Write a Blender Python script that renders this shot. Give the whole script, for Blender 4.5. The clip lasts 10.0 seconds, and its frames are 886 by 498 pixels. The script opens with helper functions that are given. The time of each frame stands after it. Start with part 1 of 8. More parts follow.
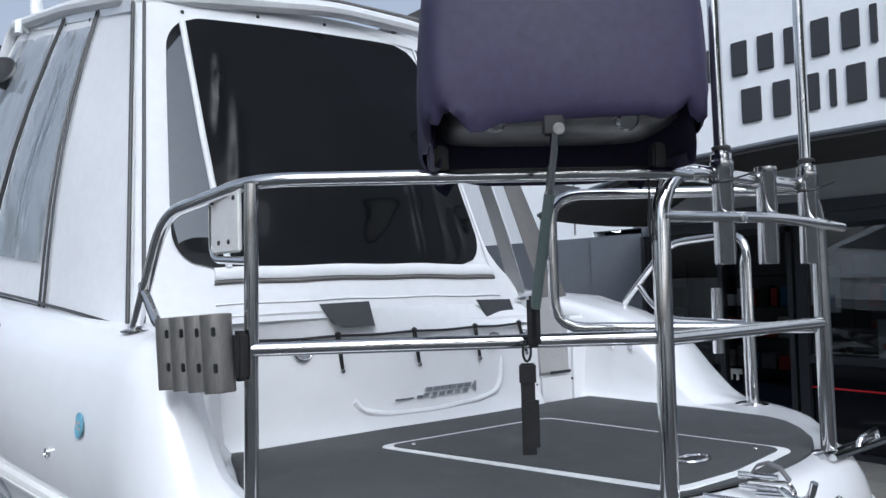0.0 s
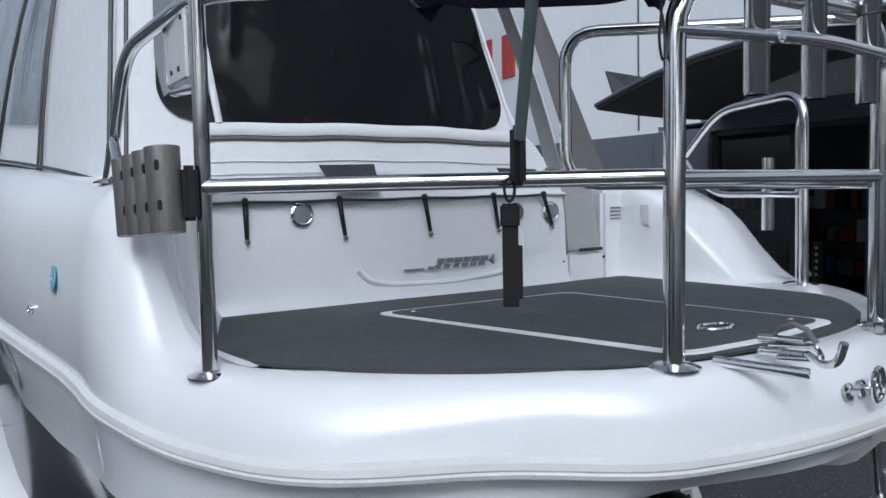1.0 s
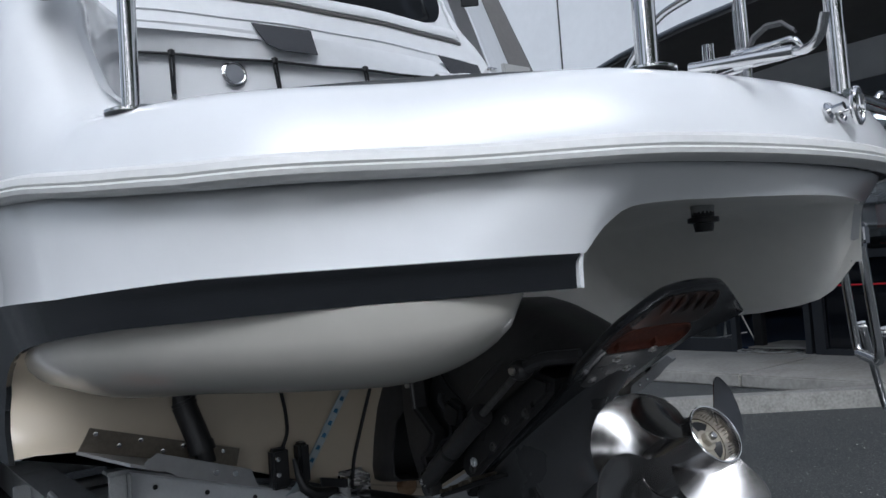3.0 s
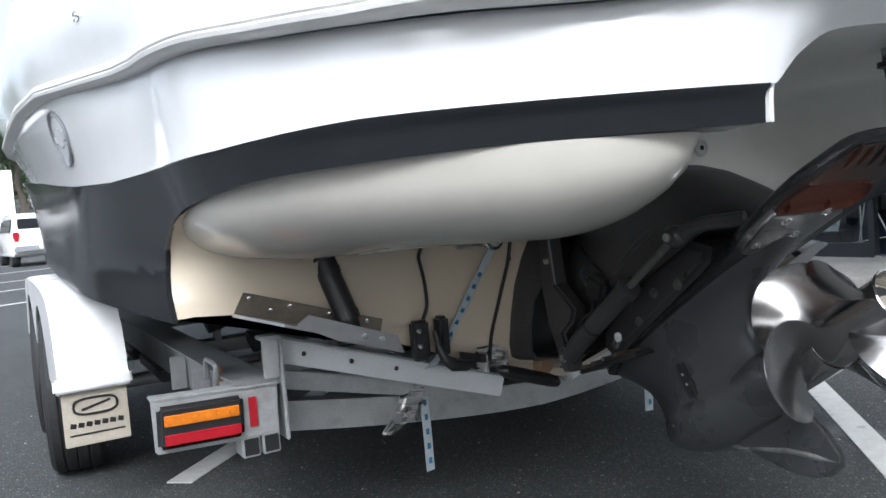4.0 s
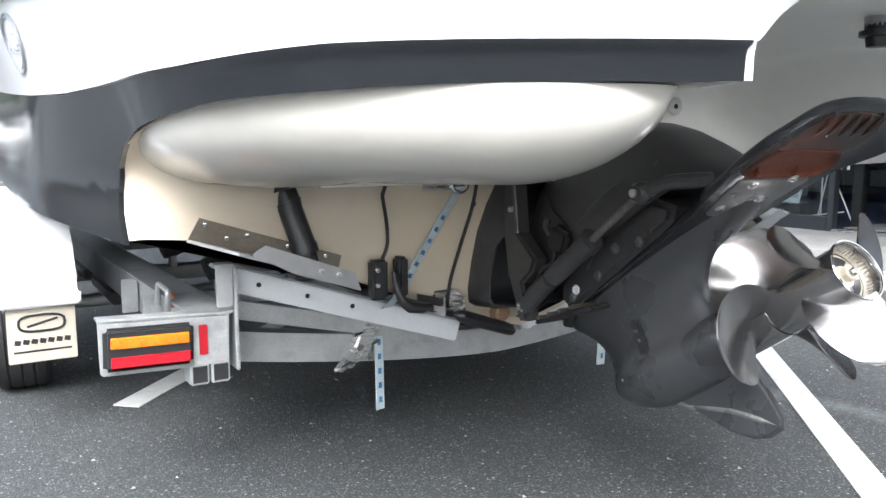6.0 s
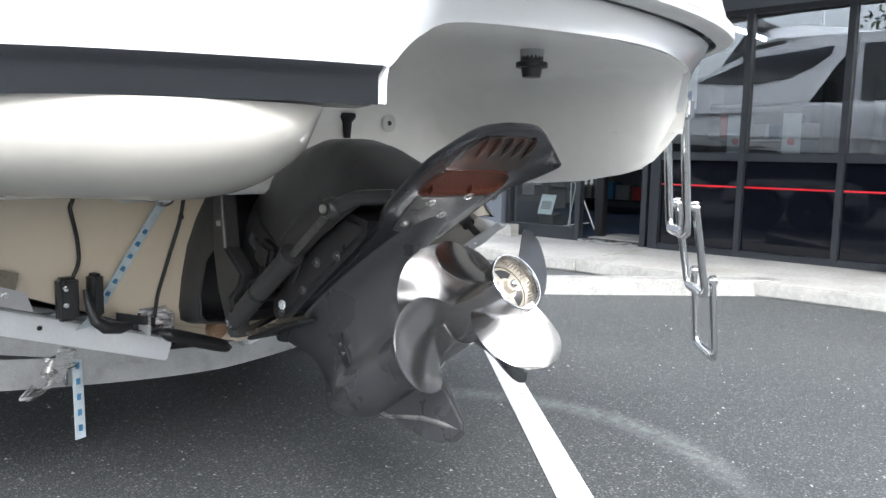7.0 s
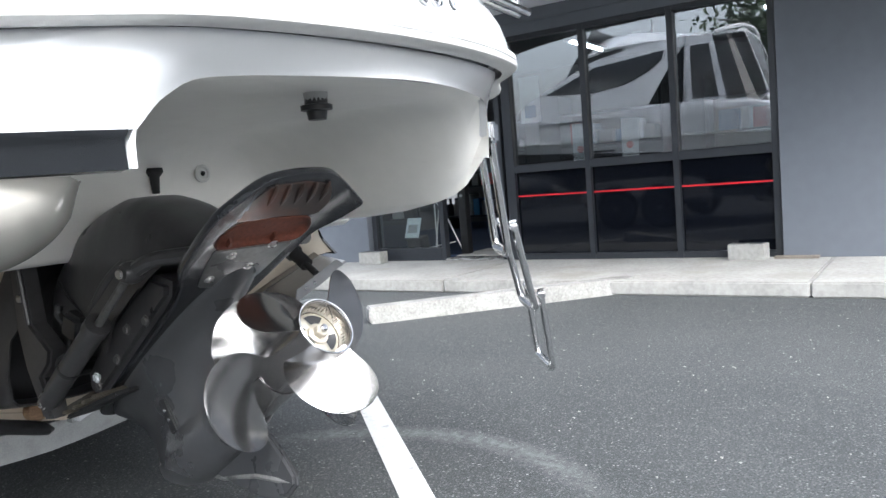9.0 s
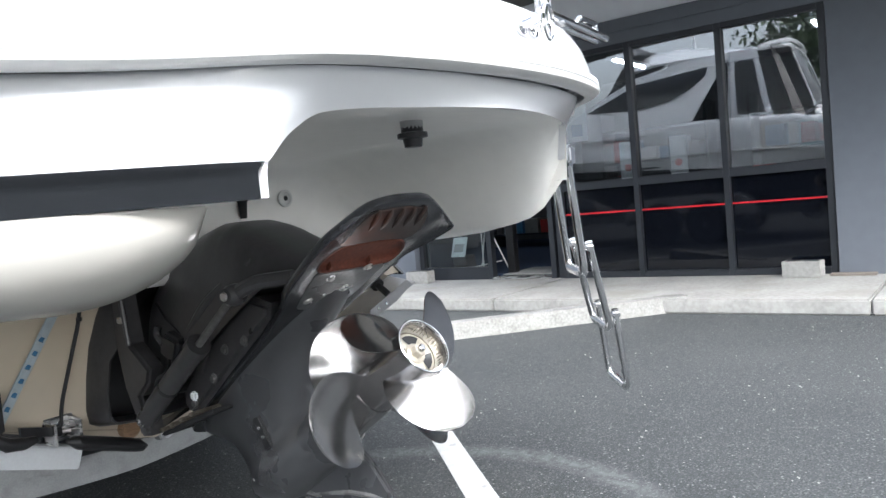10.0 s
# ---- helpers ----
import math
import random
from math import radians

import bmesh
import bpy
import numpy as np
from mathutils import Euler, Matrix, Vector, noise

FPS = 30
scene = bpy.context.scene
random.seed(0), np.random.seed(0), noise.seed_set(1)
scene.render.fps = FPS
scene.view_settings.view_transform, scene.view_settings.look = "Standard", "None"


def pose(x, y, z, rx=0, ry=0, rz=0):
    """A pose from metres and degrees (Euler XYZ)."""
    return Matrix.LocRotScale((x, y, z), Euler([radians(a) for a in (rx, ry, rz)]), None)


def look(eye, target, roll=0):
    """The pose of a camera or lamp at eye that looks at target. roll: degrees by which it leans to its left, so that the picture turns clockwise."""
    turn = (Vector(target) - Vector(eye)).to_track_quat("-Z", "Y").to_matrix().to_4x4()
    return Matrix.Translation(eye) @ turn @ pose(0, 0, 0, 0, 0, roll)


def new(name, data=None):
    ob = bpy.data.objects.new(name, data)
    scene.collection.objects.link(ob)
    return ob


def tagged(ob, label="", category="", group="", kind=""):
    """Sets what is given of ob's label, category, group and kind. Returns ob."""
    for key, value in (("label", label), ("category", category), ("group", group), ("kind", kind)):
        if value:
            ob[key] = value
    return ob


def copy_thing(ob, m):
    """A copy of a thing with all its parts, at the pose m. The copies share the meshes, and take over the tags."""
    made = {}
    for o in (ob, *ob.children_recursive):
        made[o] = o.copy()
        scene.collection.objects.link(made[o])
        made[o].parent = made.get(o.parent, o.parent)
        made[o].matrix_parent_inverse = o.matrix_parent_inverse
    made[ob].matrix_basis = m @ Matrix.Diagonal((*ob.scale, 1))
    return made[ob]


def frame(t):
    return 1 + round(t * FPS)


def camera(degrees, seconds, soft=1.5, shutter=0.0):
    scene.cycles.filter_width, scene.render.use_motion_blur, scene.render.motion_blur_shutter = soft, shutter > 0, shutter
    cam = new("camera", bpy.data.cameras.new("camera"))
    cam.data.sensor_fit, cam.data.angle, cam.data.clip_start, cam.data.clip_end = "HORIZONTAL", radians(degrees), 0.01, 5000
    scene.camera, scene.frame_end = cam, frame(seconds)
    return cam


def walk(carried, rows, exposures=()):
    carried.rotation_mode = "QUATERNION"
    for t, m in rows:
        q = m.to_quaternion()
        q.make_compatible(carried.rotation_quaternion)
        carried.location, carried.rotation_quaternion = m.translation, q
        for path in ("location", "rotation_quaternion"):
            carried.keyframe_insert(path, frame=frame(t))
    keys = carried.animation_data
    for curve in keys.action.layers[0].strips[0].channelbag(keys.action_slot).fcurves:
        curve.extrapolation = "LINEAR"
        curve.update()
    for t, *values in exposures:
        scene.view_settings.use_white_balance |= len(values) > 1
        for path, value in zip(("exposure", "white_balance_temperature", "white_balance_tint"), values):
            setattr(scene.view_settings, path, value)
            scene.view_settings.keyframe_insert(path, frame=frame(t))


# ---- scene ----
cam = camera(60.1, 10.0)
PATH = [
    (0, (-1.702, -0.909, 1.89), (-0.466, 0.661, 1.975), -1.5),
    (0.5, (-1.506, -0.905, 1.821), (-0.375, 0.744, 1.772), -1.1),
    (1, (-1.428, -0.854, 1.734), (-0.347, 0.823, 1.589), -1.3),
    (1.5, (-1.396, -0.749, 1.521), (-0.207, 0.857, 1.438), -2.1),
    (2, (-1.394, -0.717, 1.291), (-0.134, 0.836, 1.31), -3.0),
    (3.3, (-1.416, -0.685, 1.017), (-0.216, 0.912, 1.103), -4.4),
    (3.5, (-1.432, -0.669, 0.991), (-0.269, 0.956, 1.059), -4.3),
    (4, (-1.457, -0.588, 0.946), (-0.468, 1.147, 0.832), -4.5),
    (4.5, (-1.477, -0.548, 0.922), (-0.584, 1.226, 0.684), -4.0),
    (5, (-1.486, -0.54, 0.922), (-0.639, 1.247, 0.627), -2.7),
    (5.2, (-1.486, -0.542, 0.925), (-0.634, 1.241, 0.62), -2.2),
    (6.3, (-1.399, -0.596, 0.936), (-0.221, 1.003, 0.696), 0.5),
    (6.5, (-1.366, -0.624, 0.938), (-0.101, 0.907, 0.704), 0.9),
    (7, (-1.262, -0.704, 0.95), (0.208, 0.632, 0.718), 1.3),
    (7.5, (-1.182, -0.766, 0.951), (0.405, 0.43, 0.723), 0.1),
    (8, (-1.146, -0.794, 0.959), (0.446, 0.395, 0.739), -1.1),
    (8.5, (-1.138, -0.824, 0.968), (0.484, 0.329, 0.767), -3.0),
    (9, (-1.149, -0.828, 0.977), (0.511, 0.274, 0.801), -4.6),
    (9.5, (-1.172, -0.805, 0.978), (0.469, 0.33, 0.832), -5.2),
    (10, (-1.258, -0.756, 0.999), (0.354, 0.421, 0.879), -5.2),
]
EXPOSURES = [(0.0, 0.2, 5620, 9), (1.0, -0.2, 5570, 9), (2.1, -0.8, 5570, 9), (3.3, 0.3, 5670, 9), (3.8, 0.85, 5770, 9), (4.3, 1.72, 5920, 9), (5.0, 2.24, 5920, 9), (6.3, 2.27, 5990, 9), (8.0, 2.2, 5920, 9), (9.0, 2.08, 5920, 9), (10.0, 2.02, 5920, 9)]
walk(cam, [(t, look(eye, aim, roll)) for t, eye, aim, roll in PATH], EXPOSURES)

# ---- world and sun: bright overcast sky ----
world = bpy.data.worlds.new("sky")
scene.world = world
world.use_nodes = True
wt = world.node_tree
wt.nodes.clear()
sky = wt.nodes.new("ShaderNodeTexSky")
sky.sky_type, sky.sun_disc = "NISHITA", False
SUN_EL, SUN_ROT = radians(42), radians(210)
sky.sun_elevation, sky.sun_rotation = SUN_EL, SUN_ROT
sky.air_density, sky.dust_density, sky.ozone_density = 1.0, 6.0, 1.0
haze = wt.nodes.new("ShaderNodeHueSaturation")
haze.inputs["Saturation"].default_value = 0.35
back = wt.nodes.new("ShaderNodeBackground")
back.inputs["Strength"].default_value = 0.15
out = wt.nodes.new("ShaderNodeOutputWorld")
wt.links.new(sky.outputs[0], haze.inputs["Color"])
wt.links.new(haze.outputs[0], back.inputs["Color"])
wt.links.new(back.outputs[0], out.inputs["Surface"])
sun = new("sun", bpy.data.lights.new("sun", "SUN"))
sun.data.energy, sun.data.angle, sun.data.color = 0.75, radians(60), (1.0, 0.97, 0.92)
sun.matrix_world = look((0, 0, 0), (-math.sin(SUN_ROT) * math.cos(SUN_EL), -math.cos(SUN_ROT) * math.cos(SUN_EL), -math.sin(SUN_EL)))


# ---- materials ----
def mat(name, color, rough=0.5, metal=0.0, vary=0.12, scale=8.0, bump=0.0, bump_scale=60.0, coat=0.0, spec=0.5, stretch=(1, 1, 1), rough_vary=0.1, second=None, second_at=0.55):
    """A Principled material: colour varied by coarse and fine noise, stains of a second colour, bump and uneven gloss."""
    m = bpy.data.materials.new(name)
    m.use_nodes = True
    nt = m.node_tree
    n, ln = nt.nodes, nt.links
    b = n["Principled BSDF"]
    b.inputs["Metallic"].default_value = metal
    b.inputs["Coat Weight"].default_value = coat
    b.inputs["Coat Roughness"].default_value = 0.05
    b.inputs["Specular IOR Level"].default_value = spec
    co = n.new("ShaderNodeTexCoord")
    mp = n.new("ShaderNodeMapping")
    mp.inputs["Scale"].default_value = stretch
    ln.new(co.outputs["Object"], mp.inputs["Vector"])

    def noise_at(sc, detail):
        t = n.new("ShaderNodeTexNoise")
        t.inputs["Scale"].default_value = sc
        t.inputs["Detail"].default_value = detail
        ln.new(mp.outputs[0], t.inputs["Vector"])
        return t

    coarse, fine = noise_at(scale, 4), noise_at(scale * 9, 6)
    both = n.new("ShaderNodeMath")
    both.operation = "ADD"
    ln.new(coarse.outputs["Fac"], both.inputs[0])
    ln.new(fine.outputs["Fac"], both.inputs[1])
    ramp = n.new("ShaderNodeMapRange")
    ramp.inputs["From Min"].default_value, ramp.inputs["From Max"].default_value = 0.7, 1.3
    ramp.inputs["To Min"].default_value, ramp.inputs["To Max"].default_value = 1 - vary, 1 + vary
    ln.new(both.outputs[0], ramp.inputs["Value"])
    tint = n.new("ShaderNodeVectorMath")
    tint.operation = "SCALE"
    tint.inputs[0].default_value = color[:3]
    ln.new(ramp.outputs[0], tint.inputs["Scale"])
    last = tint.outputs[0]
    if second:
        stain = noise_at(scale * 0.6, 8)
        fac = n.new("ShaderNodeMapRange")
        fac.inputs["From Min"].default_value, fac.inputs["From Max"].default_value = second_at, second_at + 0.18
        ln.new(stain.outputs["Fac"], fac.inputs["Value"])
        mix = n.new("ShaderNodeMix")
        mix.data_type = "RGBA"
        ln.new(fac.outputs[0], mix.inputs["Factor"])
        ln.new(last, mix.inputs["A"])
        mix.inputs["B"].default_value = (*second[:3], 1)
        last = mix.outputs["Result"]
    ln.new(last, b.inputs["Base Color"])
    rr = n.new("ShaderNodeMapRange")
    rr.inputs["From Min"].default_value, rr.inputs["From Max"].default_value = 0.3, 0.7
    rr.inputs["To Min"].default_value, rr.inputs["To Max"].default_value = max(0.01, rough - rough_vary * rough), min(1, rough + rough_vary * rough)
    ln.new(coarse.outputs["Fac"], rr.inputs["Value"])
    ln.new(rr.outputs[0], b.inputs["Roughness"])
    if bump:
        bt = noise_at(bump_scale, 6)
        bp = n.new("ShaderNodeBump")
        bp.inputs["Strength"].default_value = bump
        bp.inputs["Distance"].default_value = 0.004
        ln.new(bt.outputs["Fac"], bp.inputs["Height"])
        ln.new(bp.outputs[0], b.inputs["Normal"])
    return m


def clear_mat(name, color, see, rough=0.08, spec=0.5):
    """A tinted clear sheet: part of the light goes straight through, the rest meets a glossy dark film."""
    m = bpy.data.materials.new(name)
    m.use_nodes = True
    nt = m.node_tree
    b = nt.nodes["Principled BSDF"]
    b.inputs["Base Color"].default_value = (*color, 1)
    b.inputs["Roughness"].default_value = rough
    b.inputs["Alpha"].default_value = 1 - see
    b.inputs["Specular IOR Level"].default_value = spec
    t = nt.nodes.new("ShaderNodeTexNoise")
    t.inputs["Scale"].default_value = 2.6
    t.inputs["Detail"].default_value = 1.5
    bp = nt.nodes.new("ShaderNodeBump")
    bp.inputs["Strength"].default_value = 0.6
    bp.inputs["Distance"].default_value = 0.10
    nt.links.new(t.outputs["Fac"], bp.inputs["Height"])
    nt.links.new(bp.outputs[0], b.inputs["Normal"])
    return m


def lamp_mat(name, color, strength):
    m = bpy.data.materials.new(name)
    m.use_nodes = True
    b = m.node_tree.nodes["Principled BSDF"]
    b.inputs["Base Color"].default_value = (*color, 1)
    b.inputs["Emission Color"].default_value = (*color, 1)
    b.inputs["Emission Strength"].default_value = strength
    return m


WHITE = mat("gelcoat_white", (0.80, 0.81, 0.82), 0.17, vary=0.02, scale=1.5, coat=0.45, bump=0.02, bump_scale=5)
DARK = mat("gelcoat_dark_grey", (0.075, 0.082, 0.088), 0.07, vary=0.06, scale=2, coat=0.6, bump=0.015, bump_scale=4)
BLACK = mat("gelcoat_black", (0.013, 0.0145, 0.017), 0.11, vary=0.1, scale=3, coat=0.0, spec=0.9, bump=0.006, bump_scale=3)
CREAM = mat("gelcoat_cream", (0.56, 0.49, 0.385), 0.3, vary=0.03, scale=2, coat=0.25, second=(0.58, 0.49, 0.36), second_at=0.6)
PODW = mat("gelcoat_ivory", (0.52, 0.50, 0.45), 0.25, vary=0.03, scale=2, coat=0.3, second=(0.55, 0.49, 0.37), second_at=0.66)
RUB = mat("rub_rail_vinyl", (0.70, 0.70, 0.68), 0.4, vary=0.05, scale=6)
STEEL = mat("polished_stainless", (0.72, 0.72, 0.72), 0.10, metal=1.0, vary=0.04, scale=14, rough_vary=0.5)
BRUSHED = mat("brushed_stainless", (0.60, 0.59, 0.58), 0.28, metal=1.0, vary=0.06, scale=9, stretch=(1, 1, 8), rough_vary=0.4)
WORN = mat("worn_aluminium", (0.36, 0.345, 0.325), 0.40, metal=0.8, vary=0.15, scale=30, stretch=(1, 1, 0.08), bump=0.1)
MAT = mat("grey_rubber_mat", (0.062, 0.066, 0.068), 0.75, vary=0.16, scale=7, bump=0.35, bump_scale=420, second=(0.085, 0.088, 0.09), second_at=0.56)
CANVAS = mat("white_canvas", (0.70, 0.71, 0.72), 0.6, vary=0.04, scale=3, bump=0.12, bump_scale=240)
NAVY = mat("navy_canvas", (0.032, 0.026, 0.066), 0.62, vary=0.22, scale=5, bump=0.35, bump_scale=9)
GREYC = mat("grey_canvas", (0.13, 0.125, 0.12), 0.8, vary=0.1, scale=5, bump=0.2, bump_scale=260)
CLEAR = clear_mat("smoked_clear_vinyl", (0.004, 0.0045, 0.005), 0.04, 0.04, 0.13)
CLEAR_THIN = clear_mat("thin_clear_vinyl", (0.05, 0.055, 0.06), 0.78, 0.06, 0.4)
TABS = mat("dull_stainless", (0.36, 0.36, 0.36), 0.36, metal=0.7, vary=0.06, scale=6)
WEBBING = mat("black_webbing", (0.007, 0.007, 0.008), 0.8, vary=0.2, scale=30, bump=0.2, bump_scale=400)
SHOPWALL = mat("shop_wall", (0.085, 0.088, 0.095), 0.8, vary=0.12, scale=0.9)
CLEAR_SIDE = clear_mat("clear_vinyl", (0.30, 0.34, 0.38), 0.35, 0.10)
RUBBER = mat("black_rubber", (0.018, 0.018, 0.019), 0.6, vary=0.2, scale=12, bump=0.1, bump_scale=120)
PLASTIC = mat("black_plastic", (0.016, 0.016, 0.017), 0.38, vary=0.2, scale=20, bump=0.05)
DRIVE = mat("drive_grey_paint", (0.050, 0.051, 0.054), 0.28, coat=0.5, vary=0.07, scale=7, bump=0.06, bump_scale=90, second=(0.055, 0.055, 0.055), second_at=0.64)
RUST = mat("red_brown_exhaust_stain", (0.12, 0.034, 0.018), 0.75, vary=0.35, scale=14, second=(0.03, 0.022, 0.02), second_at=0.55)
SOOT = mat("exhaust_soot", (0.030, 0.018, 0.014), 0.5, vary=0.3, scale=12, second=(0.105, 0.032, 0.014), second_at=0.50)
PROP = mat("satin_stainless_propeller", (0.43, 0.42, 0.415), 0.20, metal=1.0, vary=0.04, scale=9, rough_vary=0.15, stretch=(1, 1, 3))
TABM = mat("bronzed_stainless", (0.20, 0.175, 0.14), 0.35, metal=0.8, vary=0.15, scale=12)
HUBM = mat("brassy_hub_face", (0.52, 0.48, 0.40), 0.35, metal=0.6, vary=0.08, scale=20)
SOOTY = mat("sooty_stainless", (0.20, 0.195, 0.19), 0.42, metal=0.7, vary=0.2, scale=14, second=(0.09, 0.085, 0.08), second_at=0.55)
DRIVE_DARK = mat("drive_black_paint", (0.047, 0.046, 0.047), 0.30, vary=0.16, scale=7, bump=0.04, bump_scale=60, second=(0.066, 0.064, 0.061), second_at=0.64)
GALV = mat("galvanised_steel", (0.38, 0.39, 0.39), 0.5, metal=0.45, vary=0.14, scale=22, bump=0.08, second=(0.28, 0.28, 0.275), second_at=0.55)
FENDER = mat("white_painted_steel", (0.80, 0.80, 0.80), 0.3, vary=0.03, scale=5, coat=0.3, second=(0.5, 0.47, 0.42), second_at=0.72)
NYLON = mat("milky_nylon", (0.66, 0.68, 0.70), 0.45, vary=0.05, scale=12)
AMBER = mat("amber_lens", (0.58, 0.17, 0.008), 0.2, vary=0.12, scale=30, coat=0.5)
RED = mat("red_lens", (0.34, 0.008, 0.016), 0.2, vary=0.12, scale=30, coat=0.5)
TYRE = mat("tyre_rubber", (0.02, 0.02, 0.021), 0.75, vary=0.25, scale=14, bump=0.2, bump_scale=90)
STRAP = mat("pale_blue_webbing", (0.50, 0.57, 0.60), 0.8, vary=0.12, scale=40, bump=0.3, bump_scale=500)
INK = mat("blue_ink", (0.05, 0.17, 0.32), 0.7, vary=0.1)
FLAPM = mat("mudflap_cream", (0.40, 0.365, 0.30), 0.6, vary=0.1, scale=10, second=(0.30, 0.27, 0.23), second_at=0.6)
BADGE = mat("grey_badge", (0.22, 0.23, 0.25), 0.35, vary=0.05)
PAINT = mat("road_paint", (0.60, 0.60, 0.58), 0.7, vary=0.12, scale=20, bump=0.5, bump_scale=120, second=(0.22, 0.22, 0.22), second_at=0.60)
CONCRETE = mat("concrete", (0.34, 0.333, 0.31), 0.85, vary=0.2, scale=3, bump=0.25, bump_scale=70, second=(0.28, 0.27, 0.235), second_at=0.56)
WALLG = mat("grey_render", (0.13, 0.143, 0.163), 0.75, vary=0.05, scale=1.2, bump=0.1, bump_scale=90)
WALLW = mat("white_render", (0.84, 0.86, 0.88), 0.7, vary=0.03, scale=1.0, bump=0.06, bump_scale=80)
SOFFIT = mat("grey_soffit", (0.075, 0.074, 0.073), 0.7, vary=0.08, scale=2)
FRAME = mat("charcoal_aluminium", (0.022, 0.025, 0.03), 0.4, vary=0.1, scale=9)
SIGN = mat("charcoal_lettering", (0.035, 0.038, 0.045), 0.5, vary=0.05)
SIGNRED = mat("red_lettering", (0.50, 0.07, 0.06), 0.5, vary=0.08)
REDLINE = mat("red_pinstripe", (0.62, 0.012, 0.02), 0.4, vary=0.05)
# dark base colour carries the dimness of cockpit and showroom
DIMROOM = mat("dimmed_interior", (0.045, 0.045, 0.048), 0.8, vary=0.2, scale=1.5)
CARPET = mat("blue_carpet", (0.012, 0.03, 0.075), 0.95, vary=0.2, scale=30, bump=0.2)
CARW = mat("white_car_paint", (0.80, 0.80, 0.80), 0.2, vary=0.01, coat=0.6)
CARGLASS = mat("car_glass", (0.02, 0.022, 0.025), 0.05, vary=0.05, coat=0.5)
BARK = mat("bark", (0.12, 0.10, 0.085), 0.9, vary=0.3, scale=9, bump=0.5, bump_scale=30)
LEAF = mat("leaf_green", (0.055, 0.085, 0.035), 0.6, vary=0.4, scale=2.5)
ORANGE = mat("orange_reflector", (0.75, 0.20, 0.03), 0.35, vary=0.1)
WOOD = mat("orange_timber", (0.30, 0.19, 0.11), 0.6, vary=0.3, scale=20, stretch=(1, 8, 8))
LINER = mat("platform_underside", (0.92, 0.905, 0.86), 0.35, vary=0.03, scale=2, second=(0.70, 0.66, 0.57), second_at=0.66, coat=0.2)


def glass_mat(name, tint, rough=0.0, ior=2.35):
    m = bpy.data.materials.new(name)
    m.use_nodes = True
    nt = m.node_tree
    b = nt.nodes["Principled BSDF"]
    b.inputs["Base Color"].default_value = (*tint, 1)
    b.inputs["Roughness"].default_value = rough
    b.inputs["IOR"].default_value = ior
    b.inputs["Transmission Weight"].default_value = 1.0
    return m


GLASS = glass_mat("window_glass", (0.55, 0.60, 0.62))
DOORGLASS = glass_mat("door_glass", (0.70, 0.76, 0.76), ior=1.6)
BLACKGLASS = mat("black_backed_glass", (0.004, 0.005, 0.008), 0.05, vary=0.05, spec=0.4)



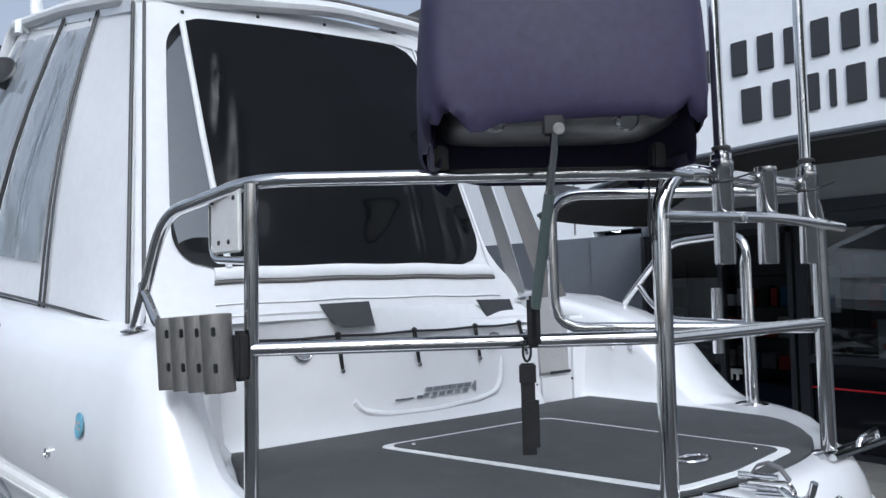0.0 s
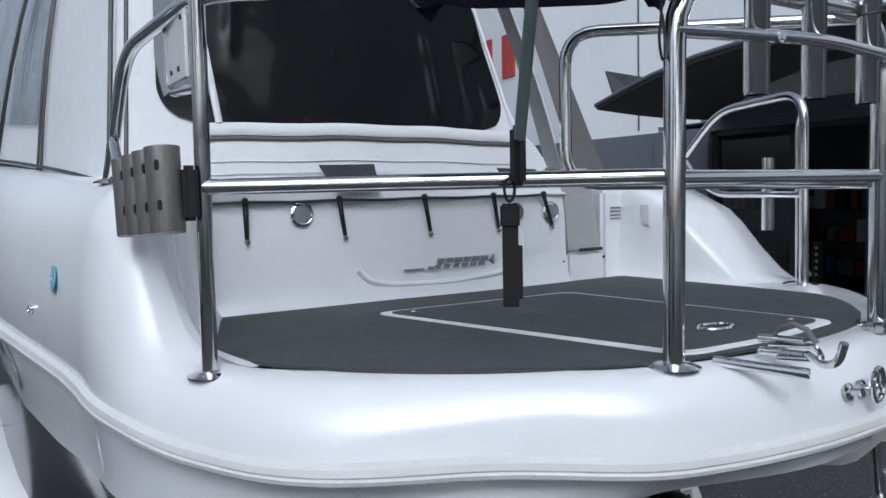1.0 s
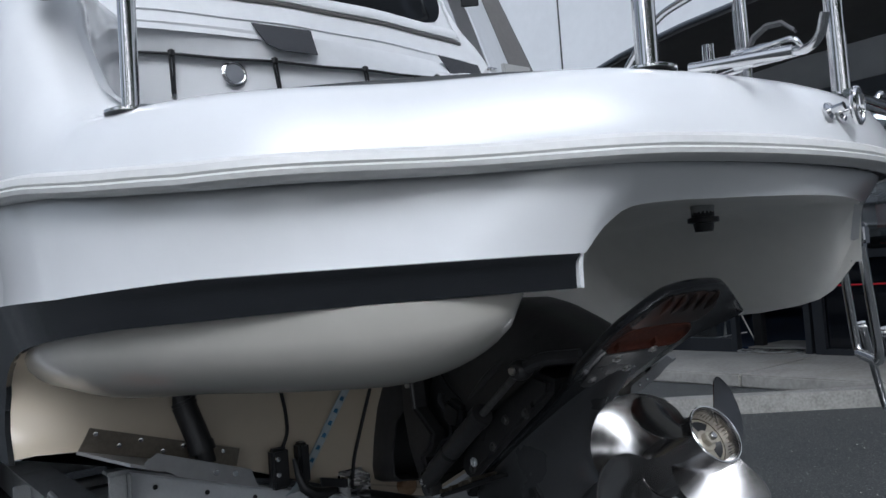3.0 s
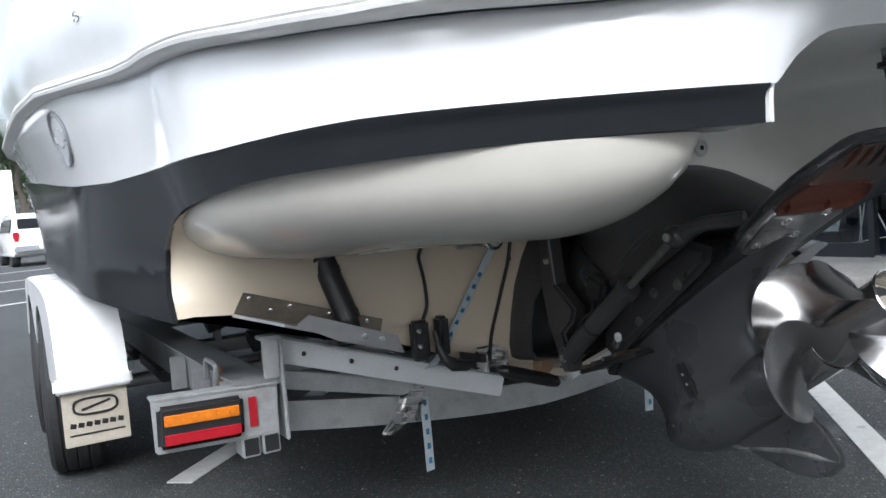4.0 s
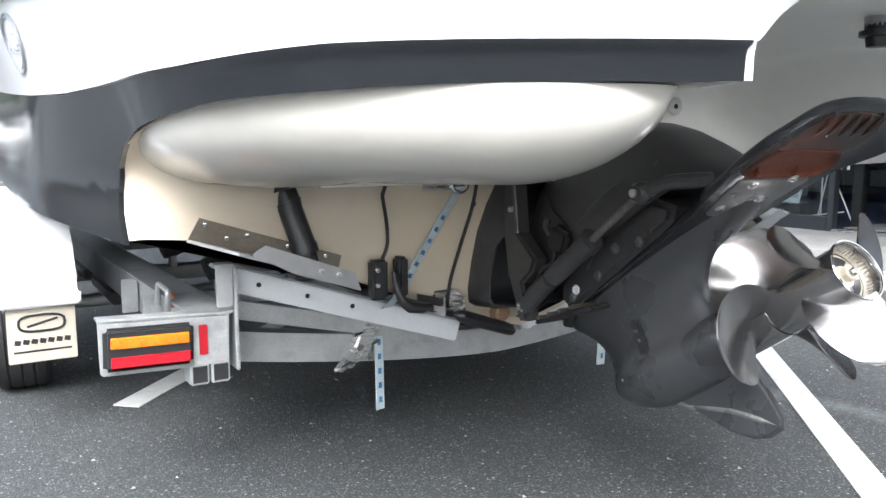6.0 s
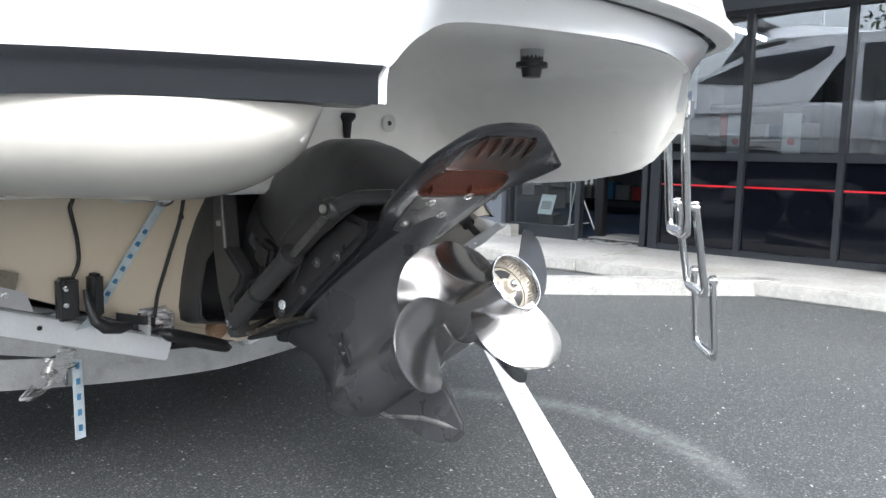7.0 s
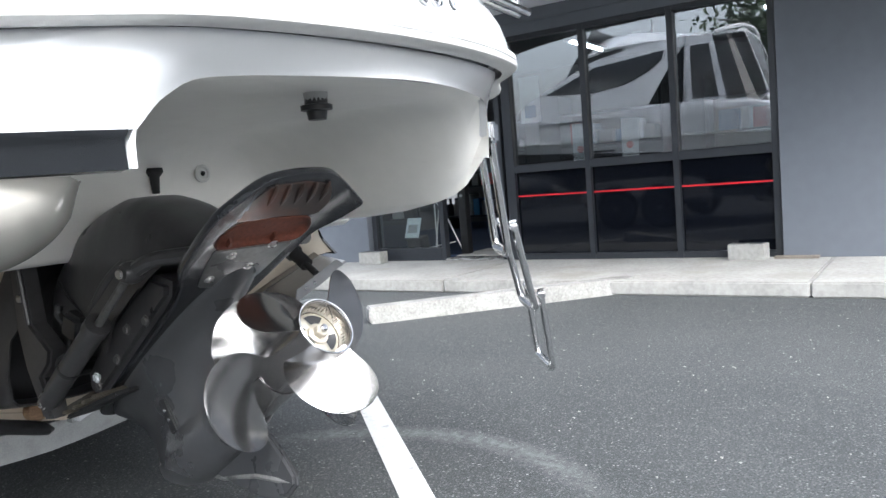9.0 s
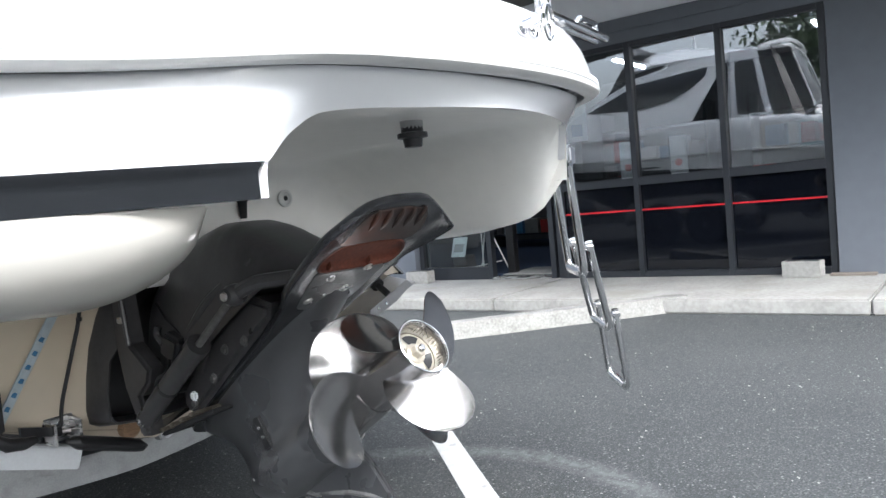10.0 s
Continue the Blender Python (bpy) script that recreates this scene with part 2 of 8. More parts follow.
def asphalt_mat():
    """Dark bitumen with pale stone chips at two sizes, and broad worn patches."""
    m = bpy.data.materials.new("asphalt")
    m.use_nodes = True
    nt = m.node_tree
    n, ln = nt.nodes, nt.links
    b = n["Principled BSDF"]
    b.inputs["Roughness"].default_value = 0.85
    co = n.new("ShaderNodeTexCoord")

    def tex(scale, detail, lo, hi):
        t = n.new("ShaderNodeTexNoise")
        t.inputs["Scale"].default_value, t.inputs["Detail"].default_value = scale, detail
        ln.new(co.outputs["Object"], t.inputs["Vector"])
        r = n.new("ShaderNodeMapRange")
        r.inputs["From Min"].default_value, r.inputs["From Max"].default_value = lo, hi
        ln.new(t.outputs["Fac"], r.inputs["Value"])
        return r.outputs[0]

    def mix(fac, a, col):
        x = n.new("ShaderNodeMix")
        x.data_type = "RGBA"
        ln.new(fac, x.inputs["Factor"])
        if isinstance(a, tuple):
            x.inputs["A"].default_value = (*a, 1)
        else:
            ln.new(a, x.inputs["A"])
        x.inputs["B"].default_value = (*col, 1)
        return x.outputs["Result"]

    c = mix(tex(0.55, 5, 0.42, 0.66), (0.046, 0.050, 0.051), (0.067, 0.071, 0.071))
    c = mix(tex(120, 3, 0.52, 0.62), c, (0.028, 0.030, 0.031))

    def chip(scale, share, size, col, c):
        v = n.new("ShaderNodeTexVoronoi")
        v.inputs["Scale"].default_value = scale
        ln.new(co.outputs["Object"], v.inputs["Vector"])
        pick = n.new("ShaderNodeSeparateColor")
        ln.new(v.outputs["Color"], pick.inputs[0])
        r = n.new("ShaderNodeMapRange")
        r.inputs["From Min"].default_value, r.inputs["From Max"].default_value = share, share + 0.12
        ln.new(pick.outputs[0], r.inputs["Value"])
        near = n.new("ShaderNodeMapRange")
        near.inputs["From Min"].default_value, near.inputs["From Max"].default_value = size, size * 0.5
        ln.new(v.outputs["Distance"], near.inputs["Value"])
        both = n.new("ShaderNodeMath")
        both.operation = "MULTIPLY"
        ln.new(r.outputs[0], both.inputs[0])
        ln.new(near.outputs[0], both.inputs[1])
        return mix(both.outputs[0], c, col)

    c = chip(95, 0.55, 0.42, (0.148, 0.153, 0.153), c)
    c = chip(150, 0.50, 0.45, (0.122, 0.127, 0.127), c)
    c = chip(62, 0.80, 0.32, (0.245, 0.25, 0.245), c)
    c = chip(34, 0.90, 0.20, (0.42, 0.42, 0.41), c)
    # pale swept arc left by a tyre
    where = n.new("ShaderNodeNewGeometry")
    off = n.new("ShaderNodeVectorMath")
    off.operation = "SUBTRACT"
    off.inputs[1].default_value = (0.35, 0.75, 0)
    ln.new(where.outputs["Position"], off.inputs[0])
    far = n.new("ShaderNodeVectorMath")
    far.operation = "LENGTH"
    ln.new(off.outputs[0], far.inputs[0])
    gap = n.new("ShaderNodeMath")
    gap.operation = "SUBTRACT"
    gap.inputs[1].default_value = 0.885
    ln.new(far.outputs["Value"], gap.inputs[0])
    away = n.new("ShaderNodeMath")
    away.operation = "ABSOLUTE"
    ln.new(gap.outputs[0], away.inputs[0])
    soft = n.new("ShaderNodeMapRange")
    soft.inputs["From Min"].default_value, soft.inputs["From Max"].default_value = 0.09, 0.01
    ln.new(away.outputs[0], soft.inputs["Value"])
    axes = n.new("ShaderNodeSeparateXYZ")
    ln.new(where.outputs["Position"], axes.inputs[0])
    part_of = n.new("ShaderNodeMapRange")
    part_of.inputs["From Min"].default_value, part_of.inputs["From Max"].default_value = 0.85, 1.1
    ln.new(axes.outputs[0], part_of.inputs["Value"])
    both = n.new("ShaderNodeMath")
    both.operation = "MULTIPLY"
    ln.new(soft.outputs[0], both.inputs[0])
    ln.new(part_of.outputs[0], both.inputs[1])
    worn = n.new("ShaderNodeMath")
    worn.operation = "MULTIPLY"
    ln.new(both.outputs[0], worn.inputs[0])
    ln.new(tex(26, 4, 0.25, 0.75), worn.inputs[1])
    c = mix(worn.outputs[0], c, (0.17, 0.175, 0.175))
    ln.new(c, b.inputs["Base Color"])
    bp = n.new("ShaderNodeBump")
    bp.inputs["Strength"].default_value, bp.inputs["Distance"].default_value = 0.7, 0.004
    ln.new(tex(150, 4, 0.3, 0.7), bp.inputs["Height"])
    ln.new(bp.outputs[0], b.inputs["Normal"])
    return m


ASPHALT = asphalt_mat()


# ---- mesh tools ----
def thing(name, label, category, at=(0, 0, 0), group="", kind=""):
    ob = new(name)
    ob.location = at
    ob.empty_display_size = 0.1
    return tagged(ob, label, category, group, kind)


def placed(ob):
    """The world matrix of an object, from its own and its parents' settings."""
    return placed(ob.parent) @ ob.matrix_parent_inverse @ ob.matrix_basis if ob.parent else ob.matrix_basis.copy()


def link(name, me, material, parent=None, label="", smooth=None):
    ob = new(name, me)
    if material and not me.materials:
        me.materials.append(material)
    if parent:
        ob.parent = parent
        ob.matrix_parent_inverse = placed(parent).inverted()
    if label:
        ob["label"] = label
    return ob


def part(name, bm, material, parent=None, label="", angle=35):
    me = bpy.data.meshes.new(name)
    bmesh.ops.recalc_face_normals(bm, faces=bm.faces[:])
    for e in bm.edges:
        e.smooth = len(e.link_faces) != 2 or e.calc_face_angle(0) < radians(angle)
    for f in bm.faces:
        f.smooth = True
    bm.to_mesh(me)
    bm.free()
    return link(name, me, material, parent, label)


def solid(name, bm, material, label, category, group="", kind="", angle=35):
    return tagged(part(name, bm, material, None, "", angle), label, category, group, kind)


def box(size, at=(0, 0, 0), bevel=0.0, turn=None, bm=None, segs=2):
    """A box of that size centred at a point, its edges rounded, turned by a Matrix or a rotation about z."""
    bm = bm or bmesh.new()
    vs = bmesh.ops.create_cube(bm, size=1.0)["verts"]
    for v in vs:
        v.co = Vector((v.co.x * size[0], v.co.y * size[1], v.co.z * size[2]))
    if bevel:
        es = list({e for v in vs for e in v.link_edges})
        got = bmesh.ops.bevel(bm, geom=es, offset=bevel, segments=segs, affect="EDGES", clamp_overlap=True)
        vs = list({v for f in got["faces"] for v in f.verts} | {v for v in vs if v.is_valid})
    m = Matrix.Translation(at) @ (turn.to_4x4() if turn else Matrix())
    bmesh.ops.transform(bm, matrix=m, verts=vs)
    return bm


def fillet(points, r, steps=5):
    """The polyline with its corners rounded to about r."""
    ps = [Vector(p) for p in points]
    out = [ps[0]]
    for a, b, c in zip(ps, ps[1:], ps[2:]):
        u, v = (a - b), (c - b)
        k = min(r, u.length * 0.48, v.length * 0.48)
        p, q = b + u.normalized() * k, b + v.normalized() * k
        for i in range(steps + 1):
            t = i / steps
            out.append((1 - t) ** 2 * p + 2 * t * (1 - t) * b + t * t * q)
    return out + [ps[-1]]


def tube(points, r, bend=0.0, seg=12, bm=None, caps=True, radii=None, closed=False):
    """A round tube along a polyline."""
    bm = bm or bmesh.new()
    ps = fillet(points, bend) if bend else [Vector(p) for p in points]
    rings, side = [], None
    n = len(ps)
    for i, p in enumerate(ps):
        if closed:
            d = ps[(i + 1) % n] - ps[i - 1]
        else:
            d = ps[min(i + 1, n - 1)] - ps[max(i - 1, 0)]
        d.normalize()
        if side is None:
            side = d.orthogonal().normalized()
        side = (side - d * side.dot(d)).normalized()
        up = d.cross(side)
        k = radii[i] if radii else r
        rings.append([bm.verts.new(p + k * (math.cos(a) * side + math.sin(a) * up)) for a in [2 * math.pi * j / seg for j in range(seg)]])
    pairs = list(zip(rings, rings[1:])) + ([(rings[-1], rings[0])] if closed else [])
    for a, b in pairs:
        for j in range(seg):
            bm.faces.new((a[j], a[(j + 1) % seg], b[(j + 1) % seg], b[j]))
    if caps and not closed:
        bm.faces.new(rings[0][::-1])
        bm.faces.new(rings[-1])
    return bm


def lathe(profile, axis_at=(0, 0, 0), direction=(0, 0, 1), seg=32, bm=None):
    """Turns (radius, height) pairs about an axis."""
    bm = bm or bmesh.new()
    q = Vector((0, 0, 1)).rotation_difference(Vector(direction))
    rings = []
    for r, h in profile:
        rings.append([bm.verts.new(Vector(axis_at) + q @ Vector((r * math.cos(a), r * math.sin(a), h))) for a in [2 * math.pi * j / seg for j in range(seg)]])
    for a, b in zip(rings, rings[1:]):
        for j in range(seg):
            bm.faces.new((a[j], a[(j + 1) % seg], b[(j + 1) % seg], b[j]))
    if profile[0][0] > 1e-5:
        bm.faces.new(rings[0][::-1])
    if profile[-1][0] > 1e-5:
        bm.faces.new(rings[-1])
    bmesh.ops.remove_doubles(bm, verts=bm.verts[:], dist=1e-6)
    return bm


def skin(rows, bm=None, closed=False, caps=False):
    """A surface through rows of points, all of one length."""
    bm = bm or bmesh.new()
    vs = [[bm.verts.new(p) for p in row] for row in rows]
    for a, b in zip(vs, vs[1:]):
        k = len(a)
        for j in range(k if closed else k - 1):
            bm.faces.new((a[j], a[(j + 1) % k], b[(j + 1) % k], b[j]))
    if caps:
        bm.faces.new(vs[0][::-1])
        bm.faces.new(vs[-1])
    return bm


def prism(outline, lo, hi, plane="xy", bevel=0.0, bm=None):
    """A flat outline given depth. plane xy: points (x, y), depth in z; yz: points (y, z), depth in x; xz: points (x, z), depth in y."""
    bm = bm or bmesh.new()

    def at(p, d):
        return {"xy": (p[0], p[1], d), "yz": (d, p[0], p[1]), "xz": (p[0], d, p[1])}[plane]

    a = [bm.verts.new(at(p, lo)) for p in outline]
    b = [bm.verts.new(at(p, hi)) for p in outline]
    k = len(a)
    faces = [bm.faces.new(a[::-1]), bm.faces.new(b)]
    for j in range(k):
        faces.append(bm.faces.new((a[j], a[(j + 1) % k], b[(j + 1) % k], b[j])))
    bmesh.ops.recalc_face_normals(bm, faces=faces)
    if bevel:
        bmesh.ops.bevel(bm, geom=[e for f in faces[:2] for e in f.edges], offset=bevel, segments=2, affect="EDGES", clamp_overlap=True)
    return bm


def sheet(bm, depth):
    """Gives a surface thickness, inwards along its normals."""
    bmesh.ops.recalc_face_normals(bm, faces=bm.faces[:])
    bmesh.ops.solidify(bm, geom=bm.faces[:], thickness=depth)
    return bm


def smooth_step(t):
    t = max(0.0, min(1.0, t))
    return t * t * (3 - 2 * t)


def curve_at(table, x):
    """Piecewise linear look-up with eased joints."""
    if x <= table[0][0]:
        return table[0][1]
    for (a, u), (b, v) in zip(table, table[1:]):
        if x <= b:
            return u + (v - u) * (x - a) / (b - a)
    return table[-1][1]


# ---- ground and pavement ----
def build_ground():
    bm = bmesh.new()
    cuts = [-400, -120, -40, -15, -8, -4, -2, 0, 2, 4, 8, 15, 40, 120, 400]
    rows = [[(x, y, 0.0) for x in cuts] for y in cuts]
    solid("ground", skin(rows, bm), ASPHALT, "grey asphalt car park surface with pale grit", "ground", kind="structure")
    # a few pale stones lying loose
    rnd = random.Random(5)
    verts, faces = [], []
    for _ in range(1500):
        r = 0.4 + 5.2 * rnd.random() ** 0.8
        a = rnd.uniform(-0.4, 2.3)
        x, y = -1.2 + r * math.cos(a), -0.9 + r * math.sin(a)
        if x > 4.3:
            continue
        k = 0.0015 + 0.0055 * rnd.random() ** 3
        base = len(verts)
        verts += [(x - k, y - k * rnd.uniform(0.3, 1), 0.0), (x + k, y - k, 0.0), (x + k * rnd.uniform(0.2, 1), y + k, 0.0), (x, y, k * 0.9)]
        faces += [(base, base + 1, base + 3), (base + 1, base + 2, base + 3), (base + 2, base, base + 3)]
    me = bpy.data.meshes.new("grit")
    me.from_pydata(verts, [], faces)
    tagged(link("grit", me, CONCRETE), "pale stone grit scattered on the asphalt", "grit", kind="stuff")


def bay_line(at, length, turn, width=0.105):
    ob = solid("parking_line", box((width, length, 0.004), (0, 0, 0.002), 0.0), PAINT, "white painted parking bay line on asphalt, slightly worn", "road marking", "parking lines", "structure")
    ob.matrix_basis = pose(at[0], at[1], 0.0, 0, 0, turn)
    return ob


build_ground()
BAY = -43.6
bay_line((1.99, 1.925), 4.2, BAY)
bay_line((0.12, 3.50), 3.2, BAY)
for k, y in enumerate((12.0, 15.5, 18.8, 24.0, 31.0)):
    bay_line((0.4, y + 1.2), 5.0, -62)

# pavement slab with a low square front, and joints cut across it
PAVE_X = 4.42
for k, (y0, y1) in enumerate(((-14.0, -3.0), (-3.0, -0.05), (-0.05, 2.9), (2.9, 5.85), (5.85, 12.0), (12.0, 24.0))):
    solid("pavement", box((8.0, y1 - y0 - 0.008, 0.11), (PAVE_X + 4.0, (y0 + y1) / 2, 0.055), 0.012), CONCRETE, "pale concrete pavement slab in front of the showroom, lightly stained", "pavement", kind="structure")


STOPC = mat("weathered_concrete", (0.27, 0.265, 0.25), 0.9, vary=0.3, scale=6, bump=0.5, bump_scale=45, second=(0.17, 0.165, 0.15), second_at=0.58)


def wheel_stop():
    outline = [(-0.085, 0.0), (0.085, 0.0), (0.068, 0.118), (-0.068, 0.118)]
    ob = solid("wheel_stop", prism(outline, -1.05, 1.05, "xz", 0.012), STOPC, "pale chipped concrete wheel stop on the asphalt", "wheel stop")
    return ob


stop_a = wheel_stop()
stop_a.matrix_basis = pose(3.87, 1.975, 0.0, 0, 0, 46.9)

# ---- showroom building ----
WX = 5.82          # outer face of the glass wall
HEAD = 2.36        # top of the glazing
SILL = 0.11


def wall_block(name, x0, x1, y0, y1, z0, z1, material, label):
    return solid(name, box((x1 - x0, y1 - y0, z1 - z0), ((x0 + x1) / 2, (y0 + y1) / 2, (z0 + z1) / 2)), material, label, "wall", kind="structure")


wall_block("wall_pillar_south", WX - 0.06, WX + 0.24, -1.1, 0.33, SILL, 2.47, WALLG, "grey rendered wall pier beside the showroom window")
wall_block("wall_south", WX - 0.02, WX + 0.24, -9.0, -1.1, SILL, 2.47, WALLG, "grey rendered showroom wall")
wall_block("wall_pillar_north", WX - 0.06, WX + 0.24, 4.78, 5.55, SILL, 2.40, WALLG, "grey rendered wall pier beside the showroom door")
wall_block("wall_north", WX - 0.02, WX + 0.24, 5.55, 22.0, SILL, 2.40, WALLG, "dark grey lower band of the showroom wall")
wall_block("wall_upper", WX, WX + 0.24, -9.0, 22.0, 2.47, 6.2, WALLW, "white rendered upper wall carrying dark lettering")
wall_block("wall_strip", WX, WX + 0.235, 5.552, 22.0, 2.40, 2.47, WALLW, "white rendered strip of the wall over its grey band")
wall_block("wall_lintel", WX - 0.025, WX + 0.24, 0.33, 4.78, HEAD, 2.468, WALLG, "grey rendered strip over the showroom glazing")
wall_block("wall_band", WX - 0.025, WX - 0.003, -1.1, 4.9, 2.472, 2.59, WALLG, "grey rendered band above the showroom glazing")
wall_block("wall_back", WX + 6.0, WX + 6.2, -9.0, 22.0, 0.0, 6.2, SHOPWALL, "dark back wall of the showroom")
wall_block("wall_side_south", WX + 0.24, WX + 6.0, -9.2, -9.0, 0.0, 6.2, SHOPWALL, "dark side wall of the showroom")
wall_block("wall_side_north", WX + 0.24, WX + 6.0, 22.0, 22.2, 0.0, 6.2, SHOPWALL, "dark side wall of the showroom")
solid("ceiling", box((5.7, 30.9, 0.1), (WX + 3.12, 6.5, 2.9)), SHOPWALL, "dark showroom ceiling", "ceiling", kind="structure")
solid("roof", box((6.4, 31.4, 0.15), (WX + 3.1, 6.5, 6.28)), SOFFIT, "flat grey roof of the showroom", "roof", kind="structure")
solid("floor", box((5.7, 31.0, 0.02), (WX + 3.15, 6.5, 0.122)), CARPET, "dark blue carpet floor of the showroom", "floor", kind="structure")
solid("seam", box((0.012, 0.02, 3.7), (WX - 0.003, 5.85, 4.3)), SOFFIT, "thin grey movement joint in the white wall", "trim", kind="structure")


def showroom_window():
    w = tagged(new("window_1"), "large charcoal framed showroom window, three clear panes over three black panels", "window", kind="structure")
    w.location = (WX, 1.6, SILL)
    edges = [0.37, 1.205, 2.05, 2.87]
    for y in edges:
        part("window_frame", box((0.11, 0.055, HEAD - SILL), (WX + 0.04, y, (HEAD + SILL) / 2), 0.004), FRAME, w)
    for z, h in ((SILL + 0.03, 0.06), (1.035, 0.075), (HEAD - 0.025, 0.05)):
        for a, b in zip(edges, edges[1:]):
            part("window_frame", box((0.10, b - a - 0.055, h), (WX + 0.04, (a + b) / 2, z), 0.004), FRAME, w)
    for a, b in zip(edges, edges[1:]):
        mid, wide = (a + b) / 2, b - a - 0.057
        pane = part("pane", box((0.008, wide, HEAD - 1.035 - 0.09), (WX + 0.045, mid, (HEAD + 1.035) / 2)), GLASS, w, "clear reflective pane")
        pane.visible_shadow = False
        panel = part("panel", box((0.012, wide, 0.83), (WX + 0.04, mid, 0.585)), BLACKGLASS, w, "glossy black lower panel")
        part("pinstripe", box((0.004, wide, 0.016), (WX + 0.031, mid, 0.758)), REDLINE, panel, "thin red line")
    return w


showroom_window()


def showroom_door():
    d = tagged(new("door_1"), "charcoal framed glass sliding entrance, standing open", "door", kind="structure")
    d.location = (WX, 3.8, SILL)
    for y in (2.93, 3.02, 3.80, 4.74):
        part("door_frame", box((0.09, 0.06, HEAD - SILL), (WX + 0.06, y, (HEAD + SILL) / 2), 0.004), FRAME, d)
    part("door_frame", box((0.09, 1.76, 0.06), (WX + 0.06, 3.835, HEAD - 0.03), 0.004), FRAME, d)
    part("door_frame", box((0.09, 0.88, 0.14), (WX + 0.06, 4.27, SILL + 0.07), 0.004), FRAME, d)
    part("threshold", box((0.12, 0.72, 0.02), (WX + 0.06, 3.41, SILL + 0.012), 0.004), BRUSHED, d)
    pane = part("pane", box((0.008, 0.88, 2.0), (WX + 0.06, 4.27, 1.25)), DOORGLASS, d)
    pane.visible_shadow = False
    return d


showroom_door()

# awning over the pavement: hung from the wall, its far end drooping to a pointed corner
def canopy():
    c = tagged(new("canopy"), "dark grey awning over the showroom front, drooping to a pointed corner", "canopy", kind="structure")
    c.location = (WX, 1.75, 2.8)
    ends = [(4.66, 2.50, 3.66, 4.37, 2.50), (4.45, 2.66, 3.60, 4.00, 2.58), (4.1, 2.82, 3.55, 3.62, 2.66), (3.6, 2.93, 3.48, 3.10, 2.73), (2.9, 2.97, 3.42, 2.5, 2.77), (1.9, 2.97, 3.38, 1.7, 2.79), (0.8, 2.97, 3.38, 0.7, 2.79), (-0.6, 2.97, 3.6, -0.5, 2.79), (-2.4, 2.97, 4.2, -2.2, 2.80)]
    rows = []
    for yw, zw, xo, yo, zo in ends:
        rows.append([(WX - 0.004 + (xo - WX) * f, yw + (yo - yw) * f, zw + (zo - zw) * f - 0.03 * math.sin(math.pi * f)) for f in [i / 8 for i in range(9)]])
    part("soffit", sheet(skin(rows), 0.03), SOFFIT, c, "dark grey underside")
    part("edge_trim", tube([(xo - 0.01, yo, zo + 0.01) for yw, zw, xo, yo, zo in ends], 0.02, 0, 8), WALLG, c, "grey edge tube")
    part("end_flap", sheet(skin([[(4.02, 4.62, 2.88), (3.95, 4.42, 2.56)], [(4.62, 4.70, 2.87), (4.7, 4.60, 2.54)]]), 0.012), FRAME, c, "dark end flap")
    return c


canopy()


def lettering():
    """Raised characters stand as plain bars of their size and colour."""
    s = tagged(new("wall_sign"), "two rows of bold charcoal bars on the white wall", "sign")
    s.location = (WX - 0.02, 3.0, 4.0)
    for z, y0, count in ((4.00, 3.86, 9), (3.48, 3.48, 6)):
        y = y0
        for i in range(count):
            w = (0.235, 0.245, 0.235, 0.215, 0.24, 0.225, 0.085, 0.235, 0.2)[i] if count == 9 else (0.30, 0.25, 0.235, 0.085, 0.24, 0.2)[i]
            part("block", box((0.03, w * 0.72, 0.36), (WX - 0.012, y - w / 2, z + 0.18), 0.006), SIGN, s)
            y -= w + 0.055
    return s


lettering()


def red_sign():
    s = tagged(new("red_sign"), "red sign of plain bars on the white wall further along", "sign")
    s.location = (WX - 0.02, 10.0, 3.0)
    for i in range(5):
        y = 10.67 - 0.56 * i
        part("block", box((0.03, 0.30, 0.64), (WX - 0.012, y, 3.78), 0.006), SIGNRED, s)
    return s


red_sign()


# ---- the boat: origin on the ground under the stern, bow towards +y ----
XC, YC, EA, EB, EN = 0.06, 1.0875, 1.221, 1.137, 2.07
SIDE = [(1.0875, 1.221), (1.8, 1.245), (2.4, 1.235), (3.0, 1.205), (4.0, 1.14), (4.8, 1.05), (5.5, 0.92), (6.2, 0.70), (6.7, 0.5), (7.1, 0.2), (7.3, 0.03)]
SIDE_Y = [7.3, 7.1, 6.7, 6.2, 5.5, 4.8, 4.0, 3.0, 2.4, 1.9, 1.5, 1.25]


def centre(y):
    """The centre line swings a little to port going forward."""
    return XC - 0.085 * max(0.0, y - 1.15)


def port_flare(y):
    """The port side flares a little more than the starboard side."""
    return 1.03 + 0.05 * smooth_step((y - 1.1) / 1.0)


def waist(u):
    """How far the plan draws in where the platform grows out of the hull's corner."""
    return 0.065 * (0.5 + 0.5 * math.cos(math.pi * max(-1.0, min(1.0, (u - 0.71) / 0.30))))


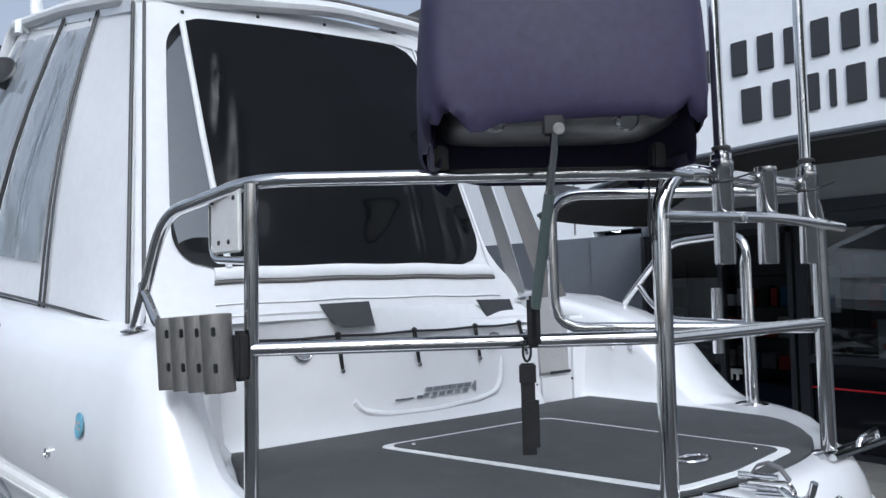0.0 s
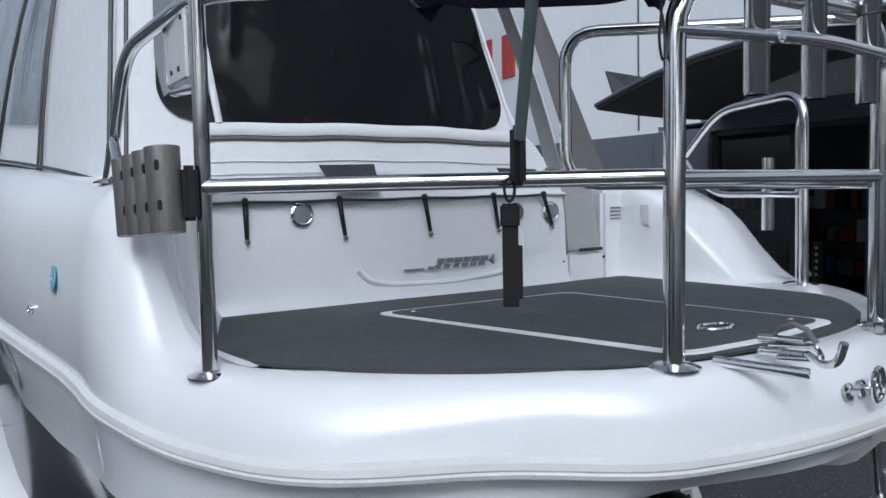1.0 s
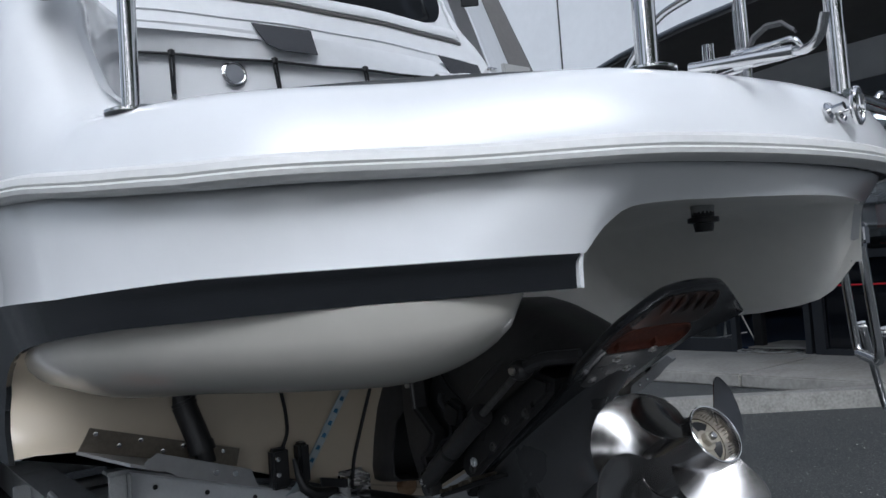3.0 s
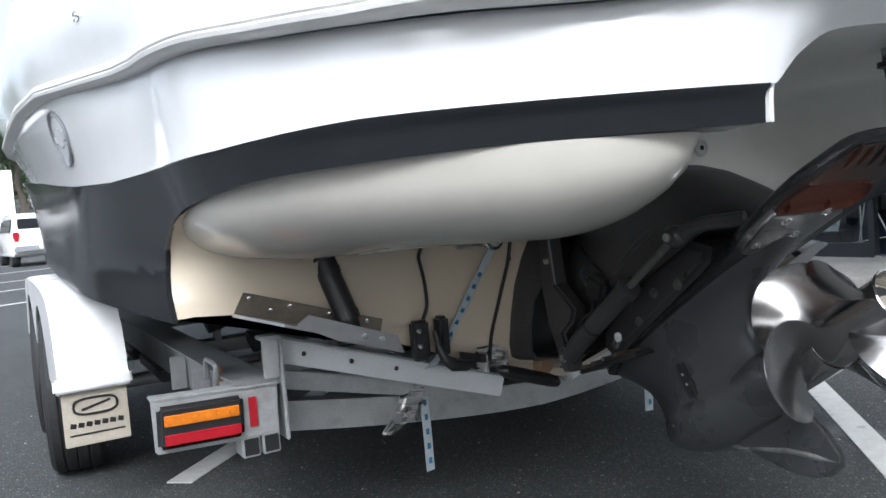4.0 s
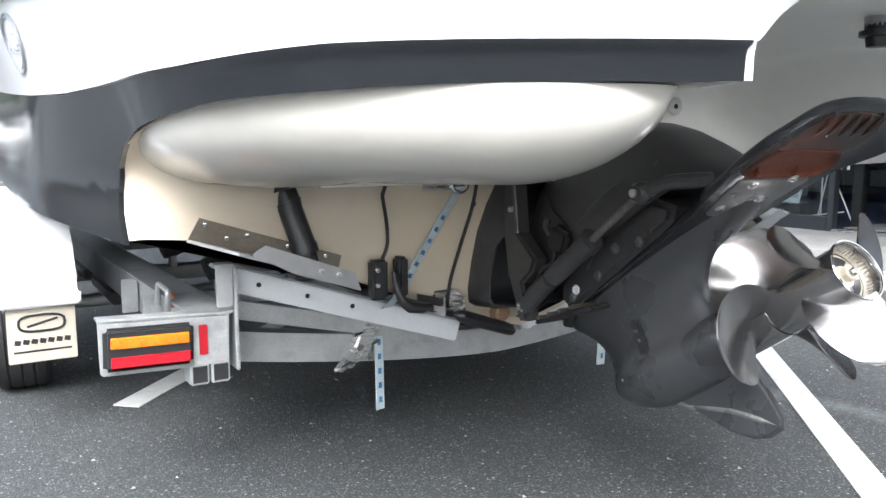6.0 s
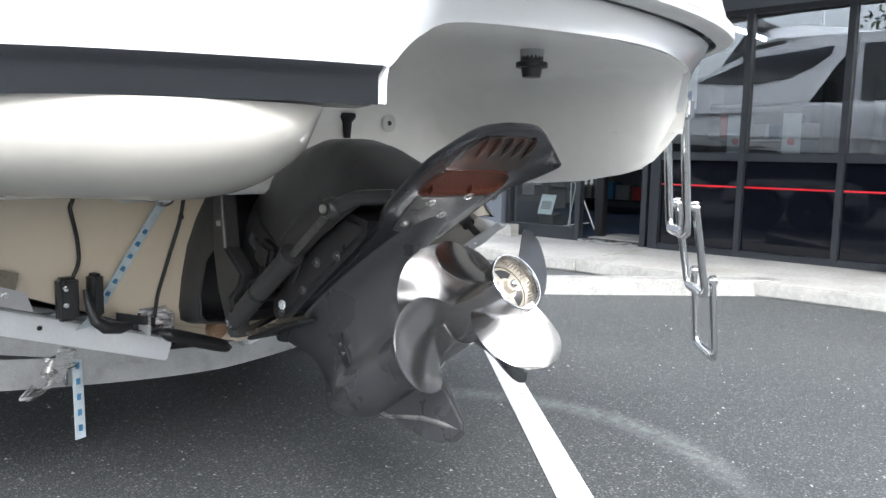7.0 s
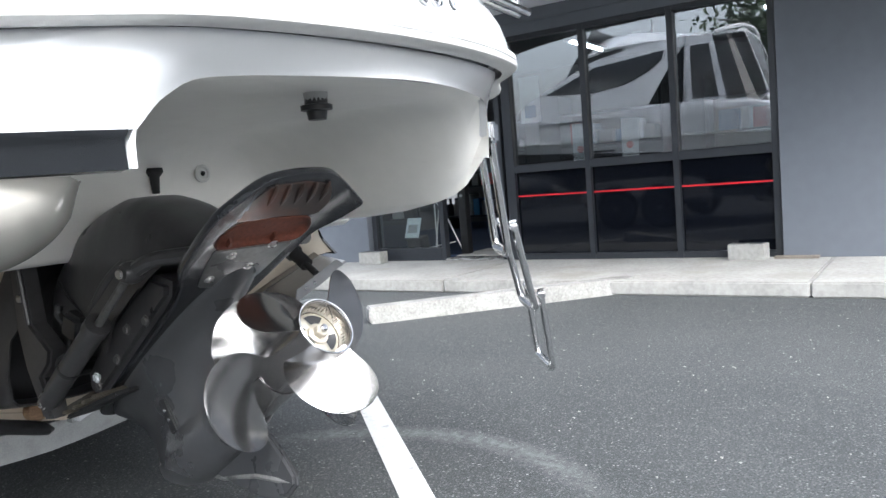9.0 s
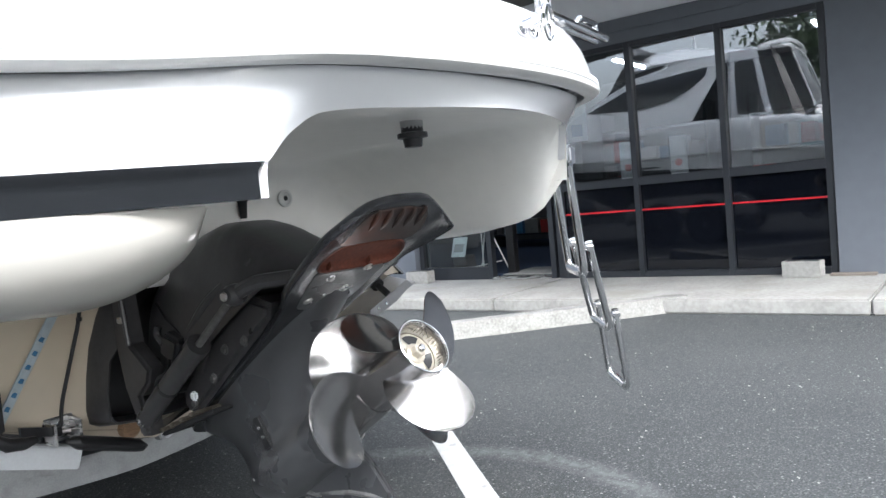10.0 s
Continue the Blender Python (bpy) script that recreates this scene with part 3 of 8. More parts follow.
def plan(d, n=96, lead=0.0, wave=1.0):
    """Points (x, y) of the hull's plan, set in by d, from the port bow round the stern to the starboard bow."""
    port = []
    for y in SIDE_Y:
        w = max(curve_at(SIDE, y) - d, 0.005)
        yy = y - lead * smooth_step((y - 3.0) / 4.3)
        port.append((-w, yy))
    arc = []
    for i in range(n + 1):
        a = math.pi + math.pi * i / n
        c, s = math.cos(a), math.sin(a)
        x, y = math.copysign(abs(c) ** (2 / EN), c) * (EA - d), YC + math.copysign(abs(s) ** (2 / EN), s) * (EB - d)
        arc.append((x * (1 - 0.55 * wave * waist(abs(x))), y + 0.85 * wave * waist(abs(x))))
    half = port + arc
    full = half + [(-x, y) for x, y in reversed(port)]
    return [(centre(y) + x * (port_flare(y) if x < 0 else 1.0), y) for x, y in full]


boat = thing("motor_boat", "white fibreglass motor boat with dark grey lower hull, on a trailer", "boat", (XC, 3.0, 0.4))
# y and height of the edge that runs along the stripe's foot and sweeps down the lower side to the chine
SWEEP = [(0.0, 1.031), (0.30, 1.029), (0.38, 1.027), (0.50, 1.021), (0.66, 1.015), (0.86, 1.001), (1.02, 0.986), (1.11, 0.976), (1.18, 0.962), (1.23, 0.944), (1.27, 0.922), (1.305, 0.892), (1.322, 0.86), (1.322, 0.83), (1.308, 0.79), (1.28, 0.755), (1.25, 0.722)]
STRIPE_TOP = [(0.0, 1.087), (0.5, 1.087), (0.8, 1.074), (1.2, 1.070), (1.6, 1.068), (2.1, 1.095), (2.6, 1.135), (3.16, 1.178), (4.2, 1.24), (7.3, 1.38)]
CHINE = [(1.25, 0.722), (1.5, 0.731), (1.72, 0.741), (2.6, 0.775), (4.2, 0.85), (5.5, 0.94), (7.3, 1.05)]
ARCH = [(0.0, 1.087), (0.004, 1.0925), (0.012, 1.104), (0.019, 1.114), (0.032, 1.129), (0.047, 1.141), (0.062, 1.152), (0.080, 1.160), (0.10, 1.1635), (0.126, 1.166), (0.18, 1.168), (0.25, 1.1685), (0.50, 1.170)]     # rise of the skirt's edge going in from the cut-out's side
NOTCH, NOTCH_STAR = 0.502, 0.612          # half widths of the drive's cut-out at the stripe, to port and starboard


def notch(x):
    return NOTCH if x < XC else NOTCH_STAR


def transom_y(z):
    """The raked transom's face."""
    return 1.265 + 0.2 * (0.84 - z)


def arch(x):
    """Height of the skirt's lower edge across the stern: raised over the drive."""
    u = abs(x - XC)
    if u >= notch(x):
        return 0.0
    return curve_at(ARCH, notch(x) - u)


SHEER = [(0.45, 1.244), (0.62, 1.255), (0.8, 1.274), (1.1, 1.290), (1.35, 1.308), (1.8, 1.35), (2.2, 1.37), (4.0, 1.42), (7.3, 1.55)]


def hull_sheer(y):
    return curve_at(SHEER, y)


def low_shift(x, y, t):
    """The port corner's foot stands further out than a plain inset, as does the stern's over the drive (t: 0 at the rail, 1 at the stripe)."""
    u = XC - x
    mid = smooth_step(abs(u) / 0.46)
    dy = -0.035 * t * (1 - mid)
    if u <= 0:
        return 0.0, dy
    return -0.055 * t * smooth_step((u - 0.35) / 0.6) * (1 - smooth_step((y - 1.1) / 1.2)), dy + 0.018 * t * (1 - smooth_step(u / 1.0)) * mid


TOPSIDE = [(0.0, 0.028), (0.15, 0.035), (0.5, 0.06), (0.8, 0.083), (1.0, 0.092)]
GUNWALE = [(0.0, 0.012), (0.18, 0.016), (0.5, 0.03), (0.78, 0.052), (0.90, 0.07), (1.0, 0.13)]


def gunwale_bulge(y, t):
    return 0.042 * smooth_step((y - 0.85) / 0.45) * math.sin(math.pi * min(1.0, t)) ** 0.7


def port_x(y, z):
    """The port side's surface, ahead of the stern's curve."""
    if z < hull_sheer(y):
        top, low, table = hull_sheer(y) - 0.018, curve_at(STRIPE_TOP, y), TOPSIDE
    else:
        top, low, table = hull_sheer(y) + 0.02, 1.783 + 0.19 * max(0.0, (y - 1.3) / 3.1) ** 0.8, GUNWALE
    d = curve_at(table, (top - z) / (top - low))
    t = (top - z) / (top - low)
    x = centre(y) - (curve_at(SIDE, y) - d) * port_flare(y)
    return x - gunwale_bulge(y, t) if z >= hull_sheer(y) else x + low_shift(x, y, t)[0]


def build_hull():
    # white skirt and topside below the rub rail, down to the stripe
    levels = [(0.028, 0.052, 0.0), (0.035, 0.056, 0.15), (0.06, 0.068, 0.5), (0.083, 0.084, 0.8), (0.092, 0.092, 1.0)]
    rows = []
    for d, aft, t in levels:
        row = []
        for p, q in zip(plan(d, 420, lead=0.6 * t, wave=1 - 0.75 * t), plan(aft, 420, lead=0.6 * t, wave=1 - 0.75 * t)):
            k = smooth_step((p[1] - 0.45) / 0.7)
            x, y = q[0] + (p[0] - q[0]) * k, q[1] + (p[1] - q[1]) * k
            low = curve_at(STRIPE_TOP, y)
            if y < YC:
                low = max(low, arch(x))
            top = hull_sheer(y) - 0.018
            dx, dy = low_shift(x, y, t)
            row.append((x + dx, y + dy, top + (low - top) * t))
        rows.append(row)
    bm = skin(rows)
    part("hull_topside", sheet(bm, 0.02), WHITE, boat)

    # dark side: a stripe round the stern that widens, without a break, into the lower hull
    for side in (-1, 1):
        def on_side(yy, z):
            """The dark side's surface forward of the stern's curve."""
            t = (1.087 - z) / 0.372
            w = sum(curve_at(SIDE, yy + 0.12 * j) for j in (-2, -1, 0, 1, 2)) / 5 - 0.094
            if yy < YC:
                w = (EA - 0.094) * max(0.0, 1 - ((YC - yy) / (EB - 0.094)) ** EN) ** (1 / EN)
            cw = w * (1.0 - 0.35 * smooth_step((yy - 3.5) / 3.5)) + 0.02 * (1 - smooth_step((yy - 1.3) / 2))
            xx = w + (cw - w) * t - 0.015 * math.sin(math.pi * max(0.0, min(1.0, t)))
            px = centre(yy) + side * xx * (port_flare(yy) if side < 0 else 1.0)
            px += low_shift(px, yy, max(0.0, min(1.0, 1 - t / 0.6)))[0]
            return px, yy - 0.6 * smooth_step((yy - 3.0) / 4.3), z

        fs = (0.0, 0.10, 0.22, 0.36, 0.5, 0.64, 0.78, 0.90, 1.0)
        pts = [p for p in plan(0.094, 420, wave=0.25) if p[1] < 0.90 and side * (p[0] - XC) > notch(XC + side)]
        pts.sort(key=lambda p: abs(p[0] - XC))
        rows, foot = [], []
        for x, y in pts:
            top, low = curve_at(STRIPE_TOP, y), curve_at(SWEEP, y)
            dx, dy = low_shift(x, y, 1.0)
            # blend into the side's own surface before the sweep begins
            k = smooth_step((y - 0.55) / 0.33)
            row = []
            for f in fs:
                z = top + (low - top) * f
                out = 0.006 * smooth_step((0.26 - f) / 0.12) - 0.010 * f
                q = on_side(y, z)
                a = (x + dx + side * out * (1 - k), y + dy - out * (1 - k))
                slant = side * 0.013 * smooth_step(f / 0.3) * smooth_step((notch(x) + 0.06 - abs(x - XC)) / 0.06)
                row.append((a[0] + (q[0] - a[0]) * k + slant, a[1] + (q[1] - a[1]) * k, z))
            rows.append(row)
            foot.append(row[-1])
        first = next(i for i, p in enumerate(SWEEP) if p[0] > 0.95)
        dense = []
        for (y0, z0), (y1, z1) in zip(SWEEP[first:], SWEEP[first + 1:]):
            dense += [(y0 + (y1 - y0) * j / 3, z0 + (z1 - z0) * j / 3) for j in range(3)]
        dense.append(SWEEP[-1])
        n = len(dense)
        for i, (yb, zb) in enumerate(dense):
            yt = 0.95 + 0.80 * (i + 1) / n
            zt = curve_at(STRIPE_TOP, yt)
            rows.append([on_side(yt + (yb - yt) * f ** 1.4, zt + (zb - zt) * f) for f in fs])
        for j, yb in enumerate([1.33, 1.42, 1.55, 1.7, 1.9, 2.2, 2.6, 3.0, 3.5, 4.0, 4.6, 5.2, 5.8, 6.3, 6.75]):
            yt = max(yb, 1.75 + 0.45 * (j + 1) / 6) if j < 6 else yb
            zt, zb = curve_at(STRIPE_TOP, yt), curve_at(CHINE, yb)
            rows.append([on_side(yt + (yb - yt) * f ** (1 + 0.4 * max(0.0, 1 - (j + 1) / 6)), zt + (zb - zt) * f) for f in fs])
        part("lower_hull", sheet(skin(rows), 0.012), BLACK, boat, "glossy black stripe widening into the lower hull side", angle=60)
        # chine flat and bottom forward of the transom
        rows = []
        for y in (1.3, 1.6, 2.2, 3.0, 3.5, 4.0, 4.6, 5.2, 5.8, 6.3, 6.75):
            keel = 0.40 + 0.55 * smooth_step((y - 4.2) / 2.6)
            x1, y1, z1 = on_side(y, curve_at(CHINE, y))
            rows.append([(x1, y1, z1), (x1 - side * 0.05, y1, z1 - 0.006), ((x1 + centre(y)) / 2, y1, (z1 + keel) / 2), (centre(y), y1, keel)])
        part("bow_bottom", skin(rows), DARK, boat, "dark grey hull bottom")
        # pale ledge from the stripe's foot in to the pod
        ledge = []
        for inward, rise in ((0.012, 0.003), (0.07, 0.002), (0.16, 0.004)):
            ledge.append([(XC + (x - XC) * (1 - inward), YC + (y - YC) * (1 - inward) if y < YC else y, z + rise) for x, y, z in foot])
        part("pod_ledge", skin(ledge), PODW, boat)
        # white cut edge of the skirt beside the stripe's end
        x0, y0 = pts[0]
        dx, dy = low_shift(x0, y0, 1.0)
        part("skirt_edge", prism([(x0 - side * 0.003, 1.088), (x0 + side * 0.003, 1.088), (x0 + side * 0.012, 1.072), (x0 + side * 0.012, 1.031), (x0 + side * 0.003, 1.031), (x0 + side * 0.002, 1.070)], y0 + dy + 0.002, y0 + dy + 0.02, "xz"), WHITE, boat)

    # rub rail: a pale moulded strip with a groove
    prof = [(0.035, -0.020), (0.004, -0.018), (-0.004, -0.012), (-0.006, -0.004), (-0.002, 0.0), (-0.005, 0.004), (-0.002, 0.016), (0.012, 0.024), (0.035, 0.026)]
    rows = []
    for d, dz in prof:
        rows.append([(x, y, hull_sheer(y) + dz) for x, y in plan(d, 110)])
    part("rub_rail", skin(rows), RUB, boat, "pale grey vinyl rub rail")

    # upper moulding: outer face, coaming tops and the inner coaming walls
    inner = [(0.62, 0.0), (0.74, 0.27), (0.87, 0.53), (1.0, 0.76), (1.1, 0.92), (1.25, 1.0)]
    outer = [(0.74, 0.0), (0.80, 0.10), (0.88, 0.45), (0.96, 0.80), (1.05, 0.97), (1.15, 1.0)]

    star_inner = [(0.70, 0.0), (0.80, 0.22), (0.90, 0.48), (1.0, 0.70), (1.1, 0.84), (1.25, 0.93), (1.5, 1.0)]
    star_outer = [(0.78, 0.0), (0.86, 0.10), (0.95, 0.31), (1.03, 0.54), (1.10, 0.70), (1.22, 0.86), (1.5, 1.0)]

    def height(y, f, star=False):
        """Height of the moulding: f 0 at its outer edge, 1 at the inner edge of the coaming."""
        k = curve_at(star_outer if star else outer, y) * (1 - f) + curve_at(star_inner if star else inner, y) * f
        return 1.398 + 0.385 * k + 0.19 * max(0.0, (y - 1.3) / 3.1) ** 0.8

    insets = [(0.012, 0.0), (0.016, 0.18), (0.03, 0.5), (0.052, 0.78), (0.07, 0.90), (0.095, 0.97), (0.13, 1.0)]
    n = 130
    count = len(plan(0.1, n))
    grid = []
    for d, t in insets:
        row = []
        for x, y in plan(d, n):
            h = height(y, 0.0, x > XC)
            base = hull_sheer(y) + 0.02
            row.append((x - (gunwale_bulge(y, t) if x < XC else 0.0), y, base + (h - base) * t))
        grid.append(row)
    # the coaming's inner wall runs out to the edge on the port side, and stays inboard to starboard
    port_w = [(0.80, 0.16), (0.90, 0.17), (1.065, 0.22), (1.27, 0.37), (1.6, 0.40)]
    star_w = [(0.55, 0.27), (0.68, 0.32), (0.90, 0.42), (1.22, 0.51), (1.6, 0.51)]
    levels = [plan(0.13 + 0.01 * k, n) for k in range(48)]

    def inset_at(i, d):
        u = max(0.0, min(46.99, (d - 0.13) / 0.01))
        k = int(u)
        p, q = levels[k][i], levels[k + 1][i]
        return p[0] + (q[0] - p[0]) * (u - k), p[1] + (q[1] - p[1]) * (u - k)

    for f, extra, zf in ((0.3, 0.0, 1.0), (0.65, 0.0, 1.0), (1.0, -0.03, 1.0), (1.0, -0.012, 0.98), (1.0, -0.003, 0.92), (1.0, 0.002, 0.80), (1.0, 0.008, 0.45), (1.0, 0.02, 0.12), (1.0, 0.05, 0.0), (1.0, 0.10, 0.0)):
        row = []
        for i in range(count):
            x0, y0 = levels[0][i]
            star = x0 > XC
            w = curve_at(star_w if star else port_w, y0)
            x, y = inset_at(i, 0.13 + (w - 0.13) * f + extra)
            h = height(y0, f if star else f * 0.25, star)
            row.append((x, y, 1.392 + (h - 1.392) * zf))
        grid.append(row)
    part("upper_moulding", skin(grid), WHITE, boat, "white moulded stern platform and coamings", angle=60)


build_hull()


def deck_outline(d, y_front, n=60):
    pts = [p for p in plan(d, n) if p[1] <= y_front]
    return pts


def build_deck():
    pts = deck_outline(0.12, 1.30)
    part("platform_deck", prism(pts, 1.33, 1.388), WHITE, boat, "white moulded stern platform")

    # moulded transom wall, bowed aft, with a step to the side door
    xs = [-1.02 + 1.49 * i / 30 for i in range(31)]

    def wall_y(x, z):
        bow = 0.09 * ((x - 0.25) / 0.95) ** 2
        return 1.245 + bow + 0.06 * (z - 1.39) + 0.55 * max(0, z - 1.74) ** 1.3

    rows = []
    for z in (1.36, 1.40, 1.45, 1.52, 1.60, 1.68, 1.725, 1.752):
        foot = 0.035 * max(0, 1 - (z - 1.385) / 0.07) ** 2 if z >= 1.385 else 0.035
        row = []
        for x in xs:
            row.append((x, wall_y(x, z) - foot, z))
        rows.append(row)
    part("transom_wall", sheet(skin(rows), -0.03), WHITE, boat, "white moulded transom wall")
    # raised curved lip moulded into the wall under the badge
    lip = [(-0.36, 1.50), (-0.33, 1.465), (-0.25, 1.445), (-0.05, 1.44), (0.15, 1.455), (0.235, 1.475), (0.265, 1.52), (0.27, 1.60)]
    bm = tube([(x, wall_y(x, z) + 0.004, z) for x, z in lip], 0.012, 0.06, 8)
    part("moulded_lip", bm, WHITE, boat)
    # side door panel beyond the wall, and the short starboard wall
    part("side_door", prism([(0.455, 1.815), (0.585, 1.815), (0.655, 1.512), (0.482, 1.512)], 1.262, 1.282, "xz", 0.004), mat("pale_grey_panel", (0.42, 0.42, 0.41), 0.45, vary=0.05), boat, "pale grey walk-through door")
    part("door_slot", box((0.12, 0.006, 0.012), (0.60, 1.262, 1.512), 0.002), PLASTIC, boat)
    part("door_step", box((0.19, 0.12, 0.13), (0.585, 1.33, 1.44), 0.01), WHITE, boat)
    part("starboard_wall", box((0.36, 0.06, 0.36), (0.85, 1.30, 1.555), 0.015), WHITE, boat)
    for i in range(4):
        part("vent_slat", box((0.058, 0.006, 0.006), (0.735, 1.268, 1.622 + 0.014 * i), 0.002), BADGE, boat)
    for x, y, yaw in ((0.777, 1.165, -9), (0.803, 1.078, -21)):
        part("access_cap", box((0.008, 0.075, 0.08), (x, y, 1.635), 0.003, Matrix.Rotation(radians(yaw), 3, "Z")), WHITE, boat)
    return wall_y


wall_y = build_deck()


def bottom_z(s):
    """The hull bottom's height at the transom, s: -1 at the port chine, 1 at the starboard chine."""
    k = abs(s)
    return 0.365 + 0.425 * k ** 1.15 if k < 0.85 else curve_at([(0.85, 0.365 + 0.425 * 0.85 ** 1.15), (0.97, 0.733), (1.0, 0.728)], k)


def pods():
    """The rounded bulge under the platform to port of the drive, the transom and the recess beside it."""
    rows = []
    n = 44
    for i in range(n + 1):
        t = i / n
        # from the hull's corner round to the drive's cut-out
        a = 0.02 + t * 1.025
        end = 1.0 if t < 0.72 else math.sqrt(max(0.0, 1 - ((t - 0.72) / 0.28) ** 2))
        row = []
        for j in range(17):
            b = math.pi * j / 16
            # section: outer top, down round the belly, up to the inner top
            wide, deep = 0.27 * (0.35 + 0.65 * end), 0.155 * end + 0.004
            mid = 0.105 + 0.27
            ins = mid - 0.27 + 0.27 * (1 - end) * 0.25 + wide * (1 - math.copysign(abs(math.cos(b)) ** 0.75, math.cos(b)))
            z = 1.028 - 0.02 * smooth_step((1 - t - 0.6) / 0.4) - deep * abs(math.sin(b)) ** 0.7
            x = math.copysign(abs(math.cos(math.pi + a)) ** (2 / EN), -1) * (EA - ins)
            y = YC - abs(math.sin(a)) ** (2 / EN) * (EB - ins)
            k = (port_flare(y) - 1) * 0.5 * (1 - j / 16)
            px = XC + x * (1 + k)
            dx, dy = low_shift(px, y, 0.7 * (1 - j / 16))
            row.append((px + dx, y + dy, z))
        rows.append(row)
    # carry the bulge forward into the transom corner
    first = rows[0]
    fwd = []
    for dy in (0.5, 0.32, 0.2, 0.1):
        fwd.append([(p[0], p[1] + dy, p[2] - 0.02 * dy) for p in first])
    part("pod", skin(fwd + rows), PODW, boat, "ivory rounded hull pod under the platform", angle=60)

    # transom: raked cream panel with a vee bottom and rounded outer corners
    rows = []
    for t in [i / 14 for i in range(15)]:
        row = []
        for s in [i / 30 * 2 - 1 for i in range(31)]:
            x = XC + 0.005 + s * 1.12
            low = bottom_z(s)
            z = low + (1.10 - low) * t
            y = transom_y(z)
            k = max(0, (abs(s) - 0.74) / 0.26)
            if k:
                te = max(0.0, min(1.0, (1.087 - z) / 0.372))
                ye = curve_at([(1.087 - h, y0) for y0, h in SWEEP if y0 > 0.8], 1.087 - z) + 0.010
                w = curve_at(SIDE, ye) - 0.10
                if ye < YC:
                    w = (EA - 0.10) * max(0.0, 1 - ((YC - ye) / (EB - 0.10)) ** EN) ** (1 / EN)
                w += 0.02 * te - 0.015 * math.sin(math.pi * te)
                xe = centre(ye) + math.copysign(w, s) * (port_flare(ye) if s < 0 else 1.0)
                xe += low_shift(xe, ye, max(0.0, 1 - te / 0.6))[0]
                x = x + (xe - x) * k ** 1.3
                y = y + (ye - y) * k ** 2.2
            row.append((x, y, z))
        rows.append(row)
    part("transom", skin(rows), CREAM, boat, "cream gelcoat transom")
    # black hull bottom just ahead of the transom
    rows = [[(centre(y) + s * 1.12, y, bottom_z(s) + 0.004 + 0.05 * smooth_step((y - 1.35) / 1.2) * (1 - abs(s))) for s in [i / 12 - 1 for i in range(25)]] for y in (1.36, 1.6, 2.4, 3.4)]
    part("hull_bottom", skin(rows), mat("hull_bottom_black", (0.03, 0.03, 0.032), 0.6, vary=0.2), boat)

    # recess over the drive: its ceiling sweeps down into the pods and into the back wall
    rows = []
    for x in sorted([XC - 0.80 + 1.80 * i / 65 for i in range(66)] + [XC + d for d in (-0.5025, -0.5005, -0.496, -0.49, -0.48, -0.465, 0.575, 0.59, 0.60, 0.6105, 0.6125)]):
        u = abs(x - XC)
        star = x > XC
        drop = 0.30 * smooth_step((u - 0.36) / 0.44) ** 1.2
        if star:
            drop = 0.298 * smooth_step((u - 0.36) / 0.31) ** 1.2 * (1 - 0.6 * smooth_step((u - 0.77) / 0.17))
        inner = 0.20 * smooth_step((u - notch(x)) / 0.05) if star else 0.03 * (u > 0.502) + 0.24 * smooth_step((u - 0.53) / 0.14)

        def edge(inset):
            return YC - (EB - inset) * max(0.0, 1 - min(1.0, u / (EA - inset)) ** EN) ** (1 / EN)

        y_out = min(edge(0.135 + inner), 1.0)
        lip = max(arch(x), 1.05) + 0.004
        low = 1.178 - drop
        if u <= notch(x):
            over = low_shift(x, 0.0, 1.0)[1]
            row = [(x, edge(0.098) + over, lip), (x, edge(0.112) + over, lip + 0.004 if star else min(lip + 0.006, low))]
        elif star:
            row = [(x, edge(0.101 + inner), 1.036), (x, edge(0.112 + inner), 1.034)]
        else:
            row = [(x, edge(0.101 + inner), min(lip, max(low, 1.0))), (x, edge(0.112 + inner), min(lip + 0.006, low))]
        for f, z in ((0.02, 1.176), (0.05, 1.177), (0.10, 1.178), (0.17, 1.180), (0.3, 1.182), (0.6, 1.178), (0.82, 1.165), (0.92, 1.14), (0.97, 1.10), (0.995, 1.03), (1.0, 0.86)):
            fall = drop * (1.0 if f < 0.75 else 0.7)
            if star:
                ease = math.sqrt(max(0.0, 1 - (1 - min(1.0, f / 0.24)) ** 2))
                start = min(0.142, drop) if u > notch(x) else min(drop, max(0.0, 1.176 - lip))
                fall = start + (fall - start) * ease
            row.append((x, y_out + (1.048 - y_out) * f, max(z - fall, 0.86)))
        row += [(x, 1.075, 0.845), (x, 1.30, 0.852)]
        rows.append(row)
    part("drive_recess", skin(rows), LINER, boat, "pale moulded underside over the drive", angle=60)


pods()


# ---- cabin canopy of white canvas with smoked clears ----
def quad_patch(c, nu, nv, sag=0.0, direction=(0, 0, 0)):
    """A patch between four corners (bottom left, bottom right, top right, top left), bellied along a direction."""
    a, b, cc, d = [Vector(p) for p in c]
    rows = []
    for j in range(nv + 1):
        v = j / nv
        row = []
        for i in range(nu + 1):
            u = i / nu
            p = (a * (1 - u) + b * u) * (1 - v) + (d * (1 - u) + cc * u) * v
            row.append(p + Vector(direction) * sag * (4 * u * (1 - u)) * (0.4 + 0.6 * 4 * v * (1 - v)))
        rows.append(row)
    return rows


AFT_L, AFT_R = (-1.045, 1.37, 1.77), (0.50, 1.36, 1.76)
AFT_TL, AFT_TR = (-0.925, 1.71, 2.86), (0.36, 1.76, 2.95)


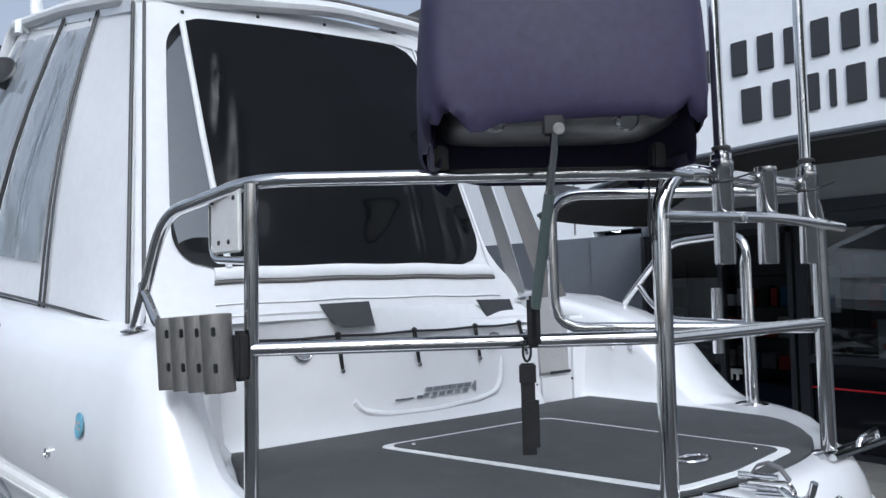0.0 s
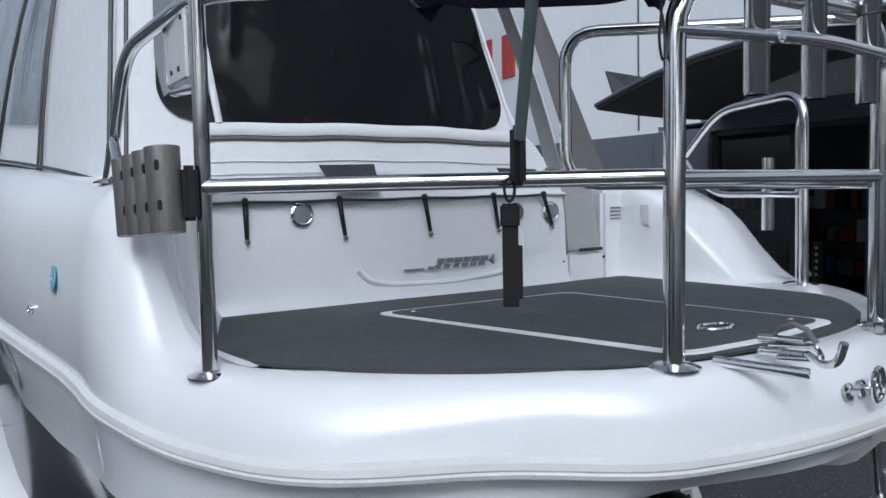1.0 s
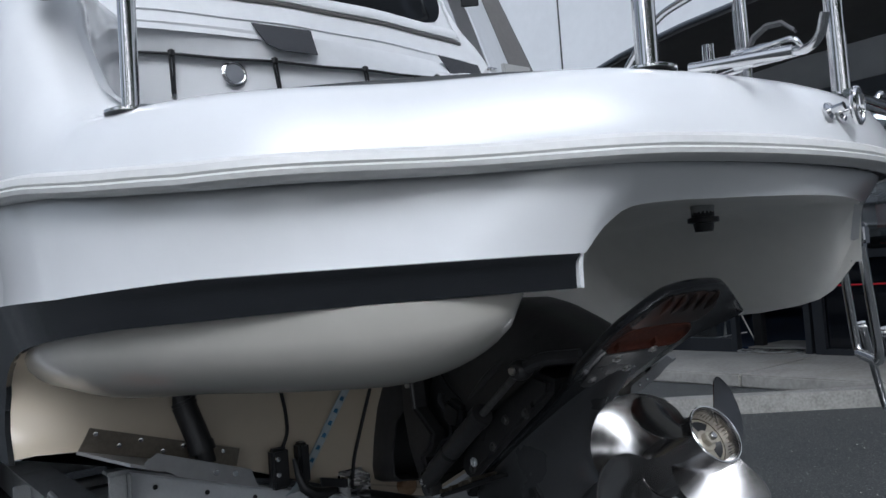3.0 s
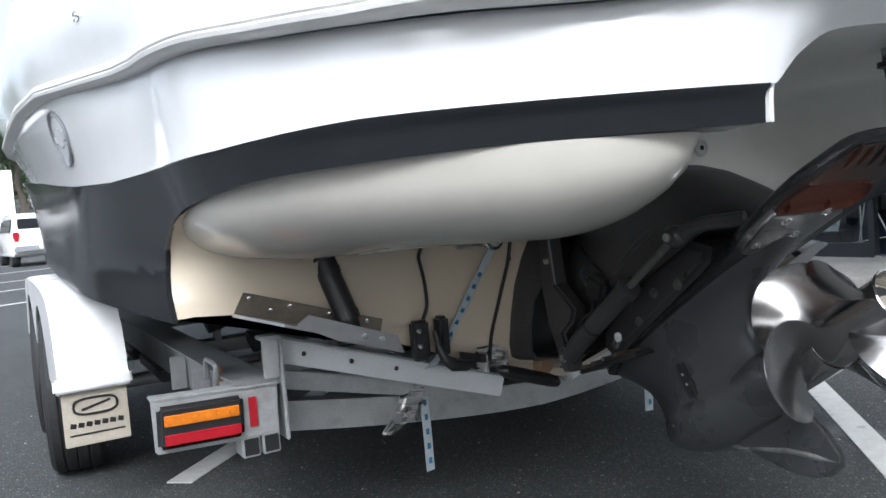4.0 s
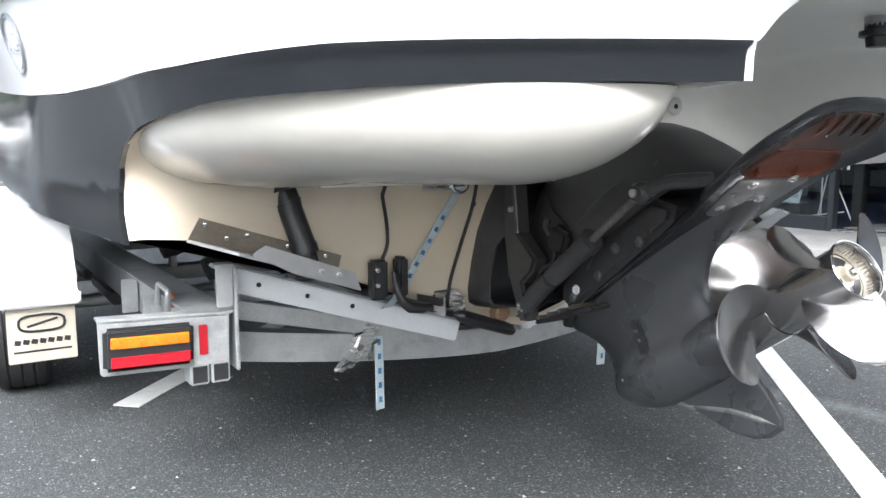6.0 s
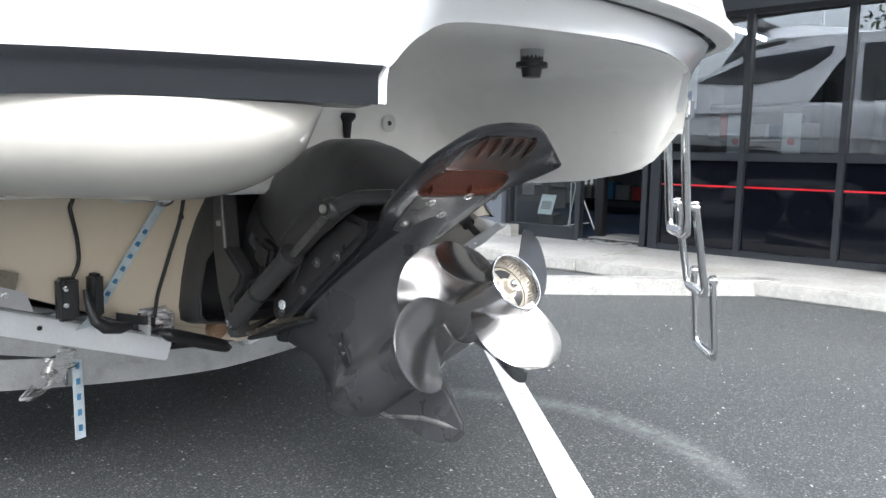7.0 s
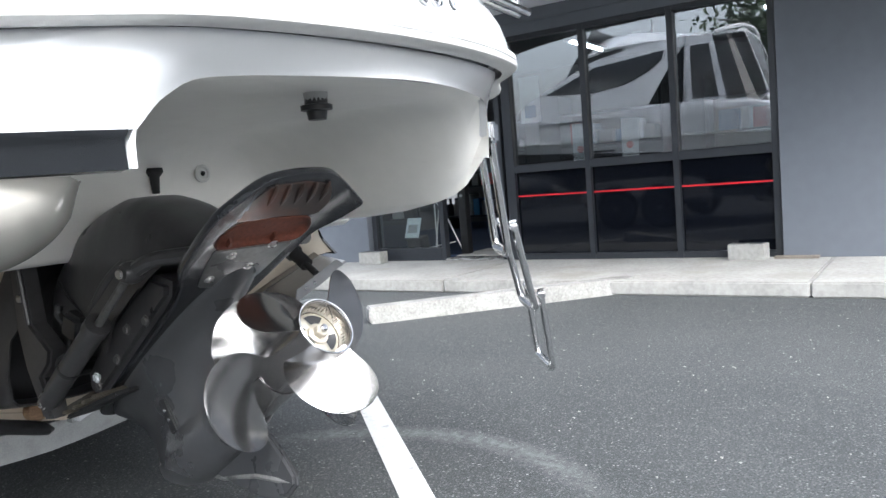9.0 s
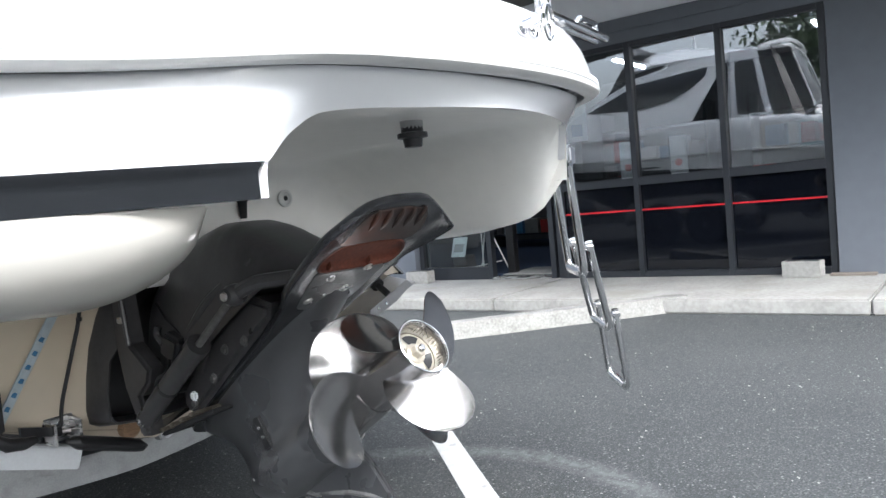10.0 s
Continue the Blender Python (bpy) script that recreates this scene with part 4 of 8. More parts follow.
def on_aft(u, v, out=0.0):
    a, b, c, d = Vector(AFT_L), Vector(AFT_R), Vector(AFT_TR), Vector(AFT_TL)
    p = (a * (1 - u) + b * u) * (1 - v) + (d * (1 - u) + c * u) * v
    belly = 0.075 * 4 * u * (1 - u) * (1 - 0.5 * v)
    return p + Vector((0, -1, 0.2)) * (belly + out)


MESHV = mat("vent_mesh", (0.04, 0.042, 0.047), 0.7, vary=0.15, scale=40, bump=0.3, bump_scale=500)
EDGEV = mat("grey_vinyl", (0.10, 0.11, 0.125), 0.18, vary=0.05, scale=4)


def cabin():
    cab = part("canopy_aft_panel", sheet(skin([[on_aft(i / 20 * curve_at([(0.0, 1.0), (0.10, 0.99), (0.16, 0.945), (0.22, 0.918), (1.0, 0.90)], v), v) for i in range(21)] for v in (0, 0.04, 0.08, 0.12, 0.16, 0.2, 0.25, 0.33, 0.42, 0.5, 0.6, 0.7, 0.8, 0.9, 1.0)]), 0.004), CANVAS, boat, "white canvas aft curtain")
    # foot of the curtain, drawn down to the cord along the moulding
    rows = []
    for t in (0.0, 0.15, 0.35, 0.6, 0.85, 1.0):
        row = []
        for i in range(41):
            p = on_aft(i / 40 * 0.985, 0.02)
            foot_y = wall_y(p.x, 1.722) - 0.010 + 0.0015 * math.sin(i * 1.7)
            ease = t ** 0.8
            row.append((p.x, (p.y - 0.004) * (1 - ease) + foot_y * ease, (p.z + 0.004) * (1 - t) + (1.720 + 0.002 * math.sin(i * 0.9)) * t))
        rows.append(row)
    part("curtain_skirt", sheet(skin(rows), 0.004), CANVAS, cab)

    # smoked window with rounded corners
    def patch(u0, u1, v0, v1, out, r, material, name, label="", n=44, wave=0.0):
        bm = bmesh.new()
        rows = []
        for j in range(n + 1):
            v = v0 + (v1 - v0) * j / n
            d = min(v - v0, v1 - v) / (r * 1.3)
            cut = r * (1 - math.sqrt(max(0, 1 - (1 - min(1, d)) ** 2)))
            us = [u0 + cut + (u1 - u0 - 2 * cut) * i / 150 for i in range(151)]
            fold = [0.011 * math.exp(-((u - u0_ - 0.07 * (v - 0.5)) / w_) ** 2) * smooth_step((v - a_) / 0.12) * smooth_step((b_ - v) / 0.12) for u in us for u0_, w_, a_, b_ in ((0.178, 0.010, 0.52, 0.88), (0.225, 0.014, 0.30, 0.72), (0.70, 0.012, 0.14, 0.52), (0.775, 0.020, 0.12, 0.50), (0.84, 0.012, 0.13, 0.36))]
            fold = [sum(fold[5 * i:5 * i + 5]) for i in range(len(us))]
            rows.append([on_aft(u, v, out + fold[us.index(u)] + wave * (0.5 + 0.5 * math.sin(23 * u + 5 * math.sin(6 * v))) * max(smooth_step((u - 0.55) / 0.3), smooth_step((0.32 - v) / 0.15))) for u in us])
        return part(name, skin(rows), material, cab, label)

    patch(0.07, 0.893, 0.155, 0.955, 0.006, 0.085, CLEAR, "clear_window", "smoked clear vinyl window", wave=0.006)
    rows = []
    for j in range(11):
        v = 0.20 + 0.70 * j / 10
        right = 0.18 - 0.07 * (v - 0.155) / 0.795
        left = 0.068 + 0.02 * max(0.0, 1 - (v - 0.20) / 0.12) + 0.045 * max(0.0, (v - 0.80) / 0.10) ** 2
        rows.append([on_aft(left + (max(right, left + 0.004) - left) * i / 4, v, 0.009) for i in range(5)])
    part("window_edge", skin(rows), EDGEV, cab, "grey vinyl edge of the window")
    # flat hem band below the window, its turned-under edge's shade painted as a grey strip
    def band(v0, v1, out, material, name):
        rows = [[on_aft(0.15 + 0.765 * i / 30, v0 + (v1 - v0) * j / 4 + 0.0015 * math.sin(i * 0.7), out + 0.006 * math.sin(math.pi * j / 4)) for i in range(31)] for j in range(5)]
        part(name, sheet(skin(rows), 0.003), material, cab)
    band(0.122, 0.156, 0.012, CANVAS, "flap_hem")
    band(0.108, 0.121, 0.007, GREYC, "flap_edge")
    band(0.050, 0.056, 0.003, CANVAS, "sewn_seam")
    part("flap_edge", tube([on_aft(0.908, 0.13, 0.012), on_aft(0.90, 0.5, 0.012), on_aft(0.888, 0.95, 0.012)], 0.007, 0, 6), CANVAS, cab)
    # inner canopy pole seen through the clear
    part("window_seam", tube([on_aft(0.112, 0.935, 0.012), on_aft(0.146, 0.55, 0.012), on_aft(0.181, 0.155, 0.012)], 0.011, 0, 8), CANVAS, cab, "pale seam tube")
    # dark vents
    for u0, u1, v0, v1 in ((0.365, 0.487, -0.030, 0.040), (0.80, 0.93, -0.050, 0.035)):
        lift = 0.014 if u0 < 0.6 else 0.030
        pts = [on_aft(u0, v1, lift), on_aft(u0 + 0.007, v1 - 0.02, lift), on_aft(u0 + 0.022, v0 + 0.014, lift), on_aft(u0 + 0.045, v0, lift), on_aft(u1, v0, lift), on_aft(u1 - 0.002, v1 + 0.002, lift)]
        bm = bmesh.new()
        bm.faces.new([bm.verts.new(p) for p in pts])
        r = bmesh.ops.extrude_face_region(bm, geom=bm.faces[:])
        bmesh.ops.translate(bm, vec=(0, -0.004, 0), verts=[v for v in r["geom"] if isinstance(v, bmesh.types.BMVert)])
        part("vent_flap", bm, MESHV, cab, "dark grey mesh vent")
    for u, v in ((0.115, 0.972), (0.33, 0.985), (0.55, 0.99), (0.78, 0.98)):
        part("stud", lathe([(0.007, 0), (0.006, 0.004), (0, 0.005)], on_aft(u, v, 0.006), (0, -1, 0.2), 10), PLASTIC, cab)
    # zips down the corner
    for off in (-0.01, 0.018):
        part("zip", tube([on_aft(off, 0.0, 0.004), on_aft(off, 0.5, 0.004), on_aft(off, 1.0, 0.004)], 0.006, 0, 6), PLASTIC, cab, "black zip")

    # side curtains: leaning in, with clear windows
    for side in (-1, 1):
        def s_at(u, v):
            if side < 0:
                lo = Vector((-1.05 - 0.305 * u ** 0.65, 1.36 + 3.1 * u, 1.768 + 0.23 * u ** 0.72))
                hi = Vector((-0.93 + 0.02 * u, 1.70 + 2.15 * u, 2.86 + 0.52 * u))
            else:
                lo = Vector((0.99 + 0.01 * u, 1.56 + 0.91 * u, 1.76 + 0.01 * u))
                hi = Vector((0.74 - 0.03 * u, 1.90 + 0.60 * u, 2.86 + 0.03 * u))
            p = lo * (1 - v) + hi * v
            return p + Vector((side * 0.035 * math.sin(math.pi * v) * smooth_step(u / 0.15), 0, 0))
        if side < 0:
            bm = sheet(skin([[s_at(i / 24, j / 10) for i in range(25)] for j in range(11)]), 0.004)
        else:
            bm = bmesh.new()
            for u0, u1, v0, v1 in ((0.30, 1.0, 0.0, 0.12), (0.30, 1.0, 0.86, 1.0), (0.30, 0.42, 0.12, 0.86), (0.86, 1.0, 0.12, 0.86)):
                skin([[s_at(u0 + (u1 - u0) * i / 6, v0 + (v1 - v0) * j / 6) for i in range(7)] for j in range(7)], bm)
            sheet(bm, 0.004)
        sc = part("canopy_side_panel", bm, CANVAS, boat, "white canvas side curtain")
        for u0, u1, v0, v1 in (((0.22, 0.44, 0.13, 0.93), (0.50, 0.92, 0.13, 0.93)) if side < 0 else ((0.42, 0.86, 0.12, 0.86), (0.03, 0.29, 0.06, 0.94))):
            rows = []
            for j in range(13):
                v = v0 + (v1 - v0) * j / 12
                rows.append([s_at(u0 + (u1 - u0) * i / 8, v) + Vector((side * (0.012 if side < 0 else 0.002), 0, 0)) for i in range(9)])
            part("clear_window", skin(rows), CLEAR_SIDE if side < 0 else CLEAR_THIN, sc, "clear vinyl side window")
        for u in ((0.19, 0.205, 0.455, 0.47) if side < 0 else (0.97,)):
            part("zip", tube([s_at(u, v / 6) + Vector((side * 0.012, 0, 0)) for v in range(7)], 0.0045, 0, 6), PLASTIC, sc, "black zip")
        if side < 0:
            for u in (0.30, 0.335):
                part("vinyl_crease", tube([s_at(u + 0.012 * math.sin(v), 0.2 + 0.6 * v / 6) + Vector((-0.014, 0, 0)) for v in range(7)], 0.005, 0, 6, radii=[0.001, 0.004, 0.006, 0.006, 0.005, 0.004, 0.001]), CLEAR_SIDE, sc)
            for u in (0.235, 0.42):
                part("stud", lathe([(0.007, 0), (0.006, 0.004), (0, 0.005)], s_at(u, 0.955) + Vector((-0.012, 0, 0)), (-1, 0, 0.2), 10), PLASTIC, sc)
        part("hem_cord", tube([s_at(i / 14, 0.0) + Vector((side * 0.012, -0.004, 0.012)) for i in range(15)], 0.006, 0, 6), PLASTIC, sc)
    # starboard side of the hard cabin: swept white panel, long dark window, dark clear in the gap behind its pillar
    def star(y, z, out=0.0):
        return (1.02 - 0.26 * (z - 1.75) - 0.05 * max(0.0, y - 3.6) ** 1.5 + out, y, z)

    def panel(name, pts, material, label, out, depth):
        bm = bmesh.new()
        bm.faces.new([bm.verts.new(star(y, z, out)) for y, z in pts])
        bmesh.ops.triangulate(bm, faces=bm.faces[:])
        bmesh.ops.subdivide_edges(bm, edges=bm.edges[:], cuts=2, use_grid_fill=True)
        return part(name, sheet(bm, depth), material, boat, label)

    panel("cabin_side", [(3.12, 1.76), (5.6, 1.80), (5.3, 2.12), (4.84, 2.36), (3.94, 2.74), (3.2, 2.86), (2.48, 2.89), (2.50, 2.80), (2.75, 2.40)], WHITE, "white swept cabin side", 0.0, 0.03)
    panel("cabin_window", [(4.84, 2.27), (3.94, 2.62), (2.80, 2.72), (2.84, 2.58), (3.05, 2.42), (3.40, 2.27), (3.97, 2.20)], BLACK, "long dark cabin side window", 0.014, 0.01)
    panel("corner_clear", [(2.50, 1.77), (3.10, 1.78), (2.76, 2.38), (2.49, 2.78)], CLEAR, "dark clear vinyl corner", -0.004, 0.004)
    # filler between the aft curtain and the starboard side: open dark grey canvas flap
    foot = Vector((0.50, 1.37, 1.77)).lerp(Vector((0.985, 1.555, 1.76)), 0.45)
    head = Vector((0.36, 1.77, 2.95)).lerp(Vector((0.735, 1.89, 2.86)), 0.72)
    bm = skin(quad_patch((foot, (0.985, 1.555, 1.76), (0.735, 1.89, 2.86), head), 6, 8, 0.02, (0, -1, 0)))
    part("canopy_flap", sheet(bm, 0.004), GREYC, boat, "grey canvas corner flap")
    # roof and its padded rail
    rows = []
    for j in range(11):
        y = 1.70 + 2.4 * j / 10
        u = (y - 1.7) / 2.15
        x0, x1 = -0.95 + 0.02 * u, 0.72 + 0.0 * u
        rows.append([(x0 + (x1 - x0) * t, y, 2.86 + 0.24 * (y - 1.7) * (1 - 0.9 * t) - 0.10 * smooth_step((y - 3.6) / 0.6) + 0.08 * 4 * t * (1 - t)) for t in [i / 10 for i in range(11)]])
    part("cabin_roof", sheet(skin(rows), 0.04), WHITE, boat, "white cabin roof")
    rail = [(-1.33, 4.47, 2.0), (-1.06, 4.10, 2.9), (-0.95, 3.85, 3.37), (-0.94, 2.6, 3.10), (-0.94, 1.76, 2.885), (-0.74, 1.69, 2.90), (-0.2, 1.66, 2.965), (0.3, 1.72, 2.985), (0.62, 1.9, 2.93), (0.72, 2.05, 2.88)]
    part("canopy_bow", tube(rail, 0.03, 0.12, 10), CANVAS, boat, "white padded canopy bow")
    # dark roof rack rail over the aft edge
    part("roof_rail", tube([(-0.30, 1.74, 3.03), (0.35, 1.80, 3.06), (0.62, 2.0, 3.06)], 0.012, 0.05, 8), GREYC, boat)
    # antenna base, its mast and a black spot lamp on the roof's port edge
    base = part("antenna_base", lathe([(0.05, 0), (0.045, 0.03), (0.03, 0.06), (0.035, 0.10), (0.025, 0.13)], (-0.90, 3.5, 3.16), seg=14), WHITE, boat, "white antenna base")
    part("antenna", tube([(-0.90, 3.5, 3.27), (-0.905, 3.5, 3.6), (-0.90, 3.5, 4.3)], 0.03, 0, 10, radii=[0.034, 0.024, 0.014]), WHITE, base)
    part("hinge_lever", tube([(-0.93, 3.5, 3.24), (-0.985, 3.5, 3.30), (-0.99, 3.48, 3.22)], 0.02, 0.03, 8), WHITE, base)
    lamp = part("spot_lamp", lathe([(0.0, -0.09), (0.05, -0.08), (0.075, 0.0), (0.08, 0.05), (0.07, 0.055), (0.0, 0.04)], (-1.045, 3.5, 3.0), (-0.5, -0.6, 0.3), 20), PLASTIC, boat, "black spot lamp")
    part("lamp_arm", tube([(-1.02, 3.5, 3.02), (-0.93, 3.5, 3.12), (-0.90, 3.5, 3.18)], 0.02, 0.03, 8), PLASTIC, lamp)
    # foredeck and windscreen ahead of the cabin
    rows = []
    for y in (3.6, 4.2, 4.8, 5.5, 6.2, 6.7, 7.1, 7.3):
        w = max(curve_at(SIDE, y) - 0.12, 0.02)
        rows.append([(centre(y) + s * w, y, 1.86 + 0.05 * (y - 3.6) / 3.7 + 0.45 * (1 - s * s) ** 1.2 * (1 - smooth_step((y - 3.6) / 3.4))) for s in [i / 10 * 2 - 1 for i in range(11)]])
    part("foredeck", skin(rows), WHITE, boat, "white foredeck")
    rows = [[(centre(4.4) - 0.03 + s * (1.02 - 0.2 * v), 4.10 + 0.85 * (1 - v) - 0.1 * s * s, 2.0 + 1.3 * v) for s in [i / 8 * 2 - 1 for i in range(9)]] for v in (0, 0.5, 1)]
    part("windscreen", skin(rows), CLEAR, boat, "dark windscreen")
    # cockpit: floor and a bulkhead, the dim interior put into their dark colour
    part("cockpit_floor", box((1.9, 3.0, 0.03), (-0.02, 2.9, 1.25)), DIMROOM, boat)
    part("cabin_bulkhead", box((1.8, 0.04, 1.5), (-0.1, 4.1, 2.0)), DIMROOM, boat)


cabin()


# ---- stern rail, rod holders and what hangs there ----
def flange(bm, at, r=0.045):
    return lathe([(r, 0.0), (r, 0.004), (r * 0.75, 0.009), (r * 0.45, 0.012)], at, seg=20, bm=bm)


def stern_rail():
    R = 0.0158
    rail = part("stern_rail", tube([(-1.087, 1.206, 1.775), (-1.066, 1.03, 2.075), (-1.012, 0.62, 2.117), (-0.30, 0.115, 2.117), (-0.20, 0.095, 2.115)], R, 0.09, 14), STEEL, boat, "polished stainless stern rail")
    part("rail_post", tube([(-1.010, 0.655, 1.39), (-1.012, 0.625, 2.11)], R, 0, 14), STEEL, rail)
    part("post_flange", flange(bmesh.new(), (-1.010, 0.655, 1.383)), STEEL, rail)
    part("post_flange", flange(bmesh.new(), (-1.087, 1.206, 1.778), 0.036), STEEL, rail)
    part("mid_rail", tube([(-1.010, 0.637, 1.756), (-0.284, 0.124, 1.756)], R, 0, 14), STEEL, rail)
    part("hoop", tube([(-0.291, 0.113, 1.39), (-0.288, 0.112, 2.13), (-0.02, 0.10, 2.118), (0.40, 0.10, 2.118), (0.405, 0.10, 1.39)], 0.0205, 0.13, 16), STEEL, rail)
    part("post_flange", flange(bmesh.new(), (-0.291, 0.113, 1.394), 0.05), STEEL, rail)
    part("post_flange", flange(bmesh.new(), (0.405, 0.10, 1.394), 0.05), STEEL, rail)
    part("shelf_rail", tube([(-0.295, 0.105, 2.02), (0.05, 0.03, 2.022), (0.43, 0.05, 2.008)], 0.013, 0.1, 12), STEEL, rail)
    part("cross_rail", tube([(-0.29, 0.112, 1.752), (0.405, 0.10, 1.752)], R, 0, 14), STEEL, rail)
    part("gate_loop", tube([(0.40, 0.12, 2.118), (-0.10, 0.62, 2.130), (-0.10, 0.62, 1.750), (0.40, 0.12, 1.738)], 0.0155, 0.085, 14), STEEL, rail)
    # starboard side rail on a double post
    part("side_rail", tube([(1.0, 0.655, 1.39), (1.005, 0.665, 2.045), (1.13, 1.10, 2.03), (1.16, 1.37, 1.77)], 0.0155, 0.10, 14), STEEL, rail)
    part("side_rail", tube([(1.035, 0.695, 1.39), (1.04, 0.705, 1.93), (1.008, 0.672, 1.975)], 0.0125, 0.04, 12), STEEL, rail)
    part("post_flange", flange(bmesh.new(), (1.015, 0.675, 1.394), 0.06), STEEL, rail)
    part("side_mid_rail", tube([(1.005, 0.665, 1.702), (1.09, 1.07, 1.704), (1.125, 1.20, 1.765), (1.15, 1.29, 1.86)], 0.0115, 0.06, 12), STEEL, rail)
    # tubular rod holders on the hoop
    for x, y in ((-0.088, 0.082), (0.098, 0.078), (0.305, 0.078)):
        bm = lathe([(0.019, 0.235), (0.0265, 0.240), (0.0265, 0.215), (0.0245, 0.212), (0.0245, 0.004), (0.022, 0.0), (0.019, 0.0), (0.019, 0.235)], (x, y, 1.912), seg=20)
        h = part("rod_holder", bm, STEEL, rail, "polished tubular rod holder")
        part("clamp", box((0.03, 0.05, 0.022), (x, y + 0.02, 2.115), 0.005), STEEL, h)
        part("clamp", box((0.022, 0.05, 0.02), (x + 0.02, y - 0.02, 2.018), 0.005), STEEL, h)
    bm = lathe([(0.018, 0.258), (0.0225, 0.26), (0.0225, 0.0), (0.018, 0.0)], (1.062, 0.835, 1.575), seg=16)
    part("rod_holder", bm, STEEL, rail, "polished tubular rod holder")
    # black cable ties round two holders
    for x, y in ((-0.088, 0.082), (0.305, 0.078)):
        part("cable_tie", tube([(x + 0.029 * math.cos(a), y + 0.029 * math.sin(a), 2.108 + 0.006 * math.cos(a)) for a in [i * math.pi / 8 for i in range(16)]], 0.003, 0, 6, closed=True), PLASTIC, rail, "black cable tie")
        part("cable_tie", tube([(x + 0.02, y - 0.02, 2.112), (x + 0.085, y - 0.035, 2.13)], 0.0025, 0, 6), PLASTIC, rail)
    # rack of four flat-sided holders on the port side
    slope = Matrix.Rotation(radians(-8), 3, "X")
    for i in range(4):
        y = 0.885 - 0.078 * i
        z = 1.738 + 0.004 * i
        at = Vector((-1.098 + 0.006 * i, y, z))
        bm = lathe([(0.027, 0.081), (0.0335, 0.083), (0.0335, 0.078), (0.0325, 0.074), (0.0325, -0.076), (0.031, -0.080), (0.0, -0.081)], at, slope @ Vector((0, 0, 1)), 24)
        h = part("rod_holder", bm, WORN, rail, "dull worn aluminium rod holder")
        part("holder_mouth", lathe([(0.027, 0.0), (0.0, 0.0005)], at + slope @ Vector((0, 0, 0.0805)), slope @ Vector((0, 0, 1)), 20), PLASTIC, h)
        for dz in (0.045, -0.03):
            part("slot", box((0.008, 0.008, 0.02), at + slope @ Vector((-0.018, -0.027, dz)), 0.002, slope), PLASTIC, h)
    part("rack_clamp", box((0.03, 0.035, 0.105), (-1.04, 0.632, 1.745), 0.008), RUBBER, rail, "black rubber clamp")
    part("rack_bar", tube([(-1.076, 1.175, 1.90), (-1.105, 0.955, 1.80), (-1.07, 0.64, 1.74)], 0.0125, 0.04, 10), STEEL, rail)
    # white cutting board plate held in a small frame
    part("bait_plate", box((0.010, 0.155, 0.135), (-1.024, 0.735, 2.033), 0.004), mat("scuffed_white_board", (0.72, 0.72, 0.70), 0.5, vary=0.06, scale=14, second=(0.45, 0.36, 0.28), second_at=0.68), rail, "scuffed white plastic plate")
    for y, z in ((0.80, 2.085), (0.68, 2.085), (0.765, 1.99), (0.71, 1.99)):
        part("screw", lathe([(0.006, 0), (0.005, 0.003)], (-1.029, y, z), (-1, 0, 0), 10), PLASTIC, rail)
    part("plate_frame", tube([(-1.022, 0.82, 2.10), (-1.022, 0.82, 1.955), (-1.018, 0.64, 1.945)], 0.009, 0.04, 10), STEEL, rail)


stern_rail()


def fishing_rod(x, y, lean):
    r = thing("outrigger_pole", "straight polished metal pole standing in a rod holder", "pole", (x, y, 1.93), "poles in the rod holders")
    part("pole", tube([(x, y, 1.93), (x + lean, y, 2.4), (x + 2.2 * lean, y, 3.4)], 0.0145, 0, 12), STEEL, r)
    part("collar", lathe([(0.0165, 0), (0.025, 0.004), (0.025, 0.016), (0.0165, 0.02)], (x, y, 2.152), seg=16), STEEL, r)
    part("collar", lathe([(0.0165, 0), (0.022, 0.004), (0.022, 0.010), (0.0165, 0.014)], (x, y, 2.176), seg=16), RUBBER, r)


fishing_rod(-0.088, 0.082, -0.008)
fishing_rod(0.305, 0.078, -0.004)




